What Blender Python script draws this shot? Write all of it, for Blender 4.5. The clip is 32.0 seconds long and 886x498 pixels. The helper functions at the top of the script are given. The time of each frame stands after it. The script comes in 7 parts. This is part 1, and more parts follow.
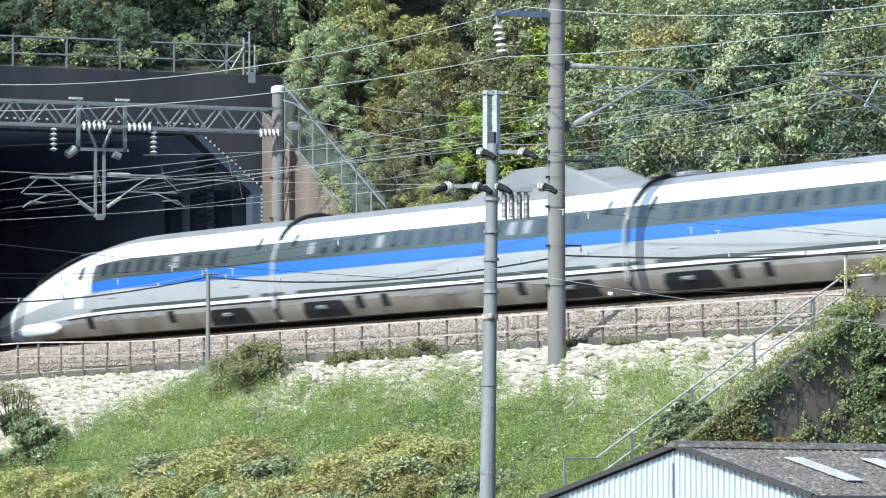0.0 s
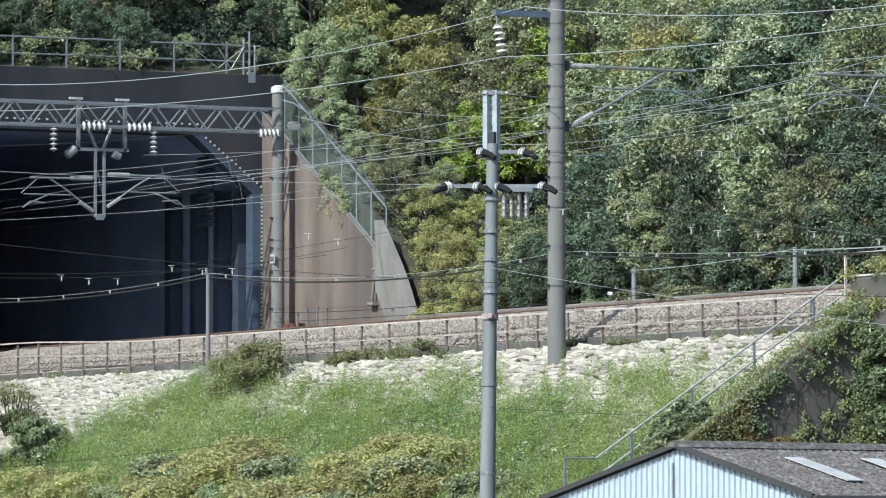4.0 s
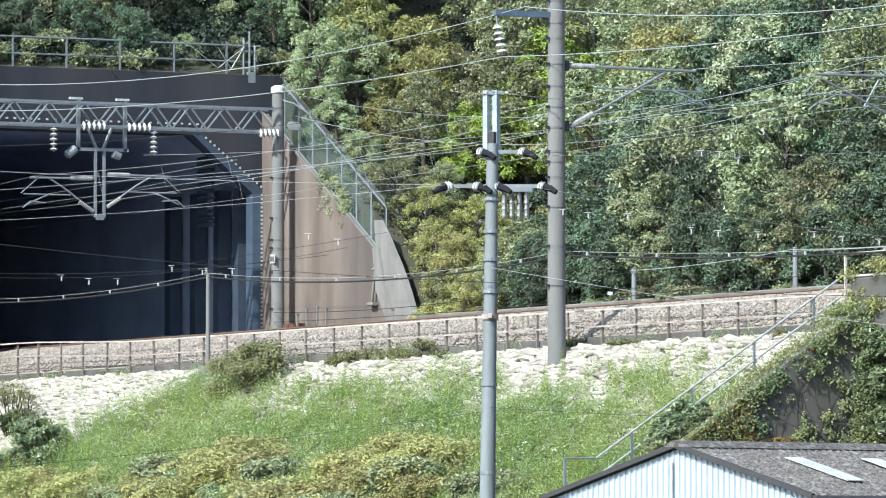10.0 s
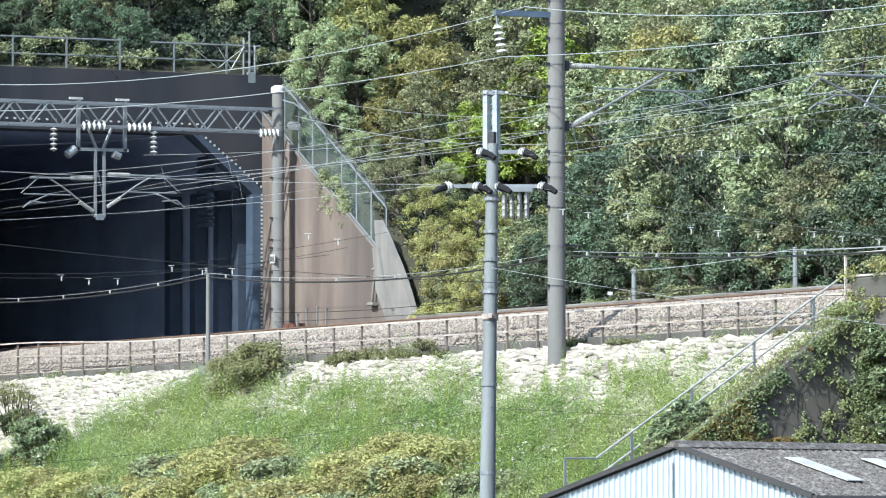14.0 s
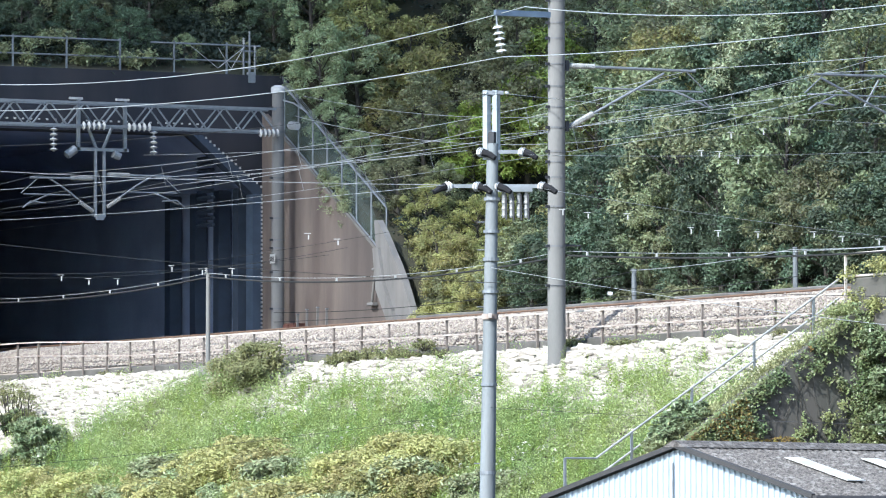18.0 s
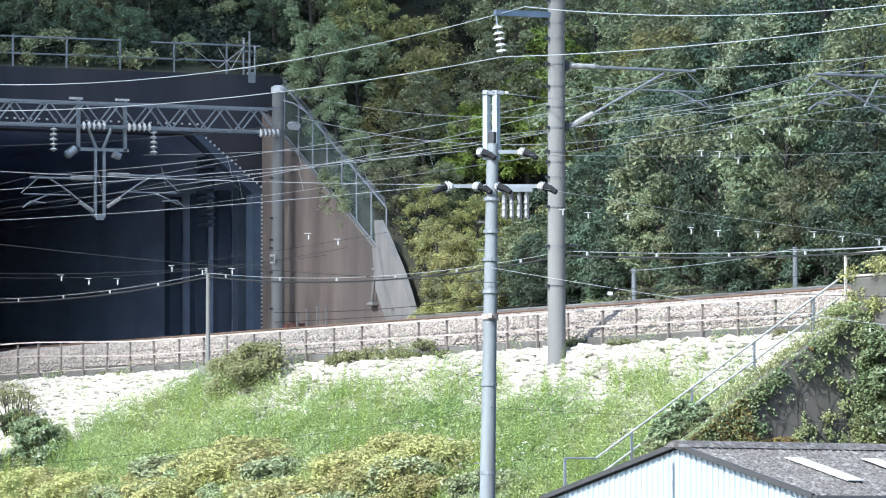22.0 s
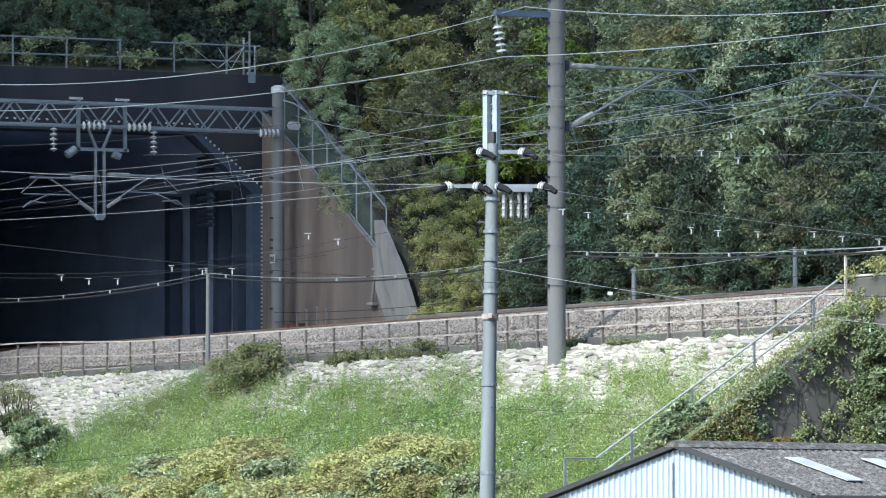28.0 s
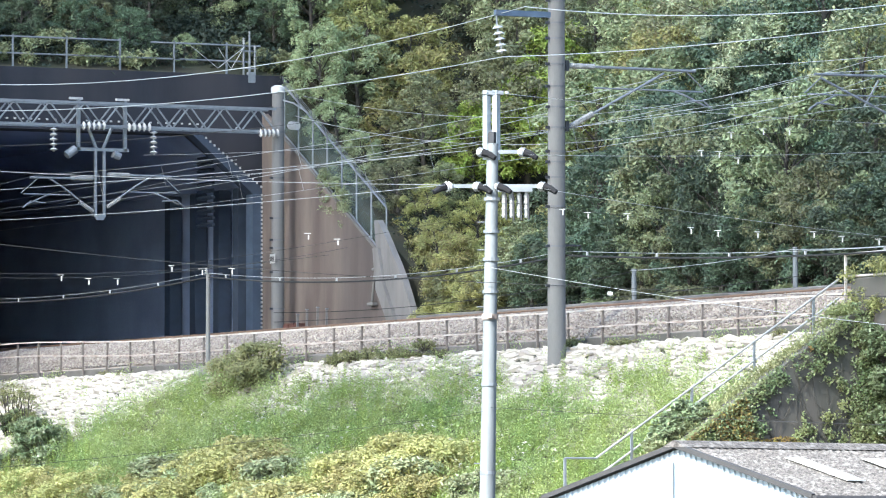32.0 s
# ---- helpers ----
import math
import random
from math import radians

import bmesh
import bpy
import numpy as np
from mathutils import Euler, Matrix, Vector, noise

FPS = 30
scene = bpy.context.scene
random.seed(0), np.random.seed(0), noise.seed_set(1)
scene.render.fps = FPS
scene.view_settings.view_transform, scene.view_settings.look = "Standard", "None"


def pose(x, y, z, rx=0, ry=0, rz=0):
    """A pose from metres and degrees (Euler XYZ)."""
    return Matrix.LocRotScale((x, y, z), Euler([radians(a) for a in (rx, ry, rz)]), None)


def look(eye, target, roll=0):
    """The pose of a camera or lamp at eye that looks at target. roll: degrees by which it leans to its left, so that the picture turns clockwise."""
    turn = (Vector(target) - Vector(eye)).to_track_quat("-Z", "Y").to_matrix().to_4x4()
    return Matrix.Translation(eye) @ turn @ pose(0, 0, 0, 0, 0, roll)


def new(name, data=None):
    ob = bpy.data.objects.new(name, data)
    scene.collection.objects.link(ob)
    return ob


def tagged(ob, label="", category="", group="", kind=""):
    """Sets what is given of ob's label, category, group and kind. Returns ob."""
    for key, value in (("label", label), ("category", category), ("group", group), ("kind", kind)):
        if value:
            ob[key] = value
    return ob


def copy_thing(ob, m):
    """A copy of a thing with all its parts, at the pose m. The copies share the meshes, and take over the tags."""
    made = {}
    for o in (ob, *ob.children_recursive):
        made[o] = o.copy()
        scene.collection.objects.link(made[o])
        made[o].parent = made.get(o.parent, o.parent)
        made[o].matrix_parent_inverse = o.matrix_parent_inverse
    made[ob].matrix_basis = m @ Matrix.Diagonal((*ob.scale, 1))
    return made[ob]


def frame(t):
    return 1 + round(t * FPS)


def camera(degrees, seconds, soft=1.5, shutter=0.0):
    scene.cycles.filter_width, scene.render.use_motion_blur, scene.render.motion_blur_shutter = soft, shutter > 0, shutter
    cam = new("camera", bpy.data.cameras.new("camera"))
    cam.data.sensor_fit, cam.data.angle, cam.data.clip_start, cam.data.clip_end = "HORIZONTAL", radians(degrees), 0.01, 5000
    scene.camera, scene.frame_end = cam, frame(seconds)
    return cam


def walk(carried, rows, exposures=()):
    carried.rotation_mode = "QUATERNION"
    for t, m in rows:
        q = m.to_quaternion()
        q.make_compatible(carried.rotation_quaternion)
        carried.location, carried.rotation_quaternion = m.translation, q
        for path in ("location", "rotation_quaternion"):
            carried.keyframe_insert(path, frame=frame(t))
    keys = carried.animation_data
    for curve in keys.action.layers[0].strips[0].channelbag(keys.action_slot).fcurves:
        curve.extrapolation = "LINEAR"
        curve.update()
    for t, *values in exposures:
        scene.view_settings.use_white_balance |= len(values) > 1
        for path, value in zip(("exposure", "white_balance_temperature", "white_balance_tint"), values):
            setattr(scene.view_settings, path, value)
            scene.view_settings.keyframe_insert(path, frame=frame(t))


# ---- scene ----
# Axes: X along the track (tunnel at minus X), Y across it (hill at plus Y), Z up.
# Near track centre Y 0, far track centre Y 4.3, rail head Z 0.33.
cam = camera(8.389, 32.0, soft=1.1, shutter=0.24)
EYE = Vector((193.69, -86.04, -6.67))
AIM = EYE + 100 * Vector((-0.8949, 0.4438, 0.04756))
walk(cam, [(0.0, look(EYE, AIM)), (32.0, look(EYE, AIM))],
     exposures=[(0.0, 0.90, 5850, 3), (1.0, 0.62, 5870, 3), (3.3, 0.47, 5870, 3), (5.0, 0.92, 5850, 3), (6.0, 1.05, 5850, 3),
                (13.0, 1.06, 5850, 3), (14.5, 1.10, 5800, 4), (17.0, 1.24, 5730, 6), (20.0, 1.37, 5680, 6), (24.2, 1.40, 5680, 6), (25.0, 1.2, 5700, 6), (26.0, 1.05, 5700, 6),
                (28.0, 0.97, 5660, 3), (29.0, 1.28, 5830, 4), (30.0, 1.64, 6000, 6), (31.0, 1.93, 6030, 6), (32.0, 2.03, 6050, 6)])

# ---- world and sun ----
SUN_FROM = Vector((0.30, -0.70, 0.68)).normalized()
world = bpy.data.worlds.new("sky")
scene.world = world
world.use_nodes = True
wn = world.node_tree
wn.nodes.clear()
sky = wn.nodes.new("ShaderNodeTexSky")
sky.sky_type = "NISHITA"
sky.sun_disc = False
sky.sun_elevation = math.asin(SUN_FROM.z)
sky.sun_rotation = math.atan2(SUN_FROM.x, SUN_FROM.y)
sky.dust_density = 1.5
bg = wn.nodes.new("ShaderNodeBackground")
bg.inputs["Strength"].default_value = 0.15
wo = wn.nodes.new("ShaderNodeOutputWorld")
wn.links.new(sky.outputs[0], bg.inputs[0])
wn.links.new(bg.outputs[0], wo.inputs[0])
sun_data = bpy.data.lights.new("sun", "SUN")
sun_data.energy = 4.2
sun_data.angle = radians(0.55)
sun_data.color = (1.0, 0.96, 0.89)
sun = new("sun", sun_data)
sun.matrix_world = look(SUN_FROM * 200, (0, 0, 0))


# ---- materials ----
def mat(name, col, rough=0.7, metal=0.0, col2=None, scale=3.0, fine=40.0, bump=0.15, island=0.0, spec=0.5,
        stain=None, stain_amt=0.5, streak=False, translucent=0.0, rand=0.0, dist=0.02):
    """Principled surface with broad stains, fine grain and relief."""
    m = bpy.data.materials.new(name)
    m.use_nodes = True
    nt = m.node_tree
    N, L = nt.nodes, nt.links
    p = N["Principled BSDF"]
    p.inputs["Roughness"].default_value = rough
    p.inputs["Metallic"].default_value = metal
    p.inputs["Specular IOR Level"].default_value = spec
    tc = N.new("ShaderNodeTexCoord")
    mp = N.new("ShaderNodeMapping")
    L.new(tc.outputs["Object"], mp.inputs["Vector"])
    if streak:
        mp.inputs["Scale"].default_value = (1.0, 1.0, 0.18)

    def tex(sc, detail=4.0):
        n = N.new("ShaderNodeTexNoise")
        n.inputs["Scale"].default_value = sc
        n.inputs["Detail"].default_value = detail
        L.new(mp.outputs[0], n.inputs["Vector"])
        return n.outputs["Fac"]

    def ramp(src, lo, hi):
        r = N.new("ShaderNodeMapRange")
        r.inputs["From Min"].default_value, r.inputs["From Max"].default_value = lo, hi
        L.new(src, r.inputs["Value"])
        return r.outputs[0]

    def mix(fac, a, b, mode="MIX"):
        n = N.new("ShaderNodeMix")
        n.data_type, n.blend_type = "RGBA", mode
        if isinstance(fac, float):
            n.inputs[0].default_value = fac
        else:
            L.new(fac, n.inputs[0])
        for k, v in ((6, a), (7, b)):
            if isinstance(v, tuple):
                n.inputs[k].default_value = (*v[:3], 1)
            else:
                L.new(v, n.inputs[k])
        return n.outputs[2]

    big, small = tex(scale), tex(fine, 3.0)
    c = mix(ramp(big, 0.35, 0.65), col, col2 or tuple(v * 0.78 for v in col))
    g = ramp(small, 0.2, 0.8)
    gm = N.new("ShaderNodeMapRange")
    gm.inputs["To Min"].default_value, gm.inputs["To Max"].default_value = 0.78, 1.2
    L.new(small, gm.inputs["Value"])
    c = mix(0.6, c, gm.outputs[0], "MULTIPLY")
    if stain:
        c = mix(ramp(tex(scale * 0.4, 6.0), 0.62 - 0.25 * stain_amt, 0.75), c, stain)
    if island or rand:
        src = N.new("ShaderNodeNewGeometry").outputs["Random Per Island"] if island else N.new("ShaderNodeObjectInfo").outputs["Random"]
        h = N.new("ShaderNodeHueSaturation")
        amt = island or rand
        for key, lo, hi in (("Hue", 0.5 - 0.035 * amt, 0.5 + 0.03 * amt), ("Value", 1 - 0.45 * amt, 1 + 0.5 * amt)):
            r = N.new("ShaderNodeMapRange")
            r.inputs["To Min"].default_value, r.inputs["To Max"].default_value = lo, hi
            L.new(src, r.inputs["Value"])
            L.new(r.outputs[0], h.inputs[key])
        L.new(c, h.inputs["Color"])
        c = h.outputs[0]
        if island and rand:
            h2 = N.new("ShaderNodeHueSaturation")
            oi = N.new("ShaderNodeObjectInfo").outputs["Random"]
            for key, lo, hi in (("Hue", 0.5 - 0.03 * rand, 0.5 + 0.03 * rand), ("Value", 1 - 0.35 * rand, 1 + 0.4 * rand)):
                r = N.new("ShaderNodeMapRange")
                r.inputs["To Min"].default_value, r.inputs["To Max"].default_value = lo, hi
                L.new(oi, r.inputs["Value"])
                L.new(r.outputs[0], h2.inputs[key])
            L.new(c, h2.inputs["Color"])
            c = h2.outputs[0]
    L.new(c, p.inputs["Base Color"])
    if bump:
        b = N.new("ShaderNodeBump")
        b.inputs["Strength"].default_value = min(1.0, bump)
        b.inputs["Distance"].default_value = dist
        L.new(small, b.inputs["Height"])
        L.new(b.outputs[0], p.inputs["Normal"])
    if translucent:
        t = N.new("ShaderNodeBsdfTranslucent")
        L.new(c, t.inputs["Color"])
        s = N.new("ShaderNodeMixShader")
        s.inputs[0].default_value = translucent
        L.new(p.outputs[0], s.inputs[1])
        L.new(t.outputs[0], s.inputs[2])
        L.new(s.outputs[0], N["Material Output"].inputs[0])
    return m


CONC = mat("weathered_concrete", (0.17, 0.16, 0.145), 0.9, col2=(0.125, 0.115, 0.105), scale=1.2, fine=30, stain=(0.07, 0.06, 0.052), stain_amt=0.5, streak=True)
CONC_RED = mat("brownish_concrete", (0.195, 0.155, 0.13), 0.92, col2=(0.11, 0.085, 0.072), scale=0.8, fine=25, stain=(0.06, 0.05, 0.046), stain_amt=0.7, streak=True)
CONC_DARK = mat("dark_concrete", (0.020, 0.022, 0.030), 0.95, col2=(0.012, 0.0138, 0.0205), scale=0.8, fine=20, stain=(0.034, 0.032, 0.036), stain_amt=0.6, streak=True)
CONC_PALE = mat("pale_concrete", (0.215, 0.205, 0.19), 0.9, col2=(0.15, 0.14, 0.13), scale=1.5, fine=30, stain=(0.2, 0.18, 0.16), stain_amt=0.3, streak=True)
# Tunnel interior: colour lifted to pale blue to imitate haze over the dark mouth.
HAZE_BLUE = mat("tunnel_lining", (0.28, 0.33, 0.45), 0.95, scale=0.5, fine=12)
SOIL = mat("soil", (0.055, 0.048, 0.03), 0.95, col2=(0.035, 0.042, 0.02), scale=0.7, fine=14, bump=0.5, dist=0.05)
BALLAST = mat("ballast", (0.26, 0.22, 0.19), 0.95, col2=(0.25, 0.21, 0.175), scale=2.0, fine=34, bump=0.35, dist=0.02)
STONE = mat("rubble_stone", (0.35, 0.315, 0.265), 0.9, col2=(0.33, 0.30, 0.25), scale=3.0, fine=25, bump=0.5, rand=0.6, stain=(0.25, 0.23, 0.18), stain_amt=0.25)
STONE_I = mat("rubble_stone_joined", (0.35, 0.315, 0.265), 0.9, col2=(0.33, 0.30, 0.25), scale=3.0, fine=25, bump=0.5, island=0.6, stain=(0.25, 0.23, 0.18), stain_amt=0.25)
PEBBLE = mat("ballast_stone", (0.27, 0.232, 0.195), 0.9, scale=1.0, fine=40, island=0.75, col2=(0.21, 0.178, 0.148))
STEEL = mat("galvanised_steel", (0.23, 0.245, 0.26), 0.5, 0.4, scale=4, fine=60, bump=0.05)
STEEL_BLUE = mat("blue_grey_steel", (0.10, 0.14, 0.20), 0.55, 0.3, scale=2, fine=50, bump=0.05, stain=(0.12, 0.12, 0.13), stain_amt=0.3)
STEEL_DARK = mat("dark_steel", (0.06, 0.06, 0.065), 0.5, 0.5, scale=4, fine=60, bump=0.05)
RUST = mat("rusted_steel", (0.26, 0.20, 0.165), 0.8, 0.2, col2=(0.38, 0.34, 0.31), scale=2.5, fine=50, bump=0.1)
RAIL_STEEL = mat("rail_steel", (0.25, 0.16, 0.11), 0.6, 0.6, scale=4, fine=50, bump=0.05)
FENCE = mat("fence_paint", (0.48, 0.45, 0.41), 0.7, 0.1, col2=(0.36, 0.29, 0.24), scale=3, fine=40, bump=0.08)
POLE_C = mat("pole_concrete", (0.165, 0.16, 0.152), 0.9, col2=(0.13, 0.126, 0.12), scale=1.0, fine=40, bump=0.1, streak=True, stain=(0.15, 0.14, 0.13), stain_amt=0.3)
POLE_G = mat("pole_grey_steel", (0.205, 0.222, 0.228), 0.65, 0.1, col2=(0.15, 0.16, 0.163), scale=2.2, fine=40, bump=0.1, streak=True, stain=(0.105, 0.10, 0.095), stain_amt=0.55)
CERAMIC = mat("white_ceramic", (0.52, 0.52, 0.51), 0.25, scale=5, fine=60, bump=0.0)
BLACK = mat("black_rubber", (0.014, 0.014, 0.016), 0.7, spec=0.2, scale=5, fine=60, bump=0.05)
WIRE = mat("wire_aluminium", (0.48, 0.49, 0.49), 0.4, 0.5, scale=5, fine=60, bump=0.0)
WIRE_D = mat("wire_dark", (0.03, 0.03, 0.03), 0.8, spec=0.2, scale=5, fine=60, bump=0.0)
LEAF = mat("broad_leaf", (0.285, 0.30, 0.16), 0.40, col2=(0.185, 0.215, 0.115), scale=0.6, fine=6, bump=0.0, island=0.8, rand=1.0, translucent=0.27, spec=0.3)
LEAF_D = mat("evergreen_leaf", (0.12, 0.157, 0.095), 0.45, col2=(0.07, 0.10, 0.062), scale=0.6, fine=6, bump=0.0, island=0.7, rand=0.8, translucent=0.2, spec=0.3)
LEAF_Y = mat("yellowing_leaf", (0.375, 0.355, 0.135), 0.45, col2=(0.26, 0.275, 0.105), scale=0.6, fine=6, bump=0.0, island=0.7, rand=0.6, translucent=0.3, spec=0.35)
LEAF_V = mat("fresh_yellow_green_leaf", (0.33, 0.39, 0.085), 0.45, col2=(0.24, 0.31, 0.07), scale=0.6, fine=6, bump=0.0, island=0.6, rand=0.3, translucent=0.34, spec=0.35)
LEAF_P = mat("pale_leaf", (0.42, 0.44, 0.27), 0.42, col2=(0.25, 0.285, 0.155), scale=0.6, fine=6, bump=0.0, island=0.9, rand=0.3, translucent=0.25, spec=0.45)
LEAF_O = mat("autumn_leaf", (0.20, 0.14, 0.045), 0.6, col2=(0.12, 0.11, 0.03), scale=0.7, fine=6, bump=0.0, island=0.9, translucent=0.25, spec=0.3)
GRASS = mat("weed_leaf", (0.36, 0.415, 0.175), 0.5, col2=(0.21, 0.305, 0.105), scale=0.3, fine=5, bump=0.0, island=0.3, translucent=0.3, spec=0.12)
GRASS_Y = mat("dry_weed_leaf", (0.355, 0.355, 0.185), 0.55, col2=(0.27, 0.31, 0.14), scale=0.35, fine=5, bump=0.0, island=0.35, translucent=0.3, spec=0.12)
GRASS_T = mat("stalk_leaf", (0.37, 0.43, 0.13), 0.5, col2=(0.25, 0.34, 0.085), scale=0.4, fine=5, bump=0.0, island=0.5, translucent=0.3, spec=0.15)
# Undergrowth leaf: deep shade between the crowns is put into this dark colour.
LEAF_SHADE = mat("undergrowth_shade", (0.045, 0.062, 0.045), 0.5, col2=(0.035, 0.048, 0.036), scale=0.6, fine=6, bump=0.0, island=0.6, translucent=0.15, spec=0.2)
BARK = mat("bark", (0.075, 0.066, 0.056), 0.95, scale=5, fine=30, bump=0.6)
W_WHITE = mat("train_white", (0.68, 0.70, 0.71), 0.36, scale=0.3, fine=8, bump=0.0, col2=(0.65, 0.67, 0.68))
W_GREY = mat("train_light_grey", (0.30, 0.315, 0.33), 0.34, scale=0.4, fine=8, bump=0.0, col2=(0.27, 0.285, 0.30))
W_LOW = mat("train_lower_grey", (0.27, 0.275, 0.275), 0.4, scale=0.7, fine=8, bump=0.0, col2=(0.21, 0.21, 0.20))
W_ROOF = mat("train_roof_grey", (0.22, 0.225, 0.235), 0.5, scale=0.5, fine=8, bump=0.0)
W_BAND = mat("train_band_grey", (0.062, 0.078, 0.078), 0.3, scale=0.5, fine=8, bump=0.0)
W_BLUE = mat("train_blue", (0.03, 0.115, 0.42), 0.3, scale=0.5, fine=8, bump=0.0, col2=(0.03, 0.12, 0.45))
W_DIRT = mat("train_brake_dust", (0.12, 0.10, 0.085), 0.6, col2=(0.22, 0.20, 0.18), scale=0.6, fine=8, bump=0.0)
Y_YEL = mat("train_yellow", (0.80, 0.60, 0.095), 0.40, scale=0.3, fine=8, bump=0.0, col2=(0.78, 0.575, 0.09))
for paint_mat in (Y_YEL, W_WHITE):
    gloss = paint_mat.node_tree.nodes["Principled BSDF"]
    gloss.inputs["Coat Weight"].default_value = 1.0
    gloss.inputs["Coat Roughness"].default_value = 0.42
    gloss.inputs["Coat IOR"].default_value = 1.6
LAMP_GLASS = mat("headlight_glass", (0.05, 0.05, 0.055), 0.15, scale=0.5, fine=8, bump=0.0, spec=0.6)
Y_BLUE = mat("train_navy", (0.022, 0.075, 0.21), 0.3, scale=0.5, fine=8, bump=0.0)
Y_SKIRT = mat("train_skirt_grey", (0.36, 0.37, 0.38), 0.5, scale=0.5, fine=8, bump=0.0, stain=(0.2, 0.18, 0.16), stain_amt=0.3)
Y_ROOFGREY = mat("roof_cover_grey", (0.50, 0.52, 0.53), 0.5, scale=0.5, fine=8, bump=0.0)
GLASS = mat("dark_glass", (0.03, 0.035, 0.042), 0.08, scale=0.5, fine=8, bump=0.0, spec=0.8)
GLASS_Y = mat("blind_behind_glass", (0.44, 0.39, 0.42), 0.2, scale=0.5, fine=8, bump=0.0, spec=0.6)
GLASS_W = mat("curtained_glass", (0.24, 0.24, 0.26), 0.12, scale=0.5, fine=8, bump=0.0, spec=0.7)
SHED_WALL = mat("shed_sheet", (0.40, 0.45, 0.50), 0.5, 0.1, scale=0.5, fine=20, bump=0.0, col2=(0.38, 0.43, 0.48), streak=True)
SHED_ROOF = mat("shed_roof", (0.155, 0.138, 0.125), 0.95, scale=15.0, fine=30, bump=0.9, dist=0.05, col2=(0.042, 0.038, 0.035), stain=(0.25, 0.235, 0.22), stain_amt=0.45)
SHED_TRIM = mat("shed_trim", (0.042, 0.04, 0.04), 0.8, scale=2, fine=25, bump=0.2)
SKYLIGHT = mat("clear_roof_sheet", (0.46, 0.45, 0.42), 0.5, scale=2, fine=25, bump=0.1)
GLASS_C = mat("cab_glass", (0.24, 0.26, 0.29), 0.06, scale=0.5, fine=8, bump=0.0, spec=1.0)
POLYMER = mat("grey_insulator", (0.30, 0.30, 0.29), 0.4, scale=5, fine=60, bump=0.0)
SIGN = mat("sign_white", (0.42, 0.42, 0.41), 0.5, scale=3, fine=25, bump=0.0)


# ---- mesh building ----
class B:
    """Collects vertices and faces for one mesh."""

    def __init__(self):
        self.v, self.f, self.m = [], [], []

    def quad(self, a, b, c, d, m=0):
        n = len(self.v)
        self.v += [tuple(a), tuple(b), tuple(c), tuple(d)]
        self.f.append((n, n + 1, n + 2, n + 3))
        self.m.append(m)

    def rings(self, rings, closed=True, caps=True, m=0):
        n0, k = len(self.v), len(rings[0])
        for r in rings:
            self.v += [tuple(p) for p in r]
        for i in range(len(rings) - 1):
            for j in range(k if closed else k - 1):
                a, b = n0 + i * k + j, n0 + i * k + (j + 1) % k
                self.f.append((a, b, b + k, a + k))
                self.m.append(m[j] if isinstance(m, (list, tuple)) else m)
        if caps and closed:
            mm = m[0] if isinstance(m, (list, tuple)) else m
            self.f.append(tuple(range(n0 + k - 1, n0 - 1, -1)))
            self.f.append(tuple(range(n0 + (len(rings) - 1) * k, n0 + len(rings) * k)))
            self.m += [mm, mm]
        return self

    def tube(self, pts, r, n=8, m=0, r1=None, caps=True):
        pts = [Vector(p) for p in pts]
        out = []
        for i, p in enumerate(pts):
            d = (pts[min(i + 1, len(pts) - 1)] - pts[max(i - 1, 0)]).normalized()
            s = d.cross(Vector((0, 0, 1)) if abs(d.z) < 0.95 else Vector((1, 0, 0))).normalized()
            u = s.cross(d)
            rr = r if r1 is None else r + (r1 - r) * i / (len(pts) - 1)
            out.append([p + rr * (math.cos(a) * s + math.sin(a) * u) for a in (2 * math.pi * (j + 0.5) / n for j in range(n))])
        return self.rings(out, True, caps, m)

    def box(self, c, size, rz=0.0, m=0, bevel=0.0, rot=None):
        """A box with its corners along the length chamfered."""
        R = rot or Matrix.Rotation(rz, 3, "Z")
        x, y, z = (s / 2 for s in size)
        b = min(bevel, y * 0.9, z * 0.9)
        prof = [(-y, -z), (y, -z), (y, z), (-y, z)] if not b else [(-y + b, -z), (y - b, -z), (y, -z + b), (y, z - b), (y - b, z), (-y + b, z), (-y, z - b), (-y, -z + b)]
        c = Vector(c)
        self.rings([[c + R @ Vector((s * x, p[0], p[1])) for p in prof] for s in (-1, 1)], True, True, m)
        return self

    def mesh(self, name, mats, smooth=False):
        me = bpy.data.meshes.new(name)
        me.from_pydata(self.v, [], self.f)
        for mt in (mats if isinstance(mats, (list, tuple)) else [mats]):
            me.materials.append(mt)
        if any(self.m):
            me.polygons.foreach_set("material_index", self.m)
        if smooth:
            me.polygons.foreach_set("use_smooth", [True] * len(me.polygons))
            try:
                me.set_sharp_from_angle(angle=radians(35))
            except AttributeError:
                pass
        me.update()
        return me


def part(name, b, mats, parent=None, label="", at=None, smooth=False):
    """One mesh object, under parent if given. b is a B or a finished mesh."""
    me = b if isinstance(b, bpy.types.Mesh) else b.mesh(name, mats, smooth)
    ob = new(name, me)
    if parent:
        ob.parent = parent
    if at is not None:
        ob.matrix_basis = at
    if label:
        tagged(ob, label)
    return ob


def empty(name, at=None):
    ob = new(name)
    if at is not None:
        ob.matrix_basis = at
    return ob


def smooth01(a, b, x):
    t = min(1.0, max(0.0, (x - a) / (b - a)))
    return t * t * (3 - 2 * t)


# ---- ground ----
ABUT_X = 55.5
PORTAL_X = -12.2


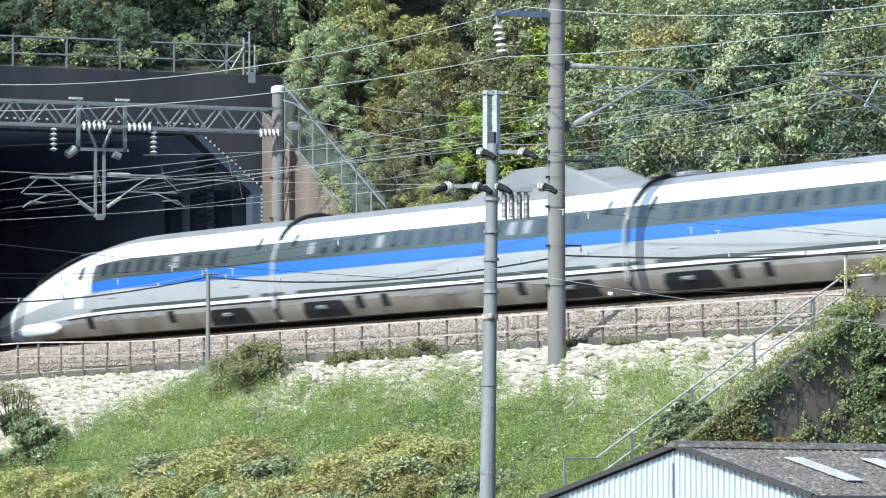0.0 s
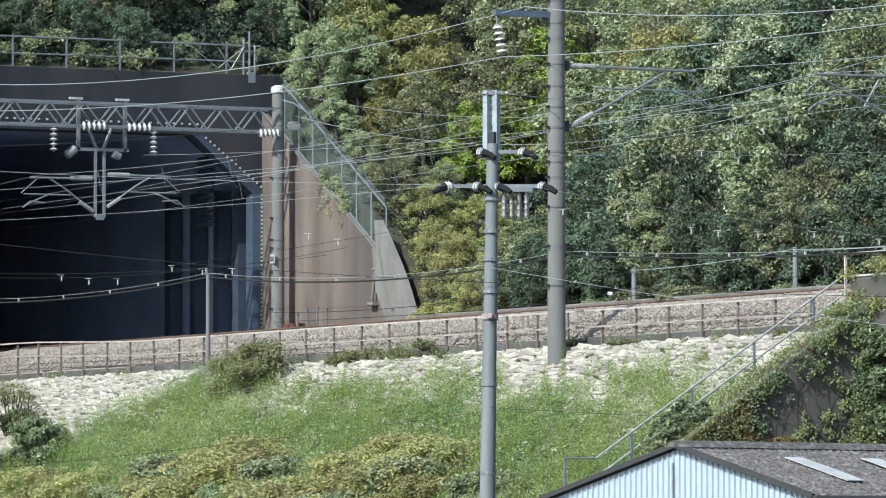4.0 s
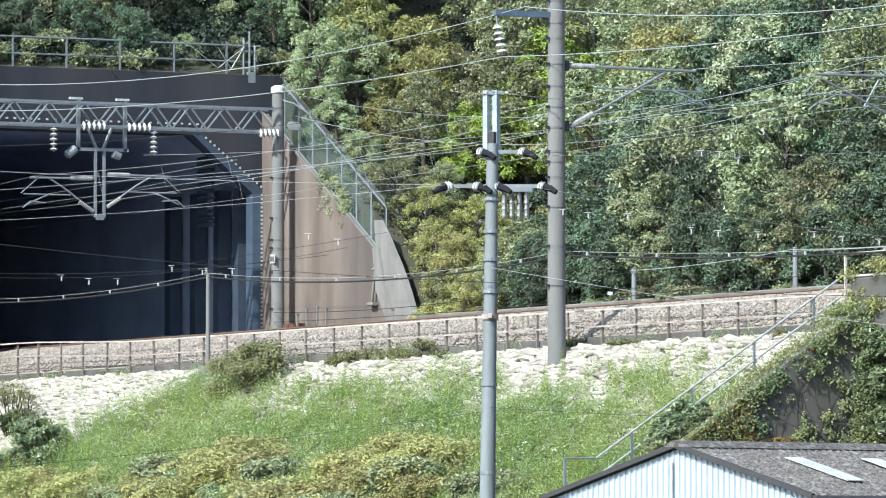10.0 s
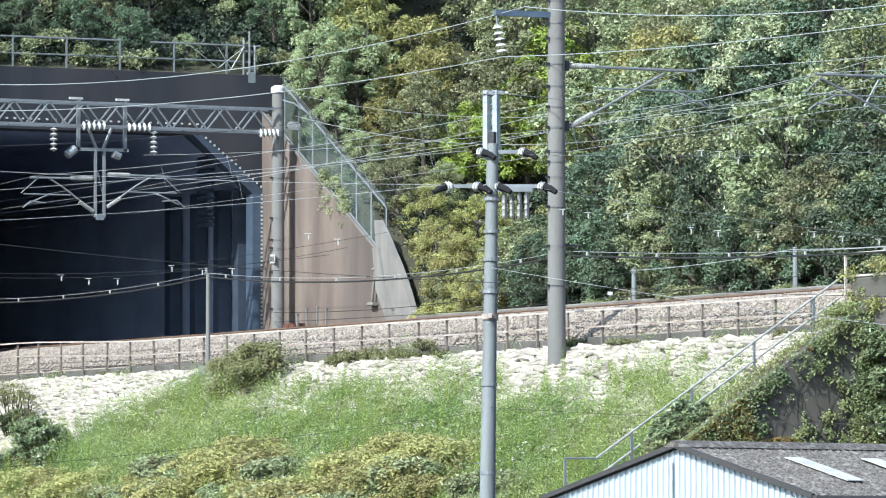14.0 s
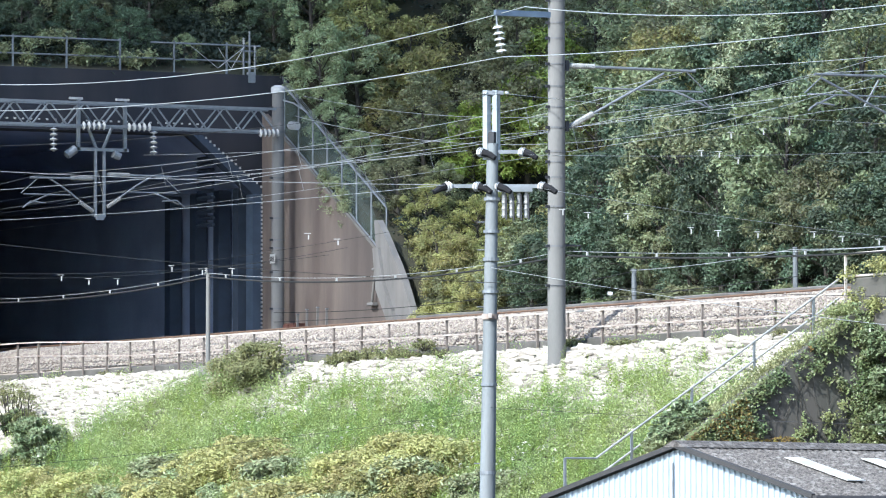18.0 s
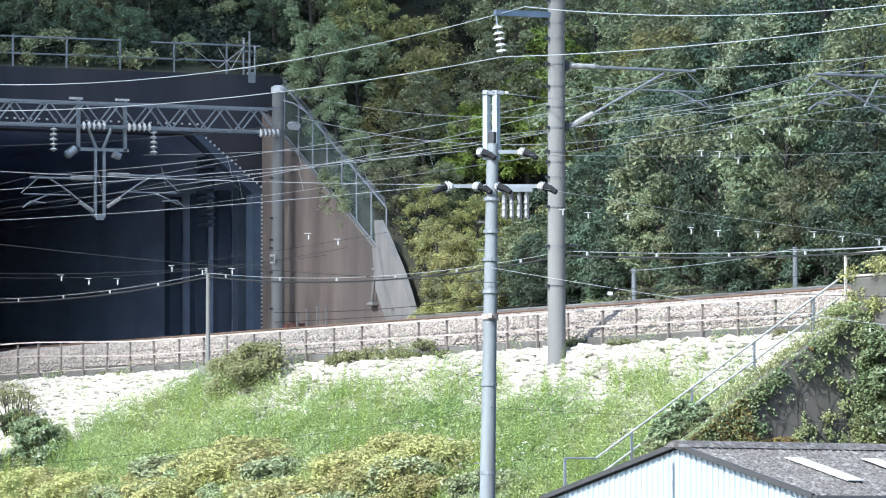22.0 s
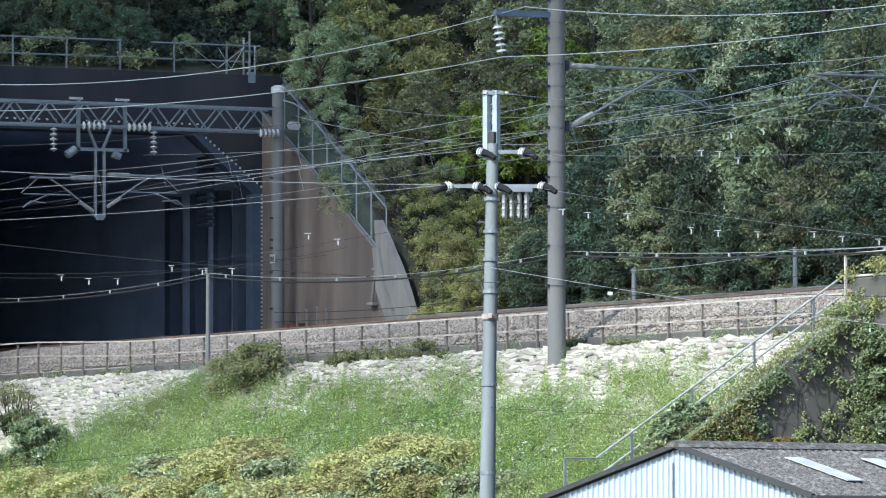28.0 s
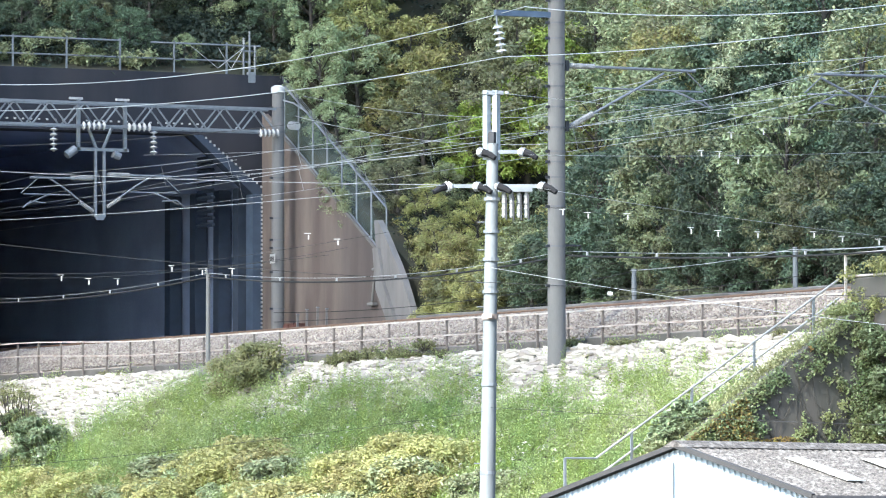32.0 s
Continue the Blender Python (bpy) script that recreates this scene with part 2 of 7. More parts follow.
def hill(x, y):
    """Height of the wooded hillside behind and over the tunnel."""
    side = 0.4 + 0.62 * max(0.0, y - 9.2) - 0.006 * max(0.0, y - 30) ** 1.5
    over = 10.6 + 0.35 * (PORTAL_X - x) if x < PORTAL_X else -99.0
    if x < PORTAL_X and y > 3:
        over += 0.45 * (y - 3) * smooth01(0.3, 9.0, PORTAL_X - x)
    near = -8.3 + 19.0 * smooth01(-30.0, -6.5, y)
    if x < PORTAL_X:
        over = min(over, near + 8.0 * smooth01(-20, 5, y))
    wing = 8.6 - 0.56 * (x + 10.7) if x > PORTAL_X else -99.0
    if y > 9.0:
        side = max(side, min(wing, 8.6) if wing > 0 else side)
    return side, over


def ground_z(x, y):
    side, over = hill(x, y)
    bench = -1.25 if y < 0 else -0.6
    slope = -1.2 + (y + 4.6) / 1.52
    if y < -4.6:
        z = max(-8.3, slope)
        if x > ABUT_X:
            z = -8.3
    elif y < 9.0:
        z = bench if x <= ABUT_X else -8.3
    else:
        z = side if x < ABUT_X + 40 else side
    if x < PORTAL_X:
        z = max(z, over)
    r = math.hypot(x, y)
    if y > 9 or x < PORTAL_X:
        z = min(z, 75.0)
        z += 1.2 * noise.noise((x * 0.06, y * 0.06, 0.3)) * smooth01(12, 26, y)
    elif y < -5:
        z += 0.12 * noise.noise((x * 0.5, y * 0.5, 0.7)) * (1 if z > -8.2 else 0.4)
    if r > 900:
        z *= max(0.25, 1 - (r - 900) / 3000)
    return z


def build_ground():
    xs = [-4200, -2500, -1500, -900, -600, -400, -300, -220, -160, -120, -95, -80, -70, -62]
    xs += [-55 + i for i in range(42)] + [-12.6, -12.21, -12.19] + [-11.5 + i * 0.75 for i in range(90)]
    xs = [v for v in xs if v < 55.3] + [55.45, 55.55, 57, 60, 64, 70, 78, 88, 100, 120, 150, 190, 240, 320, 450, 650, 1000, 1800, 4200]
    ys = [-4200, -2000, -1000, -500, -300, -200, -150, -110, -85, -65, -50, -40, -33, -28, -24, -21, -19, -17]
    ys += [-15.6 + 0.55 * i for i in range(21)] + [-4.4, -4.2, -2, 1, 4, 7, 8.9, 9.1] + [9.6 + 0.8 * i for i in range(40)]
    ys += [43, 47, 52, 58, 66, 76, 90, 110, 140, 180, 240, 340, 500, 800, 1400, 2400, 4200]
    b = B()
    ny = len(ys)
    for x in xs:
        for y in ys:
            b.v.append((x, y, ground_z(x, y)))
    for i in range(len(xs) - 1):
        for j in range(ny - 1):
            cx, cy = (xs[i] + xs[i + 1]) / 2, (ys[j] + ys[j + 1]) / 2
            if -12.3 < cx < -12.1 and -6 < cy < 9.0:
                continue
            a = i * ny + j
            b.f.append((a, a + ny, a + ny + 1, a + 1))
            b.m.append(0)
    tagged(part("ground", b, SOIL, smooth=True), "brown and green soil of the embankment and wooded hill", "ground", kind="structure")


build_ground()


def profile_x(name, prof, x0, x1, mt, closed=True, step=None, jitter=0.0, parent=None, smooth=False):
    """A long body along the track from a cross-section of (y, z)."""
    n = 2 if not step else int((x1 - x0) / step) + 1
    b = B()
    rings = []
    for i in range(n):
        x = x0 + (x1 - x0) * i / (n - 1)
        rings.append([(x, y + jitter * noise.noise((x * 2.3, y * 3, 1)), z + jitter * noise.noise((x * 2.1, y * 3, 5))) for y, z in prof])
    b.rings(rings, closed, closed)
    return part(name, b, mt, parent, smooth=smooth)


# Track bed: stone shoulder, rails, sleepers, kerb.
prof = [(-3.95, -1.1), (-3.93, -0.88), (-3.2, -0.42), (-2.5, -0.02), (-1.9, 0.12), (0, 0.14), (2.1, 0.12), (4.3, 0.14), (6.4, 0.12), (7.2, -0.1), (7.8, -0.5)]
tagged(profile_x("ballast_bed", prof, -11.9, 55.4, BALLAST, step=0.5, jitter=0.05), "pale brown crushed stone bed under the rails", "ballast", kind="structure")
tagged(profile_x("tunnel_track_bed", prof, -700, -11.9, HAZE_BLUE), "track bed inside the tunnel, tinted pale blue for haze", "track bed", kind="structure")
kerb_p = [(-4.14, -1.6), (-4.14, -0.92), (-4.12, -0.90), (-3.97, -0.90), (-3.95, -0.92), (-3.95, -1.6)]
KERB = mat("kerb_concrete", (0.115, 0.106, 0.094), 0.92, col2=(0.07, 0.065, 0.057), scale=1.5, fine=30, stain=(0.06, 0.058, 0.045), stain_amt=0.6)
tagged(profile_x("kerb", kerb_p, -18, 55.4, KERB, step=2.0), "grey concrete kerb holding the ballast", "kerb", kind="structure")


def build_track(name, yc):
    t = empty(name, pose(0, yc, 0))
    for s in (-0.7525, 0.7525):
        p = [(s - 0.07, 0.17), (s + 0.07, 0.17), (s + 0.07, 0.19), (s + 0.01, 0.21), (s + 0.01, 0.28), (s + 0.033, 0.29), (s + 0.033, 0.325), (s + 0.025, 0.33),
             (s - 0.025, 0.33), (s - 0.033, 0.325), (s - 0.033, 0.29), (s - 0.01, 0.28), (s - 0.01, 0.21), (s - 0.07, 0.19)]
        profile_x("rail", p, -700, 620, RAIL_STEEL, parent=t)
    b = B().box((0, 0, 0.1), (0.28, 2.6, 0.15), bevel=0.02)
    me = b.mesh("sleeper", CONC)
    for i in range(110):
        part("sleeper", me, None, t, at=pose(-10.5 + 0.6 * i, 0, 0))
    tagged(t, "pair of brown steel rails on concrete sleepers", "railway track", "railway tracks")


build_track("railway_track", 0.0)
build_track("railway_track", 4.3)

# Bridge deck over the road, right of the abutment, and the wall of the abutment.
deck = profile_x("bridge_deck", [(-4.6, -1.6), (-4.6, -0.35), (-4.55, -0.3), (-4.25, -0.3), (-4.2, -0.35), (-4.2, -0.5), (7.9, -0.5), (7.9, -0.3), (8.3, -0.3), (8.35, -1.6)], 55.4, 640, CONC)
tagged(deck, "grey concrete railway bridge deck with stained edge", "bridge", kind="structure")
tagged(profile_x("bridge_track_bed", [(-4.1, -0.48), (-1.9, 0.12), (6.4, 0.12), (7.8, -0.45)], 55.4, 640, BALLAST), "pale crushed stone on the bridge", "ballast", kind="structure")
# ---- trains ----
def section(hw, zb, zt, full, bands, n_round=2.6):
    """Half-rounded body cross-section, from the lower near edge over the roof: list of (y, z)."""
    out = []
    for q in bands:
        z = zb + (zt - zb) * q
        mid = 0.40
        if q >= mid:
            u = (q - mid) / (1 - mid)
            w = (1 - u ** n_round) ** (1 / 2.05) if u < 1 else 0.0
        else:
            u = (mid - q) / mid
            w = (1 - (u * full) ** 2.6) ** (1 / 2.6)
        out.append((hw * w, z))
    return [(-y, z) for y, z in out] + [(y, z) for y, z in reversed(out[:-1])]


# White train: height fractions of the section where paint changes, and the paint below each.
W_BANDS = [0, 0.05, 0.10, 0.145, 0.188, 0.207, 0.238, 0.272, 0.30, 0.36, 0.44, 0.555, 0.62, 0.69, 0.745, 0.80, 0.86, 0.91, 0.95, 0.98, 1.0]
W_PAINT = [5, 5, 5, 7, 6, 0, 2, 1, 1, 1, 3, 2, 2, 2, 0, 0, 0, 4, 4, 4]
W_MATS = [W_WHITE, W_GREY, W_BAND, W_BLUE, W_ROOF, W_DIRT, BLACK, W_LOW]
Y_BANDS = [0.0, 0.055, 0.11, 0.15, 0.20, 0.262, 0.30, 0.338, 0.42, 0.50, 0.60, 0.70, 0.79, 0.86, 0.92, 0.96, 0.985, 1.0]
Y_PAINT = [2, 2, 0, 0, 0, 0, 0, 0, 0, 0, 0, 0, 0, 0, 0, 0, 0]
Y_MATS = [Y_YEL, Y_BLUE, Y_SKIRT, W_WHITE]


def mirror(p):
    return p + [p[-1]] * 0 + list(reversed(p))


def side_y(sec_hw, q, n_round=2.6):
    mid = 0.40
    if q >= mid:
        u = (q - mid) / (1 - mid)
        return sec_hw * (1 - u ** n_round) ** (1 / 2.05)
    u = (mid - q) / mid
    return sec_hw * (1 - (u * 0.78) ** 2.6) ** (1 / 2.6)


def white_nose(d):
    """Half width, bottom and top of the nose at d metres behind the tip: a long round-ended bullet."""
    u = min(1.0, d / 15.0)
    cap = math.sqrt(max(0.0, 1 - (1 - min(1.0, d / 1.5)) ** 2))
    top = 0.95 + 2.74 * (1 - (1 - u) ** 1.9) ** 0.95
    top = max(top, 0.72 + 0.78 * cap)
    hw = 1.69 * (1 - (1 - u) ** 2.6) ** 0.52
    hw = max(0.06, hw, 0.92 * cap)
    bot = 0.17 + 0.5 * (1 - min(1.0, d / 1.1)) ** 2
    return hw, bot, top


def nose_panel(shape, xs, q0, q1, out=0.012, side=-1, n=4):
    """A plate lying on the nose between two height fractions."""
    rings = []
    for x in xs:
        hw, zb, zt = shape(x)
        rings.append([(x, side * (side_y(hw, q0 + (q1 - q0) * k / n) + out), zb + (zt - zb) * (q0 + (q1 - q0) * k / n)) for k in range(n + 1)])
    b = B()
    b.rings(rings if side < 0 else rings[::-1], False, False)
    return b


def yellow_nose(d):
    """Flat duck bill, then a steep cab."""
    top = float(np.interp(d, (0, 0.2, 0.5, 1.25, 1.95, 2.4, 2.95, 3.6, 4.3, 5.0, 5.8, 6.8, 8.0, 9.3), (1.0, 1.15, 1.28, 1.46, 1.63, 1.88, 2.19, 2.54, 2.83, 3.05, 3.26, 3.44, 3.58, 3.65)))
    hw = float(np.interp(d, (0, 0.15, 0.5, 1.0, 2.0, 3.2, 5.0, 7.0, 9.0), (0.30, 0.58, 0.86, 1.06, 1.27, 1.41, 1.55, 1.65, 1.69)))
    bot = 0.16 + 0.5 * (1 - min(1.0, d / 0.8)) ** 2
    return hw, bot, top


def car_body(length, bands, paint, mats, zt, nose=None, full=0.78, nose_paint=None, lead=15.0):
    """A coach shell along +X from 0; with nose the tip lies at X 0."""
    b = B()
    stations = [0.12 + (length - 0.24) * i / 12 for i in range(13)]
    if nose:
        stations = [0.0, 0.06, 0.18, 0.4, 0.7, 1.1, 1.6, 2.2, 2.9, 3.6, 4.4, 5.2, 6.0, 6.8, 7.2, 7.6, 8.4, 9.2, 10.0, 10.8, 11.5, 11.52, 13.0, 14.0, 15.0, 17, 19, 21, 23, 25, length - 0.12]
    rings = []
    for x in stations:
        hw, zb, z1 = nose(x) if nose else (1.69, 0.17, zt)
        rings.append([(x, y, z) for y, z in section(hw, zb, z1, full, bands)])
    pm = mirror(paint)
    k = len(rings[0])
    n0 = 0
    for r in rings:
        b.v += r
    for i in range(len(rings) - 1):
        xm = (stations[i] + stations[i + 1]) / 2
        for j in range(k):
            a, c = i * k + j, i * k + (j + 1) % k
            b.f.append((a, a + k, c + k, c))
            mm = 5 if (j == k - 1 and len(mats) > 5) else (2 if j == k - 1 else pm[j])
            if nose and nose_paint and xm < lead:
                mm = nose_paint(xm, mm, j)
            b.m.append(mm)
    b.f.append(tuple(range(k)))
    b.f.append(tuple(range((len(rings) - 1) * k + k - 1, (len(rings) - 1) * k - 1, -1)))
    b.m += [0, 0]
    return b


W_GREYBLUE = mat("train_pale_blue", (0.40, 0.46, 0.60), 0.4, scale=0.5, fine=8, bump=0.0)


def shell_panel(x0, x1, z0, z1, hw, zb, zt, out=0.012, n=4, taper=0.0, r=2.6):
    """A plate that follows the curve of the body side between two heights."""
    b = B()
    for s in (-1,):
        outer, inner = [], []
        for i in range(n + 1):
            z = z0 + (z1 - z0) * i / n
            y = side_y(hw, (z - zb) / (zt - zb), r)
            outer.append((y + out, z))
            inner.append((y - 0.05, z))
        ringa = [(x0, s * y, z) for y, z in outer] + [(x0, s * y, z) for y, z in reversed(inner)]
        ringb = [(x1, s * y, z) for y, z in outer] + [(x1, s * y, z) for y, z in reversed(inner)]
        b.rings([ringa, ringb] if s > 0 else [ringb, ringa], True, True)
    return b


def build_white_train():
    train = empty("express_train")
    zt = 3.69

    def paint(x, mm, j):
        if mm in (2, 3) and x < 11.5:
            return 0 if 7 < j < 33 else 1
        if x < 9.0 and mm in (4, 6, 7):
            return 1
        if x < 4 and mm == 5:
            return 1
        return mm

    lead = car_body(27.0, W_BANDS, W_PAINT, W_MATS, zt, white_nose, nose_paint=paint).mesh("coach", W_MATS, True)
    mid = car_body(25.0, W_BANDS, W_PAINT, W_MATS, zt).mesh("coach", W_MATS, True)
    win = shell_panel(-0.22, 0.22, 2.27, 2.68, 1.69, 0.17, zt).mesh("window", GLASS)
    winl = shell_panel(-0.22, 0.22, 2.27, 2.68, 1.69, 0.17, zt).mesh("window", GLASS_W)
    door = shell_panel(-0.45, 0.45, 1.02, 1.70, 1.69, 0.17, zt, 0.008, 5).mesh("door", W_GREY)
    grab = shell_panel(-0.13, 0.13, 2.62, 3.02, 1.69, 0.17, zt, 0.02, 3).mesh("vent", BLACK)
    bog = B()
    bog.rings([[(s * w, -(side_y(1.69, (z - 0.17) / (zt - 0.17)) + o), z) for s, o in ((-1, -0.03), (1, -0.03), (1, 0.014), (-1, 0.014))] for z, w in ((0.20, 1.75), (0.45, 1.7), (0.66, 1.5), (0.72, 1.38))], True, True)
    bog = bog.mesh("bogie_opening", BLACK)
    bogl = B()
    for s in (-1,):
        bogl.tube([(-0.28, s * 1.62, 0.52), (0.28, s * 1.62, 0.52)], 0.07, 8)
    bogl = bogl.mesh("axle_box", STEEL)
    vent = shell_panel(-0.28, 0.28, 0.40, 0.80, 1.69, 0.17, zt, 0.014, 3).mesh("side_vent", BLACK)
    vents = shell_panel(-0.3, 0.3, 0.62, 0.84, 1.69, 0.17, zt, 0.014, 2).mesh("louvre", W_ROOF)
    lamp = shell_panel(-0.3, 0.3, 1.42, 1.47, 1.69, 0.17, zt, 0.03, 1).mesh("handrail", W_GREY)
    rng = random.Random(5)
    gang = B()
    sec = section(1.60, 0.3, 3.60, 0.78, W_BANDS)
    gang.rings([[(-0.13, y, z) for y, z in sec], [(0.13, y, z) for y, z in sec]], True, True)
    gang = gang.mesh("gangway_bellows", W_BAND)
    hoop = B().tube([(0.25, y * 1.05, z + 0.09) for y, z in section(1.62, 0.3, 3.66, 0.78, W_BANDS) if z > 2.7], 0.085, 6).mesh("gangway_hoop", BLACK)
    damper = B()
    for s in (-1,):
        damper.tube([(0.0, s * 1.5, 1.32), (0.05, s * 1.62, 1.05), (0.35, s * 1.6, 0.95), (0.12, s * 1.55, 0.5), (0.3, s * 1.5, 0.25)], 0.09, 6)
    damper = damper.mesh("coupling_hose", BLACK)
    pos = 0.0
    cars = [("lead", 27.0)] + [("mid", 25.0)] * 6 + [("lead", 27.0)]
    for i, (kind, length) in enumerate(cars):
        last = i == len(cars) - 1
        ob = part("coach", lead if kind == "lead" else mid, None, train)
        flip = last
        ob.matrix_basis = pose(pos + (length if flip else 0), 0, 0, 0, 0, 180 if flip else 0)

        def put(name, me, x, label=""):
            for turn in (0, 180):
                part(name, me, None, ob, label, at=pose(x, 0, 0, 0, 0, turn))

        first_win = 12.6 if kind == "lead" else 2.9
        n = int((length - 3.0 - first_win) / 1.04)
        for k in range(n + 1):
            put("window", winl if rng.random() < 0.13 else win, first_win + 1.04 * k)
        for dx in ([length - 1.4] if kind == "lead" else [1.4, length - 1.4]):
            put("door", door, dx)
            put("door_window", grab, dx + (0.9 if dx > 5 else -0.9) * 0)
        for dx in ([length - 3.75, 5.9] if kind == "lead" else [3.75, length - 3.75]):
            if kind == "lead" and dx < 8:
                continue
            put("bogie_opening", bog, dx)
            put("axle_box", bogl, dx)
        for dx in ((11.27, 18.43) if kind == "lead" else (6.5, 8.4, length - 7.0)):
            put("side_vent", vent, dx)
        if kind == "lead":
            for dx in (12.7, 13.9, 15.4, 16.6):
                put("louvre", vents, dx)
        elif i % 2 == 1:
            for dx in (10.6, 11.4, 13.2, 14.0):
                put("louvre", vents, dx)
        for dx in ((13.5, length - 3) if kind == "lead" else (3.0, 12.0, length - 3.0)):
            put("handrail", lamp, dx)
        if kind == "lead":
            for s in (-1, 1):
                fair = B()
                fair.rings([[(x, s * (hw2 + 0.16 * math.sin(a) * k2), 0.56 + 0.24 * k2 * math.cos(a)) for a in (math.tau * q / 10 for q in range(10))]
                            for x, hw2, k2 in ((qx, side_y(white_nose(qx)[0], 0.12) + 0.02, qk) for qx, qk in ((3.6, 0.2), (4.0, 0.8), (4.6, 1.0), (6.4, 1.0), (7.8, 0.9), (8.3, 0.2)))], True, True)
                part("bogie_fairing", fair, W_WHITE, ob, "smooth white bulge over the leading wheels", smooth=True)
            glass = B()
            rings = []
            for x in (3.3, 3.8, 4.6, 5.6, 6.6, 7.6, 8.6, 9.4):
                hw, zb, z1 = white_nose(x)
                g = {3.3: 0.15, 3.8: 0.6, 8.6: 0.8, 9.4: 0.2}.get(x, 1.0)
                row = []
                for q in range(-6, 7):
                    yy = hw * 0.66 * g * q / 6
                    top = z1 + 0.2 * g - (z1 - zb) * 0.6 * (1 - (1 - min(1, abs(yy) / hw) ** 2.05) ** (1 / 2.6)) - 0.03 * (1 - g)
                    row.append((x, yy, top))
                rings.append(row)
            glass.rings(rings, False, False)
            part("cab_windscreen", glass, GLASS_C, ob, "dark curved cab windscreen", smooth=True)
            for s in (-1, 1):
                part("headlight", nose_panel(white_nose, (0.5, 0.8, 1.1), 0.70, 0.84, 0.015, s), GLASS_W, ob, "flat headlights set in the nose", smooth=True)
                dr = part("cab_door", nose_panel(white_nose, (10.05, 10.4, 10.75), 0.30, 0.78, 0.012, s), W_WHITE, ob, "white cab door", smooth=True)
                part("cab_door_window", nose_panel(white_nose, (10.2, 10.4, 10.6), 0.62, 0.76, 0.022, s), GLASS, dr)
                part("emblem_plate", nose_panel(white_nose, (8.5, 9.0, 9.5), 0.60, 0.68, 0.014, s), W_GREYBLUE, ob, "pale blue-grey emblem patch", smooth=True)
        pos += length
        if not last:
            g = part("gangway_bellows", gang, None, train, at=pose(pos, 0, 0))
            part("gangway_hoop", hoop, None, g)
            part("coupling_hose", damper, None, g)
            part("coupling_hose", damper, None, g, at=pose(0, 0, 0, 0, 0, 180))
        # roof gear
        if i in (1, 6):
            xa = 18.0 if i == 1 else 7.5
            for s in (-1, 1):
                wing = B()
                wing.rings([[(xa - 5.4, s * 0.98, 3.40), (xa - 1.6, s * 0.95, 4.35), (xa + 1.6, s * 0.95, 4.35), (xa + 5.4, s * 0.98, 3.40)],
                            [(xa - 5.4, s * 1.05, 3.30), (xa - 1.6, s * 1.0, 4.32), (xa + 1.6, s * 1.0, 4.32), (xa + 5.4, s * 1.05, 3.30)]], True, True)
                part("pantograph_cover", wing, W_ROOF, ob, "grey sloping shield beside the pantograph")
            ps = B()
            ps.tube([(xa, 0, 3.6), (xa, 0, 4.55)], 0.12, 8)
            ps.tube([(xa, -0.95, 4.6), (xa, 0.95, 4.6)], 0.05, 8)
            ps.box((xa, 0, 3.75), (1.2, 0.8, 0.25), bevel=0.08)
            part("pantograph", ps, STEEL_DARK, ob)
        if i in (2, 3, 4, 5):
            c = B().box((0.9, 0, 3.73), (1.4, 0.5, 0.18), bevel=0.06).tube([(0.3, 0.35, 3.7), (0.3, 0.35, 3.92)], 0.07, 6)
            part("roof_cable_box", c, W_ROOF, ob)
    tagged(train, "white high-speed train with blue stripe and dark window band", "train", "trains on the line")
    return train


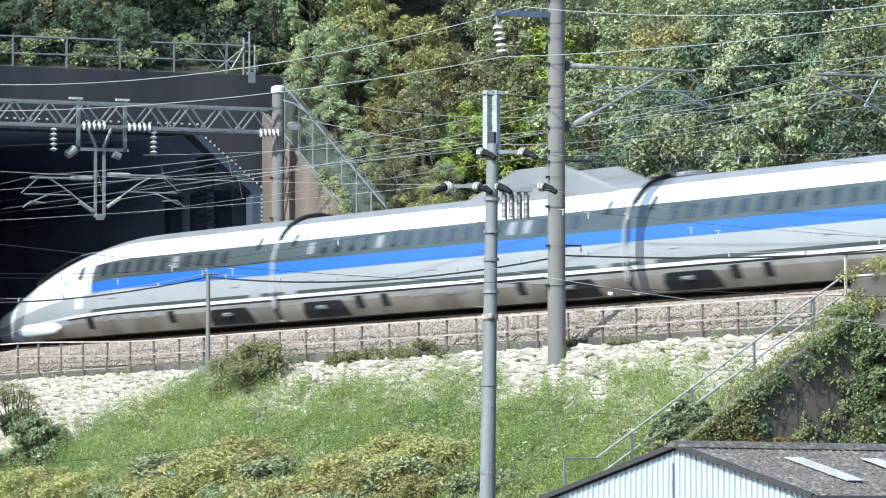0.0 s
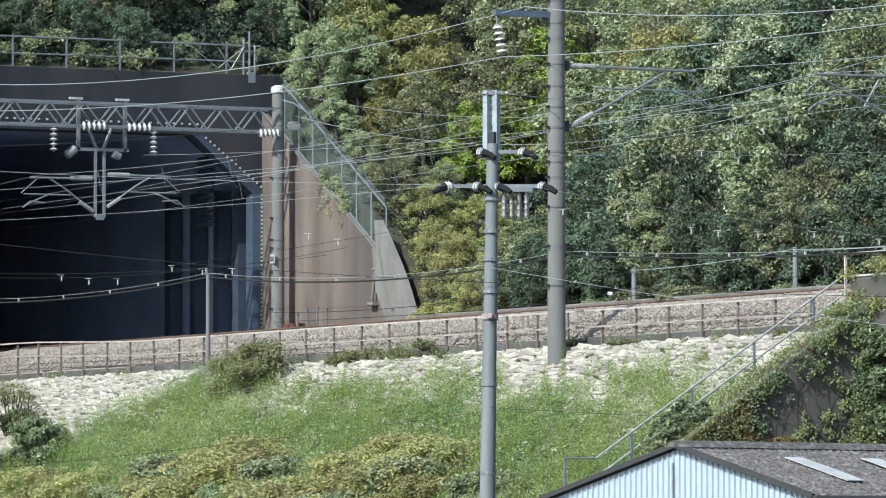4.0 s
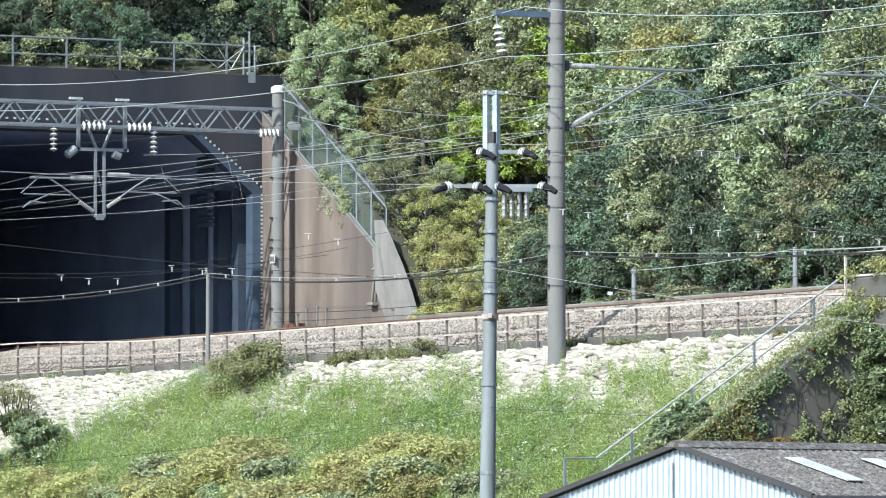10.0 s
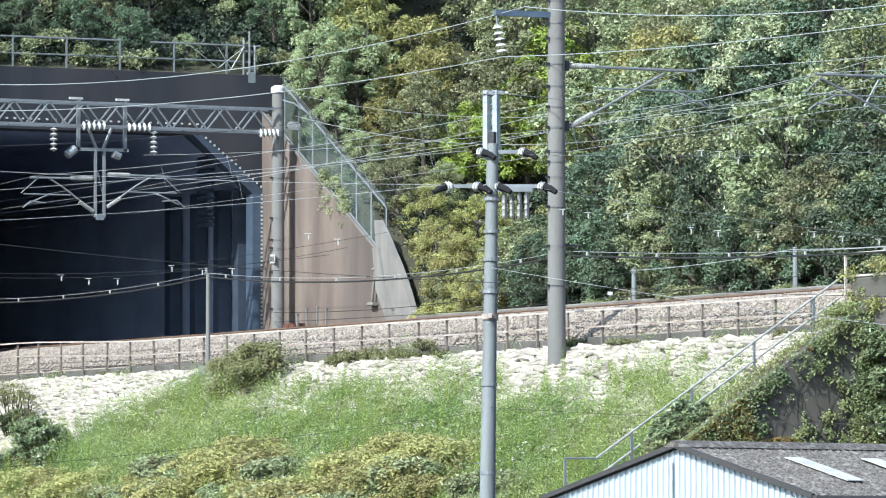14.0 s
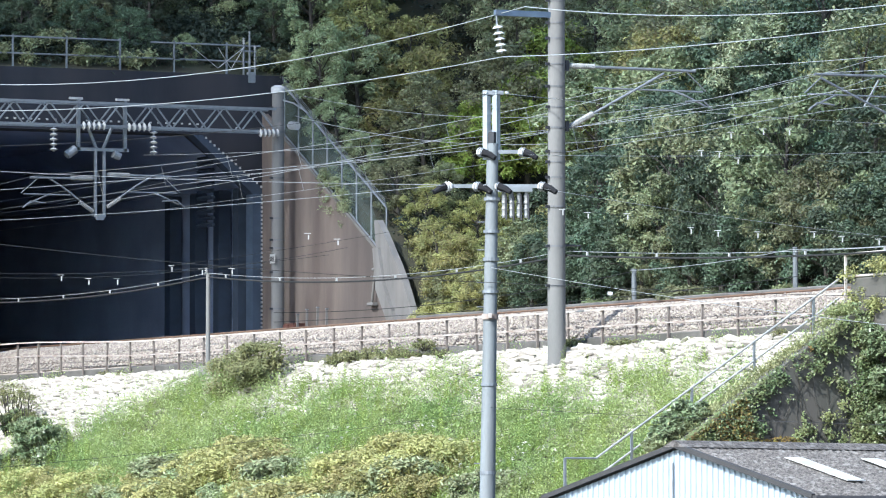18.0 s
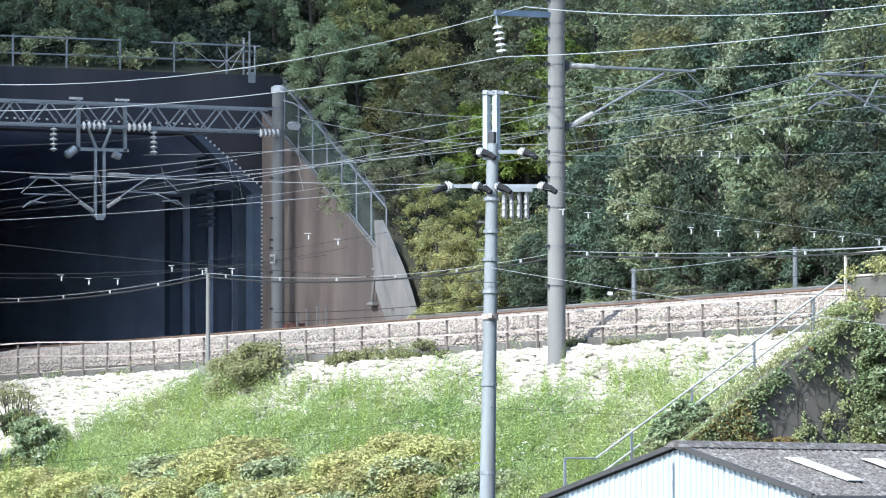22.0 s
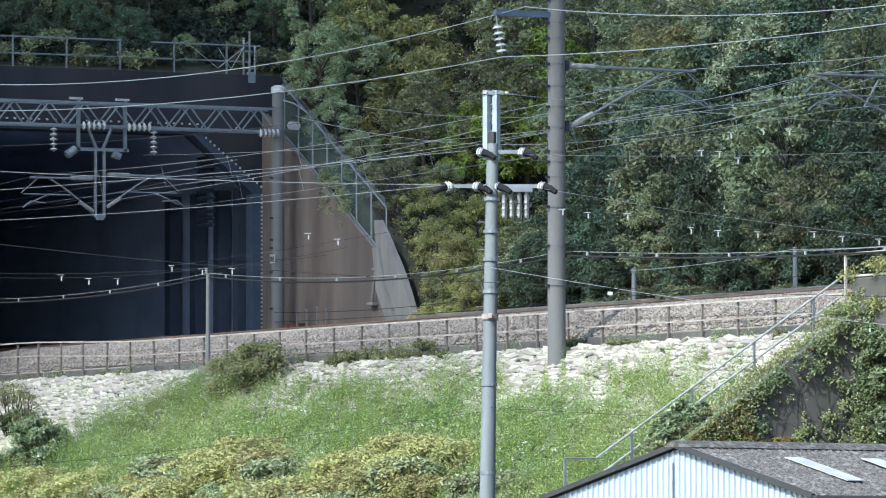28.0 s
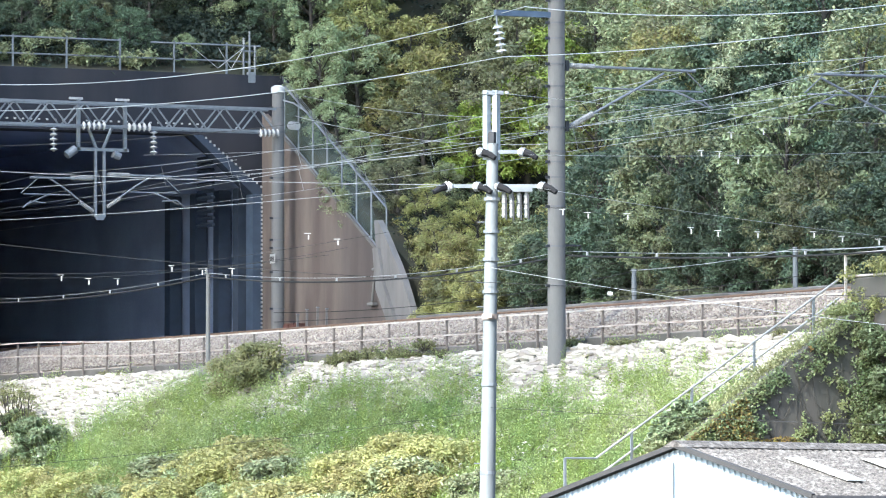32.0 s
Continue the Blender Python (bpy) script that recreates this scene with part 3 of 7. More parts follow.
def build_yellow_train():
    train = empty("inspection_train")
    zt = 3.65

    lead = car_body(28.4, Y_BANDS, Y_PAINT, Y_MATS, zt, yellow_nose).mesh("coach", Y_MATS, True)
    mid = car_body(24.85, Y_BANDS, Y_PAINT, Y_MATS, zt).mesh("coach", Y_MATS, True)
    def stripe(z0, z1, xs, side, grow=None):
        """A painted band at constant height; grow gives its share of the full width along the nose."""
        rings = []
        for x in xs:
            hw, zb, z1_ = yellow_nose(x) if grow else (1.69, 0.17, zt)
            lo, hi = z0, z1
            if grow:
                lo, hi = grow(x, z0, z1)
            rings.append([(x, side * (side_y(hw, min(0.97, (z - zb) / (z1_ - zb))) + 0.008), z) for z in (lo + (hi - lo) * k / 4 for k in range(5))])
        b = B()
        b.rings(rings if side < 0 else rings[::-1], False, False)
        return b

    def grow_main(x, z0, z1):
        q = min(1.0, max(0.0, (x - 6.2) / 3.4))
        return z1 - 0.02 - (z1 - 0.02 - z0) * q, z1

    def grow_thin(x, z0, z1):
        return z1 - (z1 - z0) * max(0.04, smooth01(8.9, 11.2, x)), z1

    long_x = [6.2, 6.8, 7.4, 8.0, 8.6, 9.1, 9.6, 10.4, 12.0, 14.0, 20.0, 28.28]
    thin_x = [8.9, 9.4, 10.0, 10.6, 11.2, 12.0, 14.0, 20.0, 28.28]
    bands = {}
    for sd in (-1, 1):
        bands[True, sd] = [stripe(1.36, 1.75, long_x, sd, grow_main).mesh("stripe", Y_BLUE), stripe(1.165, 1.30, thin_x, sd, grow_thin).mesh("stripe", Y_BLUE)]
        bands[False, sd] = [stripe(1.36, 1.75, [0.12, 24.73], sd).mesh("stripe", Y_BLUE), stripe(1.165, 1.30, [0.12, 24.73], sd).mesh("stripe", Y_BLUE)]
    win = shell_panel(-0.23, 0.23, 1.97, 2.56, 1.69, 0.17, zt).mesh("window", GLASS_Y)
    wframe = shell_panel(-0.255, 0.255, 1.95, 2.63, 1.69, 0.17, zt, 0.007).mesh("window_frame", STEEL_DARK)
    door = shell_panel(-0.38, 0.38, 1.74, 2.75, 1.69, 0.17, zt, 0.006, 6).mesh("door", Y_YEL)
    dwin = shell_panel(-0.13, 0.13, 1.95, 2.62, 1.69, 0.17, zt, 0.016, 3).mesh("door_window", GLASS)
    step = shell_panel(-0.35, 0.35, 0.86, 0.89, 1.69, 0.17, zt, 0.02, 1).mesh("door_step", BLACK)
    bog = B()
    for s in (-1,):
        bog.box((0, s * 1.52, 0.38), (3.4, 0.12, 0.34), bevel=0.05)
        bog.tube([(-1.25, s * 1.45, 0.38), (-1.25, s * 1.6, 0.38)], 0.2, 12)
        bog.tube([(1.25, s * 1.45, 0.38), (1.25, s * 1.6, 0.38)], 0.2, 12)
    bog = bog.mesh("bogie", STEEL_DARK)
    gang = B()
    sec = section(1.58, 0.35, 3.52, 0.78, Y_BANDS)
    gang.rings([[(-0.16, y, z) for y, z in sec], [(0.16, y, z) for y, z in sec]], True, True)
    gang = gang.mesh("gangway_bellows", W_DIRT)
    layouts = [[15.28 + 1.03 * i for i in range(10)] + [12.3],
               [5.0, 8.1, 11.2, 15.9, 18.95, 22.05], [5.85, 9.27, 11.4, 13.65, 18.25, 21.43],
               [4.15, 6.28, 19.38, 21.47, 23.2], [4.0, 6.2, 8.4, 10.6, 16.8, 21.0], [3.6, 6.6, 9.6, 12.6, 15.6, 20.8]]
    pos = 0.0
    cars = [28.4, 24.85, 24.85, 24.85, 24.85, 24.85, 28.4]
    for i, length in enumerate(cars):
        end = i in (0, 6)
        ob = part("coach", lead if end else mid, None, train)
        flip = i == 6
        ob.matrix_basis = pose(-pos - (length if flip else 0), 0, 0, 0, 0, 0 if flip else 180)

        def put(name, me, x, label=""):
            for turn in (0, 180):
                part(name, me, None, ob, label, at=pose(x, 0, 0, 0, 0, turn))

        for sd in (-1, 1):
            for me in bands[end, sd]:
                part("stripe", me, None, ob, "navy blue painted stripe")
        for x in (layouts[0] if end else layouts[i]):
            put("window_frame", wframe, x)
            put("window", win, x)
        for x in ([10.05, length - 1.3] if end else ([2.6, length - 1.3], [3.36, length - 1.3], [1.2, 16.77])[(i - 1) % 3]):
            put("door", door, x)
            put("door_window", dwin, x)
            put("door_step", step, x)
        for x in ([7.2, length - 3.75] if end else [3.75, length - 3.75]):
            put("bogie", bog, x)
        if end:
            # windscreen over the nose, with a pointed side pane running back from it
            glass = B()
            rings = []
            for x, low, high in ((3.45, 2.44, 2.47), (3.7, 2.40, 2.58), (4.1, 2.43, 2.74), (4.5, 2.46, 2.90), (4.9, 2.49, 3.01), (5.3, 2.54, 3.03), (5.7, 2.60, 3.02), (6.1, 2.69, 2.99), (6.5, 2.84, 2.92)):
                hw, zb, z1 = yellow_nose(x)
                rings.append([(x - 0.012, -(side_y(hw, min(1.0, (z - zb) / (z1 - zb))) + 0.012), z + 0.012) for z in (low + (min(high, z1) - low) * k / 6 for k in range(7))])
            glass.rings(rings, False, False)
            glass.rings([[(x, -y, z) for x, y, z in r] for r in rings][::-1], False, False)
            part("cab_windscreen", glass, GLASS_C, ob, "dark wraparound cab windscreen", smooth=True)
            for s in (-1, 1):
                part("headlight", nose_panel(yellow_nose, (0.75, 1.05, 1.45, 1.95), 0.86, 0.975, 0.02, s), LAMP_GLASS, ob, "dark slanted headlights on the flat bill", smooth=True)
        else:
            top = B()
            for xa, xb, xc, xd, hi in {1: ((13.2, 15.6, 20.0, 21.9, 4.62), (6.45, 8.3, 14.6, 15.2, 4.32)), 2: ((0.3, 1.2, 5.6, 8.85, 4.27),), 5: ((13.2, 15.6, 20.0, 21.9, 4.62),)}.get(i, ()):
                for s in (-1, 1):
                    top = B()
                    top.rings([[(xa, s * 1.0, 3.2), (xb, s * 0.88, hi), (xc, s * 0.88, hi), (xd, s * 1.0, 3.2)],
                               [(xa - 0.05, s * 1.2, 3.2), (xb - 0.02, s * 0.96, hi - 0.05), (xc + 0.02, s * 0.96, hi - 0.05), (xd + 0.05, s * 1.2, 3.2)]], True, True)
                    shield = part("pantograph_cover", top, Y_ROOFGREY, ob, "grey sloping pantograph shield on the roof")
                    part("rim", B().tube([(xa, s * 1.1, 3.3), (xb, s * 0.92, hi), (xc, s * 0.92, hi), (xd, s * 1.1, 3.3)], 0.035, 6), SIGN, shield)
                panto = part("pantograph", B().tube([((xb + xc) / 2, 0, 3.6), ((xb + xc) / 2 + 0.5, 0, 4.2), ((xb + xc) / 2, 0, hi)], 0.07, 8), STEEL_DARK, ob)
                part("collector_head", B().box(((xb + xc) / 2, 0, hi + 0.02), (0.3, 1.7, 0.06), bevel=0.02), STEEL_DARK, panto)
            sec2 = [(-1.0, 3.2), (-0.88, 0.82), (-0.6, 1.0), (0.6, 1.0), (0.88, 0.82), (1.0, 3.2)]
            for x0, x1, x2, x3, hi, rise in {2: ((14.2, 15.9, 21.5, 23.3, 4.04, (0.58, 0.70, 1.0, 0.48)), (23.5, 23.8, 24.5, 24.7, 3.82, (0.6, 1.0, 1.0, 0.6))),
                                             3: ((0.15, 0.3, 0.7, 0.95, 3.8, (0.7, 1.0, 1.0, 0.7)), (19.6, 20.9, 24.2, 24.75, 4.1, (0.45, 0.85, 1.0, 0.6))),
                                             4: ((0.1, 0.3, 0.9, 2.0, 4.05, (0.6, 1.0, 1.0, 0.45)), (12.4, 13.4, 21.8, 22.8, 3.95, (0.5, 1.0, 1.0, 0.5)))}.get(i, ()):
                top = B()
                top.rings([[(x, y * 0.8, 3.2 if k in (0, 5) else 3.3 + (hi - 3.3) * z * up) for k, (y, z) in enumerate(sec2)] for x, up in zip((x0, x1, x2, x3), rise)], True, True)
                cover = part("roof_equipment_cover", top, Y_YEL, ob, "yellow raised roof equipment cover", smooth=True)
                if i == 3 and x0 > 15:
                    part("beacon", B().tube([(23.1, -0.95, 3.62), (23.1, -0.98, 3.75), (23.1, -0.95, 3.92)], 0.13, 10), SIGN, cover, "pale round lamp housing")
        for x in (10.5, 14.5):
            put("skirt_hatch", shell_panel(-1.1, 1.1, 0.22, 0.45, 1.69, 0.17, zt, 0.01, 2).mesh("skirt_hatch", STEEL_DARK) if x == 10.5 else HATCH(zt), x)
        pos += length
        if i < 6:
            part("gangway_bellows", gang, None, train, at=pose(-pos, 0, 0))
    tagged(train, "bright yellow high-speed inspection train with navy stripes", "train", "trains on the line")
    return train


_h = []


def HATCH(zt):
    if not _h:
        _h.append(shell_panel(-0.6, 0.6, 0.24, 0.44, 1.69, 0.17, zt, 0.01, 2).mesh("skirt_hatch", STEEL))
    return _h[0]


WHITE = build_white_train()
YELLOW = build_yellow_train()


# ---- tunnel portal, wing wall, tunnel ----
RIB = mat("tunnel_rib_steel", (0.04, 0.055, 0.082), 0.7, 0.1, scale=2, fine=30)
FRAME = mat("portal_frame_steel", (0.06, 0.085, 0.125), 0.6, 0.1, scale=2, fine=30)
BAND = mat("band_steel", (0.14, 0.14, 0.145), 0.6, 0.2, scale=3, fine=40)
NETTING = mat("green_netting", (0.10, 0.15, 0.14), 0.6, 0.1, scale=3, fine=40)
BROWN = mat("red_brown_paint", (0.13, 0.055, 0.04), 0.6, scale=2, fine=25, bump=0.05)


def extrude_x(b, poly, x0, x1, m=0):
    b.rings([[(x0, y, z) for y, z in poly], [(x1, y, z) for y, z in poly]], True, True, m)


def extrude_y(b, poly, y0, y1, m=0):
    b.rings([[(x, y1, z) for x, z in poly], [(x, y0, z) for x, z in poly]], True, True, m)


def insulator(b, p0, p1, r=0.11, n=5, core=0.03, m=0):
    """A string of sheds from p0 to p1."""
    p0, p1 = Vector(p0), Vector(p1)
    d = (p1 - p0) / n
    b.tube([p0, p1], core, 6, m)
    for i in range(n):
        c = p0 + d * (i + 0.5)
        u = d.normalized() * min(0.035, d.length * 0.3)
        b.tube([c - u, c, c + u * 0.8], r * 0.55, 10, m, r1=r)
    return b


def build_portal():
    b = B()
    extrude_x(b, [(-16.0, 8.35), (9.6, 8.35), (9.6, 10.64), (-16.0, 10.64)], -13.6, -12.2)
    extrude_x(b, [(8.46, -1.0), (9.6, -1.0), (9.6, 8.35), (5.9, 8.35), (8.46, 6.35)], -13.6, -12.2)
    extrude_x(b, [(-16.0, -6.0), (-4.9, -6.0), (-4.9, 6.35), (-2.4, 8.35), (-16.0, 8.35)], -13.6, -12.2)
    tagged(part("tunnel_portal", b, CONC_DARK), "dark concrete tunnel portal with chamfered corners", "tunnel portal", kind="structure")
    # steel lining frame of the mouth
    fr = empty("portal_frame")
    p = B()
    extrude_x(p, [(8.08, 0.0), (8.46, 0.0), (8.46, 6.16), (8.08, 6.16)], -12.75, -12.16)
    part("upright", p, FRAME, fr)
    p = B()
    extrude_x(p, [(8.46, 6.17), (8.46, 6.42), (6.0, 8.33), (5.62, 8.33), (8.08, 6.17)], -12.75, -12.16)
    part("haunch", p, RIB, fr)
    me = B().box((0, 0, 0), (0.05, 0.06, 0.08)).mesh("bolt", SIGN)
    for i in range(38):
        part("bolt", me, None, fr, at=pose(-12.13, 8.44, 0.4 + 0.155 * i))
    for i in range(14):
        part("bolt", me, None, fr, at=pose(-12.13, 8.42 - 0.175 * i, 6.45 + 0.136 * i))
    for i in range(27):
        part("bolt", me, None, fr, at=pose(-12.13, 5.8 - 0.32 * i, 8.72, 90))
    tagged(fr, "blue-grey steel frame lining the tunnel mouth", "tunnel frame", kind="structure")
    # bore
    b = B()
    ring = [(-4.9, -0.9), (8.9, -0.9), (8.9, 6.6), (6.2, 8.6), (-2.6, 8.6), (-4.9, 6.6)]
    b.rings([[(x, y, z) for y, z in ring] for x in (-13.5, -60, -200, -700)], True, False)
    b.f.append(tuple(range(18, 24)))
    b.m.append(0)
    tagged(part("tunnel_lining", b, HAZE_BLUE), "tunnel lining tinted pale blue for haze over the dark", "tunnel", kind="structure")
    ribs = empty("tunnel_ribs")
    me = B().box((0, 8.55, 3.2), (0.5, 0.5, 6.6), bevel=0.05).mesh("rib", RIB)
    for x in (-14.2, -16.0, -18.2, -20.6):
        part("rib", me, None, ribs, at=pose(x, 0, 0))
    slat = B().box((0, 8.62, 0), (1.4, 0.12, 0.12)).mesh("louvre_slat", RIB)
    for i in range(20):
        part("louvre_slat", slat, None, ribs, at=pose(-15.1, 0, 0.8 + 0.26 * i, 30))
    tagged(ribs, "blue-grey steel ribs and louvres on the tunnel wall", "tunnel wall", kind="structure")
    # railing above the portal
    rail = empty("portal_railing")
    post = B().box((0, 0, 0.6), (0.06, 0.06, 1.25)).mesh("post", STEEL)
    for y in (-8.1, -5.95, -3.8, -1.55, 0.6, 2.75, 4.95, 7.1, 8.05):
        part("post", post, None, rail, at=pose(-12.4, y, 10.62))
    for y0, y1, z in ((-8.1, 2.75, 11.77), (4.0, 8.5, 11.75), (-8.1, 8.1, 11.15)):
        part("rail", B().tube([(-12.4, y0, z), (-12.4, y1, z)], 0.035, 6), STEEL, rail)
    tagged(rail, "galvanised pipe railing along the portal top", "railing")
    # cable mast at the end of the portal top
    g = empty("cable_mast", pose(-12.35, 8.0, 9.2))
    for dy, h in ((-0.22, 2.6), (0.02, 3.1), (0.24, 2.3)):
        part("post", B().tube([(0, dy, 0), (0, dy, h)], 0.04, 8), STEEL, g, smooth=True)
    for z in (1.0, 1.7, 2.35):
        part("cross_bar", B().box((0, 0, z), (0.06, 0.62, 0.05)), STEEL, g)
    part("junction_box", B().box((0.08, 0.05, 1.35), (0.16, 0.3, 0.4), bevel=0.02), STEEL, g)
    part("terminal", insulator(B(), (0, -0.22, 2.6), (0, -0.22, 2.85), 0.07, 3, 0.03), CERAMIC, g)
    part("terminal", insulator(B(), (0, 0.24, 2.3), (0, 0.24, 2.55), 0.07, 3, 0.03), CERAMIC, g)
    for dy, y1 in ((-0.22, -1.3), (-0.2, -2.4)):
        part("cable", B().tube([(0.05, dy, 2.5), (0.06, (dy + y1) / 2, 1.7 + 0.2 * dy), (0.05, y1, 2.45)], 0.014, 5), WIRE, g)
    tagged(g, "galvanised cable mast with junction box on the portal", "cable mast")
    # wing wall: top falls towards the open line
    b = B()
    extrude_y(b, [(-12.2, -0.6), (0.4, -0.6), (0.4, 1.0), (-1.4, 3.05), (-2.46, 3.68), (-9.87, 7.89), (-12.2, 9.2)], 8.48, 8.74)
    tagged(part("wing_wall", b, CONC_RED), "brownish concrete wing wall with streaks and stains", "retaining wall", kind="structure")
    b = B()
    extrude_y(b, [(-2.26, 4.72), (-2.0, 4.72), (-1.5, 4.25), (-0.9, 3.62), (-0.35, 3.02), (0.15, 2.4), (0.55, 1.8), (0.88, 1.25), (1.2, 0.5), (1.4, -0.6), (0.35, -0.6), (0.0, 0.5), (-0.39, 1.06), (-1.0, 1.75), (-1.97, 2.61), (-2.12, 3.74)], 8.36, 8.6)
    tagged(part("wing_wall_end", b, CONC_PALE), "pale concrete end pier of the wing wall", "retaining wall", kind="structure")
    b = B()
    extrude_y(b, [(-2.16, 3.7), (-1.72, 3.7), (-1.3, 2.4), (-0.2, 0.9), (0.0, -0.6), (-0.5, -0.6), (-0.75, 0.75), (-1.9, 2.2)], 8.24, 8.36)
    tagged(part("wing_wall_pilaster", b, CONC_PALE), "raised pale strip on the end pier", "retaining wall", kind="structure")
    cope = B()
    cope.tube([(-12.2, 8.52, 9.22), (-9.87, 8.52, 7.92), (-2.46, 8.52, 3.71)], 0.05, 6)
    tagged(part("wing_wall_coping", cope, CONC), "thin pale coping on the wing wall", "coping", kind="structure")
    # ribs and pipes on the wall
    for i, (x, z0, z1) in enumerate(((-2.35, 1.6, 3.0), (-1.0, 0.6, 1.5))):
        g = empty("drain_pipe")
        part("pipe", B().tube([(x, 8.30, z0), (x + 0.35, 8.30, z1)], 0.05, 8), CONC, g)
        part("clamp", B().box((x, 8.33, z0 + 0.1), (0.5, 0.2, 0.12), bevel=0.03), CONC_PALE, g)
        part("clamp", B().box((x + 0.3, 8.33, z1 - 0.05), (0.3, 0.2, 0.1), bevel=0.03), CONC_PALE, g)
        tagged(g, "short slanted drain pipe on the wall", "pipe", "drain pipes")
    # equipment at the foot of the wall
    g = empty("equipment_cabinet", pose(-8.9, 8.15, -0.6))
    part("body", B().box((0, 0, 1.35), (1.5, 0.5, 0.9), bevel=0.03), BROWN, g)
    part("plinth", B().box((0, 0, 0.45), (1.6, 0.55, 0.9), bevel=0.02), CONC, g)
    part("door", B().box((0, -0.27, 1.35), (0.7, 0.04, 0.78), bevel=0.01), BROWN, g)
    tagged(g, "red-brown steel equipment cabinet at the wall foot", "cabinet")
    for x, zt in ((-7.4, 1.65), (-6.5, 1.7), (-5.7, 1.62), (-8.2, 1.5)):
        g = empty("guard_post", pose(x, 8.05, -0.6, 0, 3))
        part("post", B().box((0, 0, (zt + 0.6) / 2), (0.07, 0.07, zt + 0.6), bevel=0.01), CONC_PALE, g)
        part("cap", B().box((0, 0, zt + 0.62), (0.1, 0.1, 0.04)), STEEL, g)
        tagged(g, "short pale post in front of the wing wall", "post", "guard posts")
    # chain-link fence on the wing wall
    f = empty("chain_link_fence")
    line = lambda x: 7.92 - 0.568 * (x + 9.87)
    wires = B()
    x0, x1, hgt = -10.6, -1.85, 1.8
    xs = [x0 + 1.25 * i for i in range(8)]
    for x in xs:
        z = line(x)
        part("post", B().tube([(x, 8.66, z - 0.05), (x, 8.66, z + hgt)], 0.035, 6), STEEL, f)
        part("outrigger", B().tube([(x, 8.66, z + hgt), (x + 0.25, 8.46, z + hgt + 0.32)], 0.022, 5), STEEL, f)
    for dz in (hgt, 0.0):
        part("rail", B().tube([(x0, 8.66, line(x0) + dz), (x1, 8.66, line(x1) + dz)], 0.035, 6), STEEL, f)
    for k in range(3):
        q = 0.1 * (k + 1)
        wires.tube([(x0 + 0.8 * q, 8.66 - 0.6 * q, line(x0) + hgt + q), (x1 + 0.8 * q, 8.66 - 0.6 * q, line(x1) + hgt + q)], 0.008, 4)
    part("barbed_wire", wires, STEEL, f)
    net = B()
    n = int((x1 - x0) / 0.11)
    for i in range(n):
        for s in (-1, 1):
            xa = x0 + 0.11 * i
            xb = xa + s * hgt * 0.8
            t = 1.0
            if xb < x0:
                t = (xa - x0) / (xa - xb) if xa > x0 else 0
            elif xb > x1:
                t = (x1 - xa) / (xb - xa)
            if t < 0.05:
                continue
            xe = xa + (xb - xa) * t
            net.tube([(xa, 8.66, line(xa)), (xe, 8.66, line(xe) + hgt * t)], 0.0036, 3, caps=False)
    part("mesh_netting", net, NETTING, f)
    tagged(f, "tall galvanised chain-link fence with barbed wire", "fence")
    # low wall, posts and cable trough behind the far track
    tagged(profile_x("far_kerb", [(8.0, -0.4), (8.0, 1.10), (8.04, 1.14), (8.3, 1.14), (8.34, 1.10), (8.34, -0.4)], 1.9, 640, CONC), "low grey concrete wall behind the far track", "wall", kind="structure")
    tagged(profile_x("cable_trough", [(7.3, -0.3), (7.3, 0.90), (7.34, 0.94), (7.76, 0.94), (7.8, 0.90), (7.8, -0.3)], 2.0, 55, CONC_PALE), "pale concrete cable trough beside the far track", "cable trough", kind="structure")
    for x, zt in ((18.06, 2.12), (28.78, 2.38), (39.5, 2.3)):
        g = empty("marker_post", pose(x, 8.1, 1.04))
        part("post", B().tube([(0, 0, -0.2), (0, 0, zt - 1.04)], 0.085, 10), POLE_G, g, smooth=True)
        part("cap", B().tube([(0, 0, zt - 1.04), (0, 0, zt - 1.0)], 0.095, 10), STEEL, g)
        tagged(g, "short grey steel post behind the track", "post", "posts behind the track")


build_portal()


# ---- overhead line supports ----
def concrete_pole(name, x, y, z0, z1, r0, r1, bands, label):
    g = empty(name, pose(x, y, z0))
    h = z1 - z0
    part("shaft", B().tube([(0, 0, h * i / 6) for i in range(7)], r0, 20, r1=r1), POLE_C, g, smooth=True)
    for z in bands:
        part("clamp_band", B().tube([(0, 0, z - z0 - 0.025), (0, 0, z - z0 + 0.025)], r0 + (r1 - r0) * (z - z0) / h + 0.014, 20), BAND, g)
        part("clamp_bolt", B().box((0.05, -r0 - 0.05, z - z0), (0.06, 0.12, 0.08)), STEEL_DARK, g)
    tagged(g, label, "catenary pole", "catenary poles")
    return g


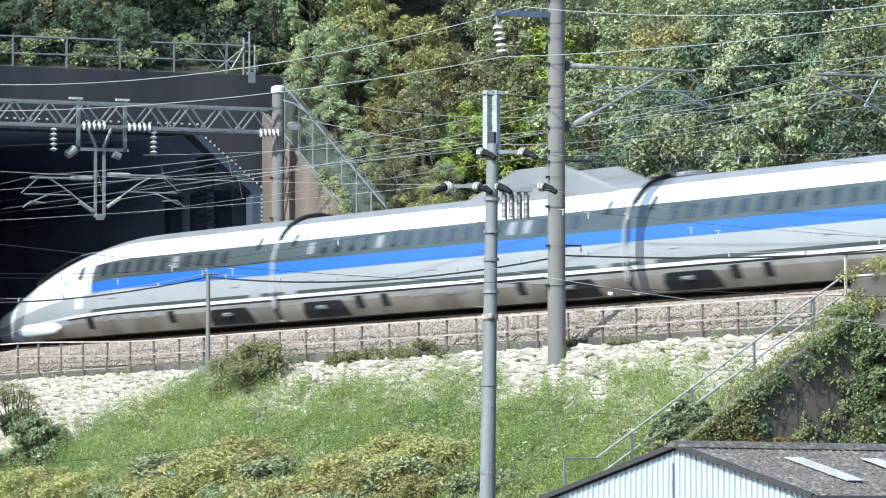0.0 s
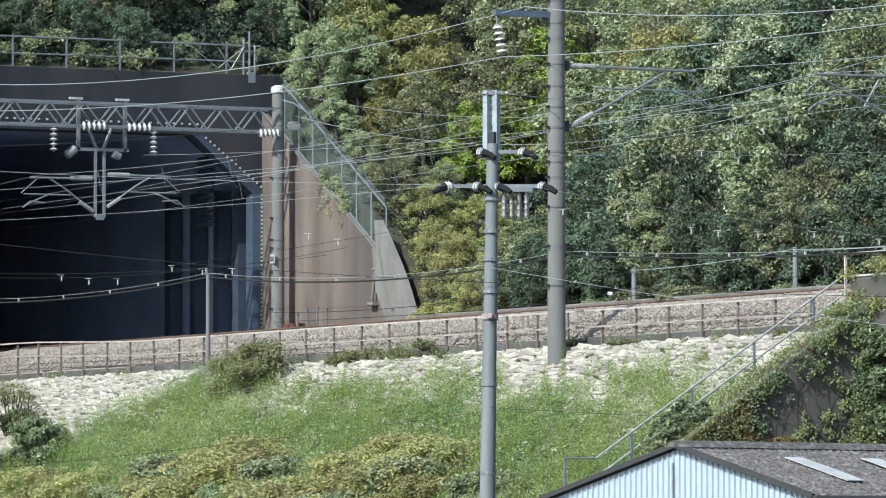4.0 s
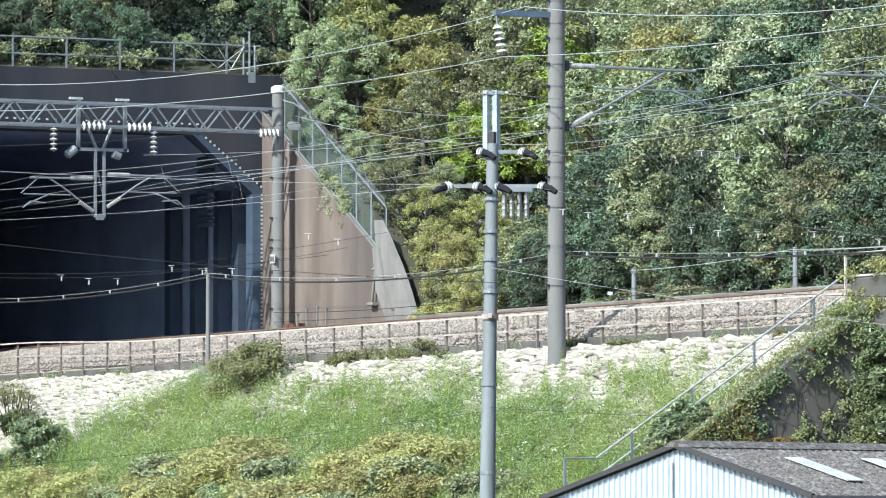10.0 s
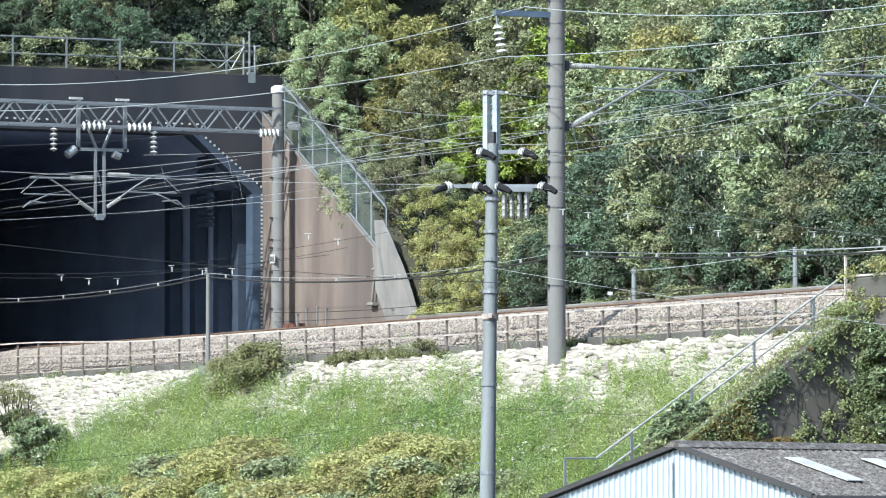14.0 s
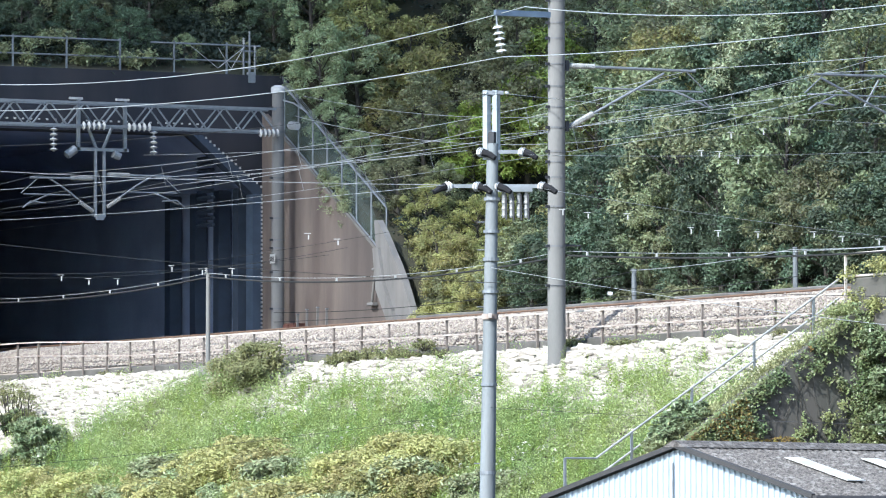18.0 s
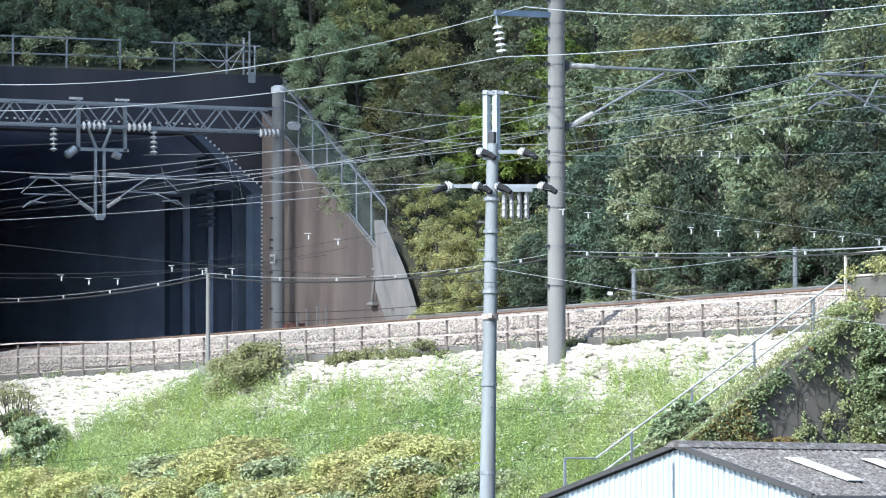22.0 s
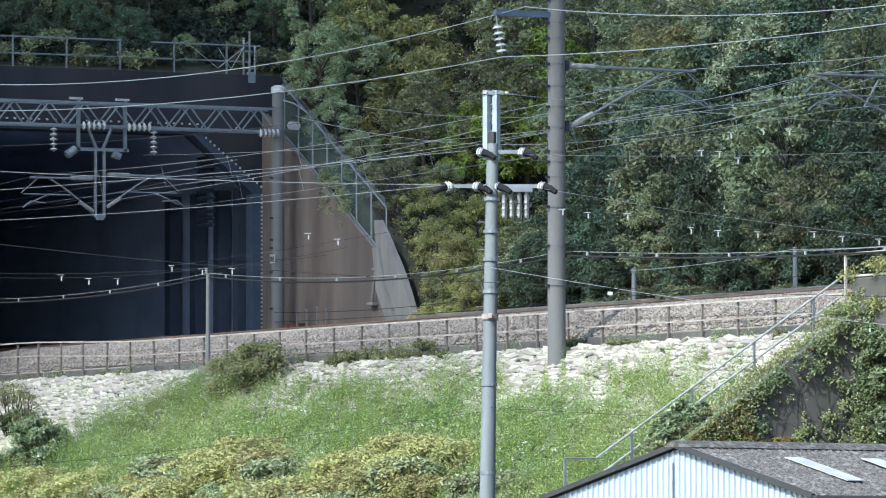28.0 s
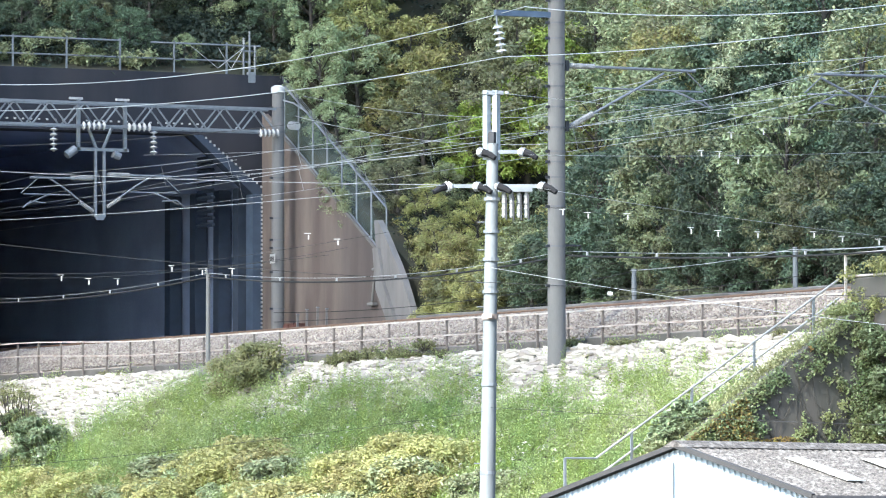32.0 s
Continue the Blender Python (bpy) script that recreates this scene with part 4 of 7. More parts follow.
def build_catenary():
    p = concrete_pole("catenary_pole", -9.2, 7.75, -0.4, 9.95, 0.25, 0.225, (4.3, 4.0, 3.1, 5.1, 1.75, 8.3, 9.2, 6.6),
                      "tall round concrete catenary pole beside the wing wall")
    part("pole_cap", B().tube([(0, 0, 10.16), (0, 0, 10.36)], 0.27, 16).tube([(0, 0, 10.36), (0, 0, 10.44)], 0.26, 16, r1=0.14), CERAMIC, p, "white domed pole cap")
    plate = part("number_plate", B().box((0.1, -0.26, 4.0), (0.42, 0.03, 0.34)), SIGN, p, "white plate with dark bars")
    for k in range(3):
        part("plate_mark", B().box((-0.02 + 0.11 * k, -0.282, 4.0), (0.05, 0.012, 0.16)), BLACK, plate)
    for sx in (0.3,):
        b = B()
        insulator(b, (0.25, 0.35, 8.95), (0.75, 0.45, 8.9), 0.16, 5, 0.05)
        part("post_insulator", b, CERAMIC, p, smooth=True)
        part("side_arm", B().tube([(0, 0, 9.95), (0.6, 0.35, 9.75), (0.9, 0.8, 9.4)], 0.03, 6), STEEL, p)
    # lattice beam across both tracks
    g = empty("lattice_beam", pose(-9.2, 0, 0))
    y0, y1, za, zb, w = -10.6, 7.5, 8.29, 9.13, 0.35
    for sx in (-w, w):
        for z in (za, zb):
            part("chord", B().box((sx, (y0 + y1) / 2, z), (0.09, y1 - y0, 0.09), bevel=0.01), STEEL, g)
        n = 26
        for i in range(n):
            ya, yb = y0 + (y1 - y0) * i / n, y0 + (y1 - y0) * (i + 1) / n
            z0_, z1_ = (za, zb) if i % 2 == 0 else (zb, za)
            part("lattice_bar", B().tube([(sx, ya, z0_), (sx, yb, z1_)], 0.035, 5), STEEL, g)
    for i in range(13):
        ya = y0 + (y1 - y0) * (i + 0.5) / 13
        part("cross_bar", B().tube([(-w, ya, za), (w, ya, za)], 0.03, 5), STEEL, g)
    tagged(g, "grey steel lattice beam spanning the tracks", "gantry")
    # near mast of the beam
    concrete_pole("catenary_pole", -9.2, -10.7, -8.3, 10.1, 0.27, 0.225, (8.3, 9.2), "tall round concrete pole carrying the lattice beam")
    # drop frame with two cantilevers
    def string(name, p0, p1, parent, label):
        """A rod with five separate porcelain discs on it."""
        p0, p1 = Vector(p0), Vector(p1)
        row = part(name, B().tube([p0, p1], 0.035, 6), STEEL, parent, label)
        step = (p1 - p0) / 5
        for k in range(5):
            c, u = p0 + step * (k + 0.5), step.normalized() * 0.045
            part("disc", B().tube([c - u, c - u * 0.2], 0.07, 12, r1=0.15).tube([c - u * 0.2, c + u], 0.16, 12, r1=0.10), CERAMIC, row, "white porcelain disc")

    d = empty("drop_mast", pose(-9.2, 0.58, 0))
    for sy in (-0.17, 0.17):
        part("mast_leg", B().box((0, sy, 6.2), (0.1, 0.09, 2.45)), STEEL, d)
        part("brace", B().tube([(0, sy * 0.8, 7.5), (0, sy * 3.0, 8.35)], 0.06, 6), STEEL, d)
    for sy in (-0.85, 1.0):
        part("hanger", B().box((0, sy, 8.35), (0.12, 0.12, 1.9)), STEEL, d)
        part("hanger_cap", B().box((0, sy - 0.1, 9.3), (0.14, 0.5, 0.08)), SIGN, d)
    part("cross_tube", B().box((0, 0.08, 7.45), (0.12, 2.1, 0.12)), STEEL, d)
    part("foot", B().box((0, 0, 4.98), (0.14, 0.3, 0.2)), STEEL, d)
    for i, (ya, yb) in enumerate(((-0.9, 0.1), (0.9, 1.9))):
        string("insulator_row", (0.4, ya, 8.28), (0.4, yb, 8.30), d, "row of white porcelain insulators")
    string("insulator_row", (0.4, 6.2, 8.22), (0.4, 7.05, 8.24), d, "row of white porcelain insulators")
    for y in (-1.98, 1.98):
        string("hanging_insulator", (0.38, y, 8.2), (0.38, y, 7.3), d, "string of white insulators")
    part("surge_box", B().tube([(0.1, -1.35, 7.2), (0.1, -1.0, 7.45)], 0.16, 10), STEEL, d, smooth=True)
    part("surge_box", B().tube([(0.1, 0.75, 7.2), (0.1, 0.5, 7.3)], 0.15, 10), STEEL, d, smooth=True)

    def cantilever(s, top, reach, parent, y_in, x=0.0, strut=True):
        """Hinged arm with strut, steady arm and registration clamp; s: side of the mast."""
        zt = top
        part("arm_tube", B().tube([(x, s * y_in, zt), (x, s * reach, zt - 0.02)], 0.042, 8), STEEL, parent)
        part("arm_insulator", insulator(B(), (x, s * (y_in + 0.05), zt), (x, s * (y_in + 0.9), zt), 0.088, 14, 0.075), POLYMER, parent, smooth=True)
        if strut:
            part("strut_insulator", insulator(B(), (x, s * y_in, zt - 1.2), (x, s * (y_in + 0.55), zt - 0.85), 0.085, 10, 0.07), POLYMER, parent, smooth=True)
            part("strut", B().tube([(x, s * y_in, zt - 1.2), (x, s * (reach * 0.45 + y_in * 0.5), zt - 0.4), (x, s * (reach * 0.74), zt)], 0.034, 8), STEEL, parent)
        part("registration_tube", B().tube([(x, s * (y_in + 0.9), zt - 0.62), (x, s * (reach + 0.25), zt - 0.62)], 0.026, 6), STEEL, parent)
        part("steady_arm", B().tube([(x, s * (reach - 0.75), zt - 0.62), (x + 0.1, s * (reach - 0.4), zt - 0.75), (x + 0.15, s * (reach + 0.25), zt - 1.05)], 0.03, 6), STEEL, parent)
        part("steady_arm", B().tube([(x + 0.3, s * (reach - 0.5), zt - 0.95), (x + 0.3, s * (reach + 0.1), zt - 0.9), (x + 0.3, s * (reach + 0.4), zt - 1.15)], 0.028, 6), STEEL, parent)
        part("stay", B().tube([(x, s * (reach - 0.35), zt), (x, s * (reach + 0.35), zt - 0.6)], 0.02, 6), STEEL, parent)

    cantilever(-1, 6.38, 2.75, d, 0.25)
    cantilever(1, 6.55, 2.85, d, 0.28)
    tagged(d, "steel drop mast with insulators and two cantilever arms", "catenary support", "catenary supports")
    # near roadside pole with its arms
    p = concrete_pole("catenary_pole", 38.2, -5.25, -1.9, 12.6, 0.265, 0.235, (10.6, 8.9, 8.25, 7.8, 7.05, 6.4, 5.8, 5.2, 4.5, 4.2, 3.75, 2.9, 1.75, 0.6),
                      "tall round concrete catenary pole on the embankment")
    q = empty("cantilever_support", pose(38.2, -5.2, 0))
    cantilever(1, 7.02, 4.55, q, 0.3, strut=False)
    part("bracket", B().box((0, 0.28, 7.02), (0.14, 0.12, 0.3)), STEEL_DARK, q)
    part("bracket", B().box((0, 0.28, 5.25), (0.14, 0.12, 0.3)), STEEL_DARK, q)
    part("strut_long", B().tube([(0, 0.35, 5.22), (0, 3.5, 6.9)], 0.038, 8), STEEL, q)
    part("strut_insulator", insulator(B(), (0, 0.4, 5.25), (0, 1.15, 5.65), 0.095, 13, 0.08), POLYMER, q, smooth=True)
    tagged(q, "hinged steel catenary arm with white insulators", "catenary arm", "catenary arms")
    f = empty("feeder_bracket", pose(38.2, -5.2, 0))
    part("arm", B().box((0, -1.05, 8.48), (0.16, 2.0, 0.17), bevel=0.02), STEEL_BLUE, f)
    part("hook", B().tube([(0, -2.0, 8.4), (0, -1.98, 8.05)], 0.03, 6), STEEL, f)
    part("insulator_string", insulator(B(), (0, -1.98, 8.15), (0, -1.83, 7.3), 0.17, 5, 0.035), CERAMIC, f, "tilted string of white insulators", smooth=True)
    part("step_hook", B().tube([(0, 0.0, 1.78), (0, 0.75, 1.78), (0, 0.75, 1.6)], 0.03, 6), STEEL_DARK, f)
    tagged(f, "blue-grey steel feeder bracket with hanging insulators", "bracket", "catenary brackets")
    # far pole and its arms
    concrete_pole("catenary_pole", 38.2, 9.2, 0.2, 12.0, 0.265, 0.235, (7.05, 5.2, 8.3), "tall round concrete catenary pole behind the far track")
    q = empty("cantilever_support", pose(38.2, 9.2, 0))
    cantilever(-1, 7.08, 5.8, q, 0.3, strut=False)
    part("arm_top", B().tube([(0, -5.6, 6.95), (0, -2.5, 5.6), (0, -0.3, 5.0)], 0.036, 8), STEEL, q)
    part("tie", B().tube([(0, -4.1, 6.15), (0, -3.6, 6.95)], 0.03, 6), STEEL, q)
    tagged(q, "hinged steel catenary arm over the far track", "catenary arm", "catenary arms")


build_catenary()


# ---- lineside fence, cable post, stairs, abutment ----
RUST_D = mat("rusted_post", (0.115, 0.09, 0.075), 0.8, 0.1, col2=(0.18, 0.155, 0.135), scale=2.5, fine=50, bump=0.1)


def build_fence():
    f = empty("lineside_fence")
    lift = lambda x: 0.24 * (1 - smooth01(-6, 7, x)) - 0.09 * smooth01(20, 52, x)
    rng = random.Random(3)
    me = B().box((0, 0, 0.55), (0.06, 0.06, 1.2), bevel=0.006).mesh("post", RUST_D)
    n = 34
    xs = [-13.5 + 2.02 * i for i in range(n)]
    for x in xs:
        part("post", me, None, f, at=pose(x, -4.2 + rng.uniform(-.03, .03), -1.16 + lift(x), rng.uniform(-1.5, 1.5), rng.uniform(-2.2, 2.2)))
    for h in (1.0, 0.52):
        for i in range(n - 1):
            a, c = xs[i], xs[i + 1]
            part("rail", B().box(((a + c) / 2, -4.25, -1.05 + h + lift((a + c) / 2)), (c - a, 0.05, 0.045),
                                 rot=Matrix.Rotation(-(lift(c) - lift(a)) / 2.02 + rng.uniform(-.004, .004), 3, "Y")), FENCE if h > 0.9 else RUST, f)
    tagged(f, "weathered cream pipe fence with rusty rails along the track", "fence")
    # second fence by the bridge
    f = empty("bridge_railing")
    for x in (54.25, 57.3, 60.4, 63.4):
        part("post", B().box((x, -4.9, 0.15), (0.06, 0.06, 1.45)), FENCE, f)
    for z in (0.85, 0.25):
        part("rail", B().tube([(54.25, -4.9, z), (63.4, -4.9, z)], 0.035, 6), FENCE, f)
    tagged(f, "cream steel railing at the head of the stairs", "railing")
    # post that carries the cables
    c = empty("cable_post", pose(12.83, -4.95, -1.2))
    part("footing", B().tube([(0, 0, -0.35), (0, 0, 0.12)], 0.36, 12, r1=0.30), CONC_PALE, c, "round pale concrete footing")
    part("shaft", B().tube([(0, 0, 0.1), (0, 0, 3.15)], 0.075, 12, r1=0.07), POLE_C, c, smooth=True)
    part("arm", B().tube([(-0.3, 0, 3.12), (0.9, 0.1, 3.12)], 0.03, 6), STEEL_DARK, c)
    part("arm_insulator", insulator(B(), (-0.15, 0, 3.15), (-0.15, 0, 3.35), 0.07, 3, 0.02), CERAMIC, c)
    tagged(c, "slim grey concrete post on a round footing", "post")


build_fence()


CONC_DARK2 = mat("mossy_concrete", (0.095, 0.085, 0.076), 0.95, col2=(0.08, 0.078, 0.065), scale=1.5, fine=25, stain=(0.05, 0.05, 0.035), stain_amt=0.6, streak=True)


def build_stairs():
    g = empty("stairs", pose(54.1, 0, 0))
    z_at = lambda y: -1.08 + (y + 4.6) / 1.52
    n = 34
    for i in range(n):
        y = -4.7 - 0.29 * i
        part("tread", B().box((-0.2, y, z_at(y) - 0.05), (1.0, 0.34, 0.26), bevel=0.015), CONC, g)
    tagged(g, "narrow concrete steps down the grassy bank", "stairs", kind="structure")
    h = empty("stair_handrail", pose(54.1, 0, 0))
    ya, za, yb, zb = -5.02, 0.19, -12.36, -4.63
    zz = lambda y: za + (zb - za) * (y - ya) / (yb - ya)
    for dz in (0.0, -0.5):
        part("handrail", B().tube([(0, ya, za + dz), (0, yb, zb + dz)], 0.03, 8), POLYMER, h)
    for y in (-5.8, -7.62, -9.5, -11.3):
        part("post", B().box((0, y, zz(y) - 0.52), (0.06, 0.06, 1.04)), STEEL, h)
    part("handrail", B().tube([(0, yb, zb), (0, -13.27, zb)], 0.03, 8), STEEL, h)
    part("post", B().box((0, -13.27, zb - 0.5), (0.06, 0.06, 1.0)), STEEL, h)
    tagged(h, "galvanised pipe handrail beside the steps", "handrail")
    b = B()
    b.rings([[(x, -4.95, -1.4), (x, -4.7, -1.4), (x, -4.7, 0.16), (x, -4.73, 0.2), (x, -4.92, 0.2), (x, -4.95, 0.16)] for x in (54.6, 640.0)], True, True)
    tagged(part("parapet", b, CONC_DARK2), "stained grey concrete parapet of the railway bridge", "parapet", kind="structure")
    b = B()
    extrude_x(b, [(9.0, -8.6), (9.0, -0.55), (-4.4, -0.55), (-5.6, -0.86), (-13.6, -6.2), (-13.6, -8.6)], 55.1, 55.62)
    tagged(part("abutment_wall", b, CONC_DARK2), "grey concrete bridge abutment overgrown with ivy", "wall", kind="structure")


build_stairs()


# ---- shed ----
def build_shed():
    # local: x along the ridge away from the gable, y across, z up
    g = empty("shed", Matrix.Translation((75.05, -21.33, -8.3)) @ Matrix.Rotation(radians(SHED_TURN), 4, "Z"))
    half, ridge, eave, length = 3.75, 3.58, 2.5, 11.0
    # ribbed gable sheeting
    n = 46
    b = B()
    for i in range(n):
        ya, yb = -half + 2 * half * i / n, -half + 2 * half * (i + 1) / n
        for a, c, o0, o1 in ((ya, ya + (yb - ya) * .6, 0, 0), (ya + (yb - ya) * .6, ya + (yb - ya) * .72, 0, -0.045), (ya + (yb - ya) * .72, ya + (yb - ya) * .88, -0.045, -0.045), (ya + (yb - ya) * .88, yb, -0.045, 0)):
            za = ridge - (ridge - eave) * abs(a) / half
            zc = ridge - (ridge - eave) * abs(c) / half
            b.quad((o0, a, 0), (o0, a, za), (o1, c, zc), (o1, c, 0))
    part("gable_sheet", b, SHED_WALL, g, "pale blue ribbed metal sheet")
    b = B()
    for s in (-1, 1):
        m = int(length / 0.1)
        for i in range(m):
            xa, xb = length * i / m, length * (i + 1) / m
            o = 0.025 if i % 2 else 0.0
            b.quad((xa, s * (half + o), 0), (xb, s * (half + o), 0), (xb, s * (half + o), eave), (xa, s * (half + o), eave))
    b.quad((length, -half, 0), (length, half, 0), (length, half, eave), (length, -half, eave))
    b.quad((length, -half, eave), (length, half, eave), (length, 0, ridge), (length, 0, ridge))
    part("side_sheet", b, SHED_WALL, g)
    # roof slabs of corrugated sheet
    for s in (-1, 1):
        b = B()
        ov, t = 0.14, 0.06
        yy = half + 0.25
        ze = ridge - (ridge - eave) * yy / half
        m = 90
        rings = []
        for i in range(m + 1):
            x = -ov + (length + 2 * ov) * i / m
            o = 0.028 * math.cos(i * math.pi)
            rings.append([(x, 0, ridge + 0.1 + o), (x, s * yy, ze + 0.1 + o), (x, s * yy, ze + 0.1 - t), (x, 0, ridge + 0.1 - t)])
        b.rings(rings, True, True)
        roof = part("roof_slope", b, SHED_ROOF, g, "grey weathered corrugated roof")
        if s < 0:
            for x0 in (2.3, 5.0, 7.7):
                sk = B()
                sk.quad((x0, s * 1.15, ridge - (ridge - eave) * 1.15 / half + 0.17), (x0 + 0.62, s * 1.15, ridge - (ridge - eave) * 1.15 / half + 0.17),
                        (x0 + 0.62, s * 3.0, ridge - (ridge - eave) * 3.0 / half + 0.17), (x0, s * 3.0, ridge - (ridge - eave) * 3.0 / half + 0.17))
                sk2 = B()
                sk2.rings([[(p[0], p[1], p[2] - 0.02) for p in sk.v], sk.v], True, True)
                part("skylight_sheet", sk2, SKYLIGHT, roof, "pale translucent roof sheet")
        v = B()
        v.rings([[(-ov - 0.03, s * 0.0, ridge + 0.14), (-ov + 0.1, 0, ridge + 0.14), (-ov + 0.1, 0, ridge + 0.03), (-ov - 0.03, 0, ridge + 0.03)],
                 [(-ov - 0.03, s * (yy + .02), ze + 0.14), (-ov + 0.1, s * (yy + .02), ze + 0.14), (-ov + 0.1, s * (yy + .02), ze + 0.03), (-ov - 0.03, s * (yy + .02), ze + 0.03)]], True, True)
        part("verge_board", v, SHED_TRIM, g)
        gut = B().tube([(-ov, s * (yy + 0.06), ze + 0.02), (length + ov, s * (yy + 0.06), ze + 0.02)], 0.09, 8)
        part("gutter", gut, SHED_TRIM, g)
    part("ridge_cap", B().rings([[(x, -0.32, ridge + 0.045), (x, -0.1, ridge + 0.165), (x, 0, ridge + 0.2), (x, 0.1, ridge + 0.165), (x, 0.32, ridge + 0.045)] for x in (-ov - 0.04, length + ov)], True, True), SHED_ROOF, g, smooth=True)
    part("downpipe", B().tube([(-0.06, 0.12, 0), (-0.06, 0.12, ridge - 0.3)], 0.025, 6), STEEL, g)
    tagged(g, "small shed of pale blue ribbed sheet with grey roof", "shed")


SHED_TURN = 110.0
build_shed()


# ---- utility pole ----
PALE_STEEL = mat("pale_zinc_steel", (0.36, 0.40, 0.43), 0.5, 0.2, scale=3, fine=50, bump=0.05)


def build_utility_pole():
    g = empty("utility_pole", pose(59.66, -18.39, -8.55))
    g.scale = (1.154, 1.154, 1.154)
    lean = 0.24 / 10.2
    at = lambda z: (lean * z * 0.35, lean * z * 0.55)
    pts = [(*at(z), z) for z in (0, 2.5, 5, 7.5, 10.1)]
    part("shaft", B().tube(pts, 0.185, 18, r1=0.125), POLE_G, g, smooth=True)
    for z in (1.9, 3.0, 4.9, 6.37, 6.9, 7.6, 8.2, 8.9):
        x, y = at(z)
        part("band", B().tube([(x, y, z - 0.035), (x, y, z + 0.035)], 0.18, 14), STEEL, g)
        part("step_bolt", B().tube([(x, y, z + 0.2), (x - 0.1, y - 0.28, z + 0.2)], 0.012, 5), STEEL, g)
    x, y = at(6.37)
    part("warning_tape", B().tube([(x, y, 6.3), (x, y, 6.42)], 0.185, 14), RUST, g)
    part("sleeve_bar", B().box((x, y, 6.37), (0.08, 1.0, 0.1), rz=radians(63)), RUST, g, "rust-stained white bar")
    # top channels
    for s in (-0.1, 0.1):
        part("top_channel", B().box((0.05 + 0.5 * s, 0.12 + 0.9 * s, 10.5), (0.12, 0.13, 1.5), rz=radians(26)), PALE_STEEL, g)
    for k in range(7):
        za, zb = 9.95 + 0.19 * k, 10.05 + 0.19 * k
        part("channel_lacing", B().tube([(0.0, 0.03, za), (0.1, 0.21, zb)], 0.018, 5), STEEL, g)
    for z, a, c in ((9.92, -0.35, 0.55), (9.18, -0.85, 0.98), (11.2, -0.24, 0.22)):
        x, y = at(z)
        d = Vector((0.4446, 0.8957, 0))
        part("cross_arm", B().box(Vector((x, y, z)) + d * (a + c) / 2, (c - a, 0.08, 0.08), rz=math.atan2(d.y, d.x)), STEEL, g)
        for q in ((a, c) if z > 9.5 else (a, -0.42, 0.0, c)):
            b = Vector((x, y, z)) + d * q
            f = (Vector((0.8957, -0.4446, 0)) * 0.45 + d * (0.85 if q > -0.6 else -0.85) + Vector((0, 0, -0.1))).normalized()
            part("insulator", insulator(B(), b + f * 0.04, b + f * (0.17 if z < 11 else 0.12), 0.115 if z < 11 else 0.04, 2, 0.09 if z < 11 else 0.03), CERAMIC, g, "white pin insulator", smooth=True)
            if z < 11:
                part("insulator_boot", B().tube([b + f * 0.17, b + f * 0.32 + Vector((0, 0, -0.03)), b + f * 0.46 + Vector((0, 0, -0.1))], 0.09, 8, r1=0.055), BLACK, g)
    x, y = at(8.9)
    d = Vector((0.4446, 0.8957, 0))
    part("transformer_rack", B().box(Vector((x, y, 9.1)) + d * 0.5, (0.75, 0.25, 0.09), rz=math.atan2(d.y, d.x)), STEEL, g)
    for q in (0.26, 0.42, 0.58, 0.74):
        b = Vector((x, y, 9.05)) + d * q
        part("fuse_cutout", insulator(B(), b, b + Vector((0, 0, -0.55)), 0.062, 4, 0.045), POLYMER, g, "grey fuse cut-out", smooth=True)
        part("fuse_tube", B().tube([b + Vector((0.1, 0, -0.05)), b + Vector((0.12, 0, -0.6))], 0.022, 6), STEEL_DARK, g)
    part("meter_box", B().box((0.08, 0.16, 10.2), (0.18, 0.24, 0.3), rz=radians(26), bevel=0.03), STEEL_DARK, g)
    tagged(g, "slim grey utility pole with crossarms, insulators and cut-outs", "utility pole")


build_utility_pole()


# ---- vegetation ----
def leaf_cloud(rng, centres, radii, count, size, flat=0.4, hang=0.0):
    """Pointed leaves scattered through clumps; returns vertex and face arrays."""
    centres, radii = np.array(centres), np.array(radii)
    k = len(centres)
    idx = rng.integers(0, k, count)
    d = rng.normal(size=(count, 3)) + np.array([0, 0, 0.75])
    d /= np.linalg.norm(d, axis=1)[:, None]
    rad = rng.random(count) ** 0.45 * np.where(rng.random(count) < 0.12, rng.uniform(0.8, 1.5, count), 1.0)
    p = centres[idx] + d * (radii[idx] * rad)[:, None] * np.array([1, 1, 0.75])
    nrm = d * (1 - flat) + np.array([0, 0, 1.0]) * flat + rng.normal(size=(count, 3)) * 0.42
    nrm /= np.linalg.norm(nrm, axis=1)[:, None]
    a = rng.normal(size=(count, 3)) + np.array([0, 0, -hang])
    a -= nrm * (a * nrm).sum(1)[:, None]
    a /= np.linalg.norm(a, axis=1)[:, None]
    c = np.cross(nrm, a)
    s = size * (0.6 + 0.8 * rng.random(count))[:, None]
    w = s * 0.52
    v = np.stack([p - a * s * 0.3 + c * w * 0.5, p + a * s * 0.7, p - a * s * 0.3 - c * w * 0.5], 1).reshape(-1, 3)
    f = np.arange(count * 3).reshape(-1, 3)
    return v, f


def mesh_np(name, v, f, mt):
    me = bpy.data.meshes.new(name)
    me.vertices.add(len(v))
    me.vertices.foreach_set("co", np.asarray(v, dtype=np.float32).ravel())
    k = f.shape[1]
    me.loops.add(f.size)
    me.loops.foreach_set("vertex_index", f.ravel().astype(np.int32))
    me.polygons.add(len(f))
    me.polygons.foreach_set("loop_start", np.arange(0, f.size, k, dtype=np.int32))
    me.materials.append(mt)
    me.update(calc_edges=True)
    me.validate()
    return me


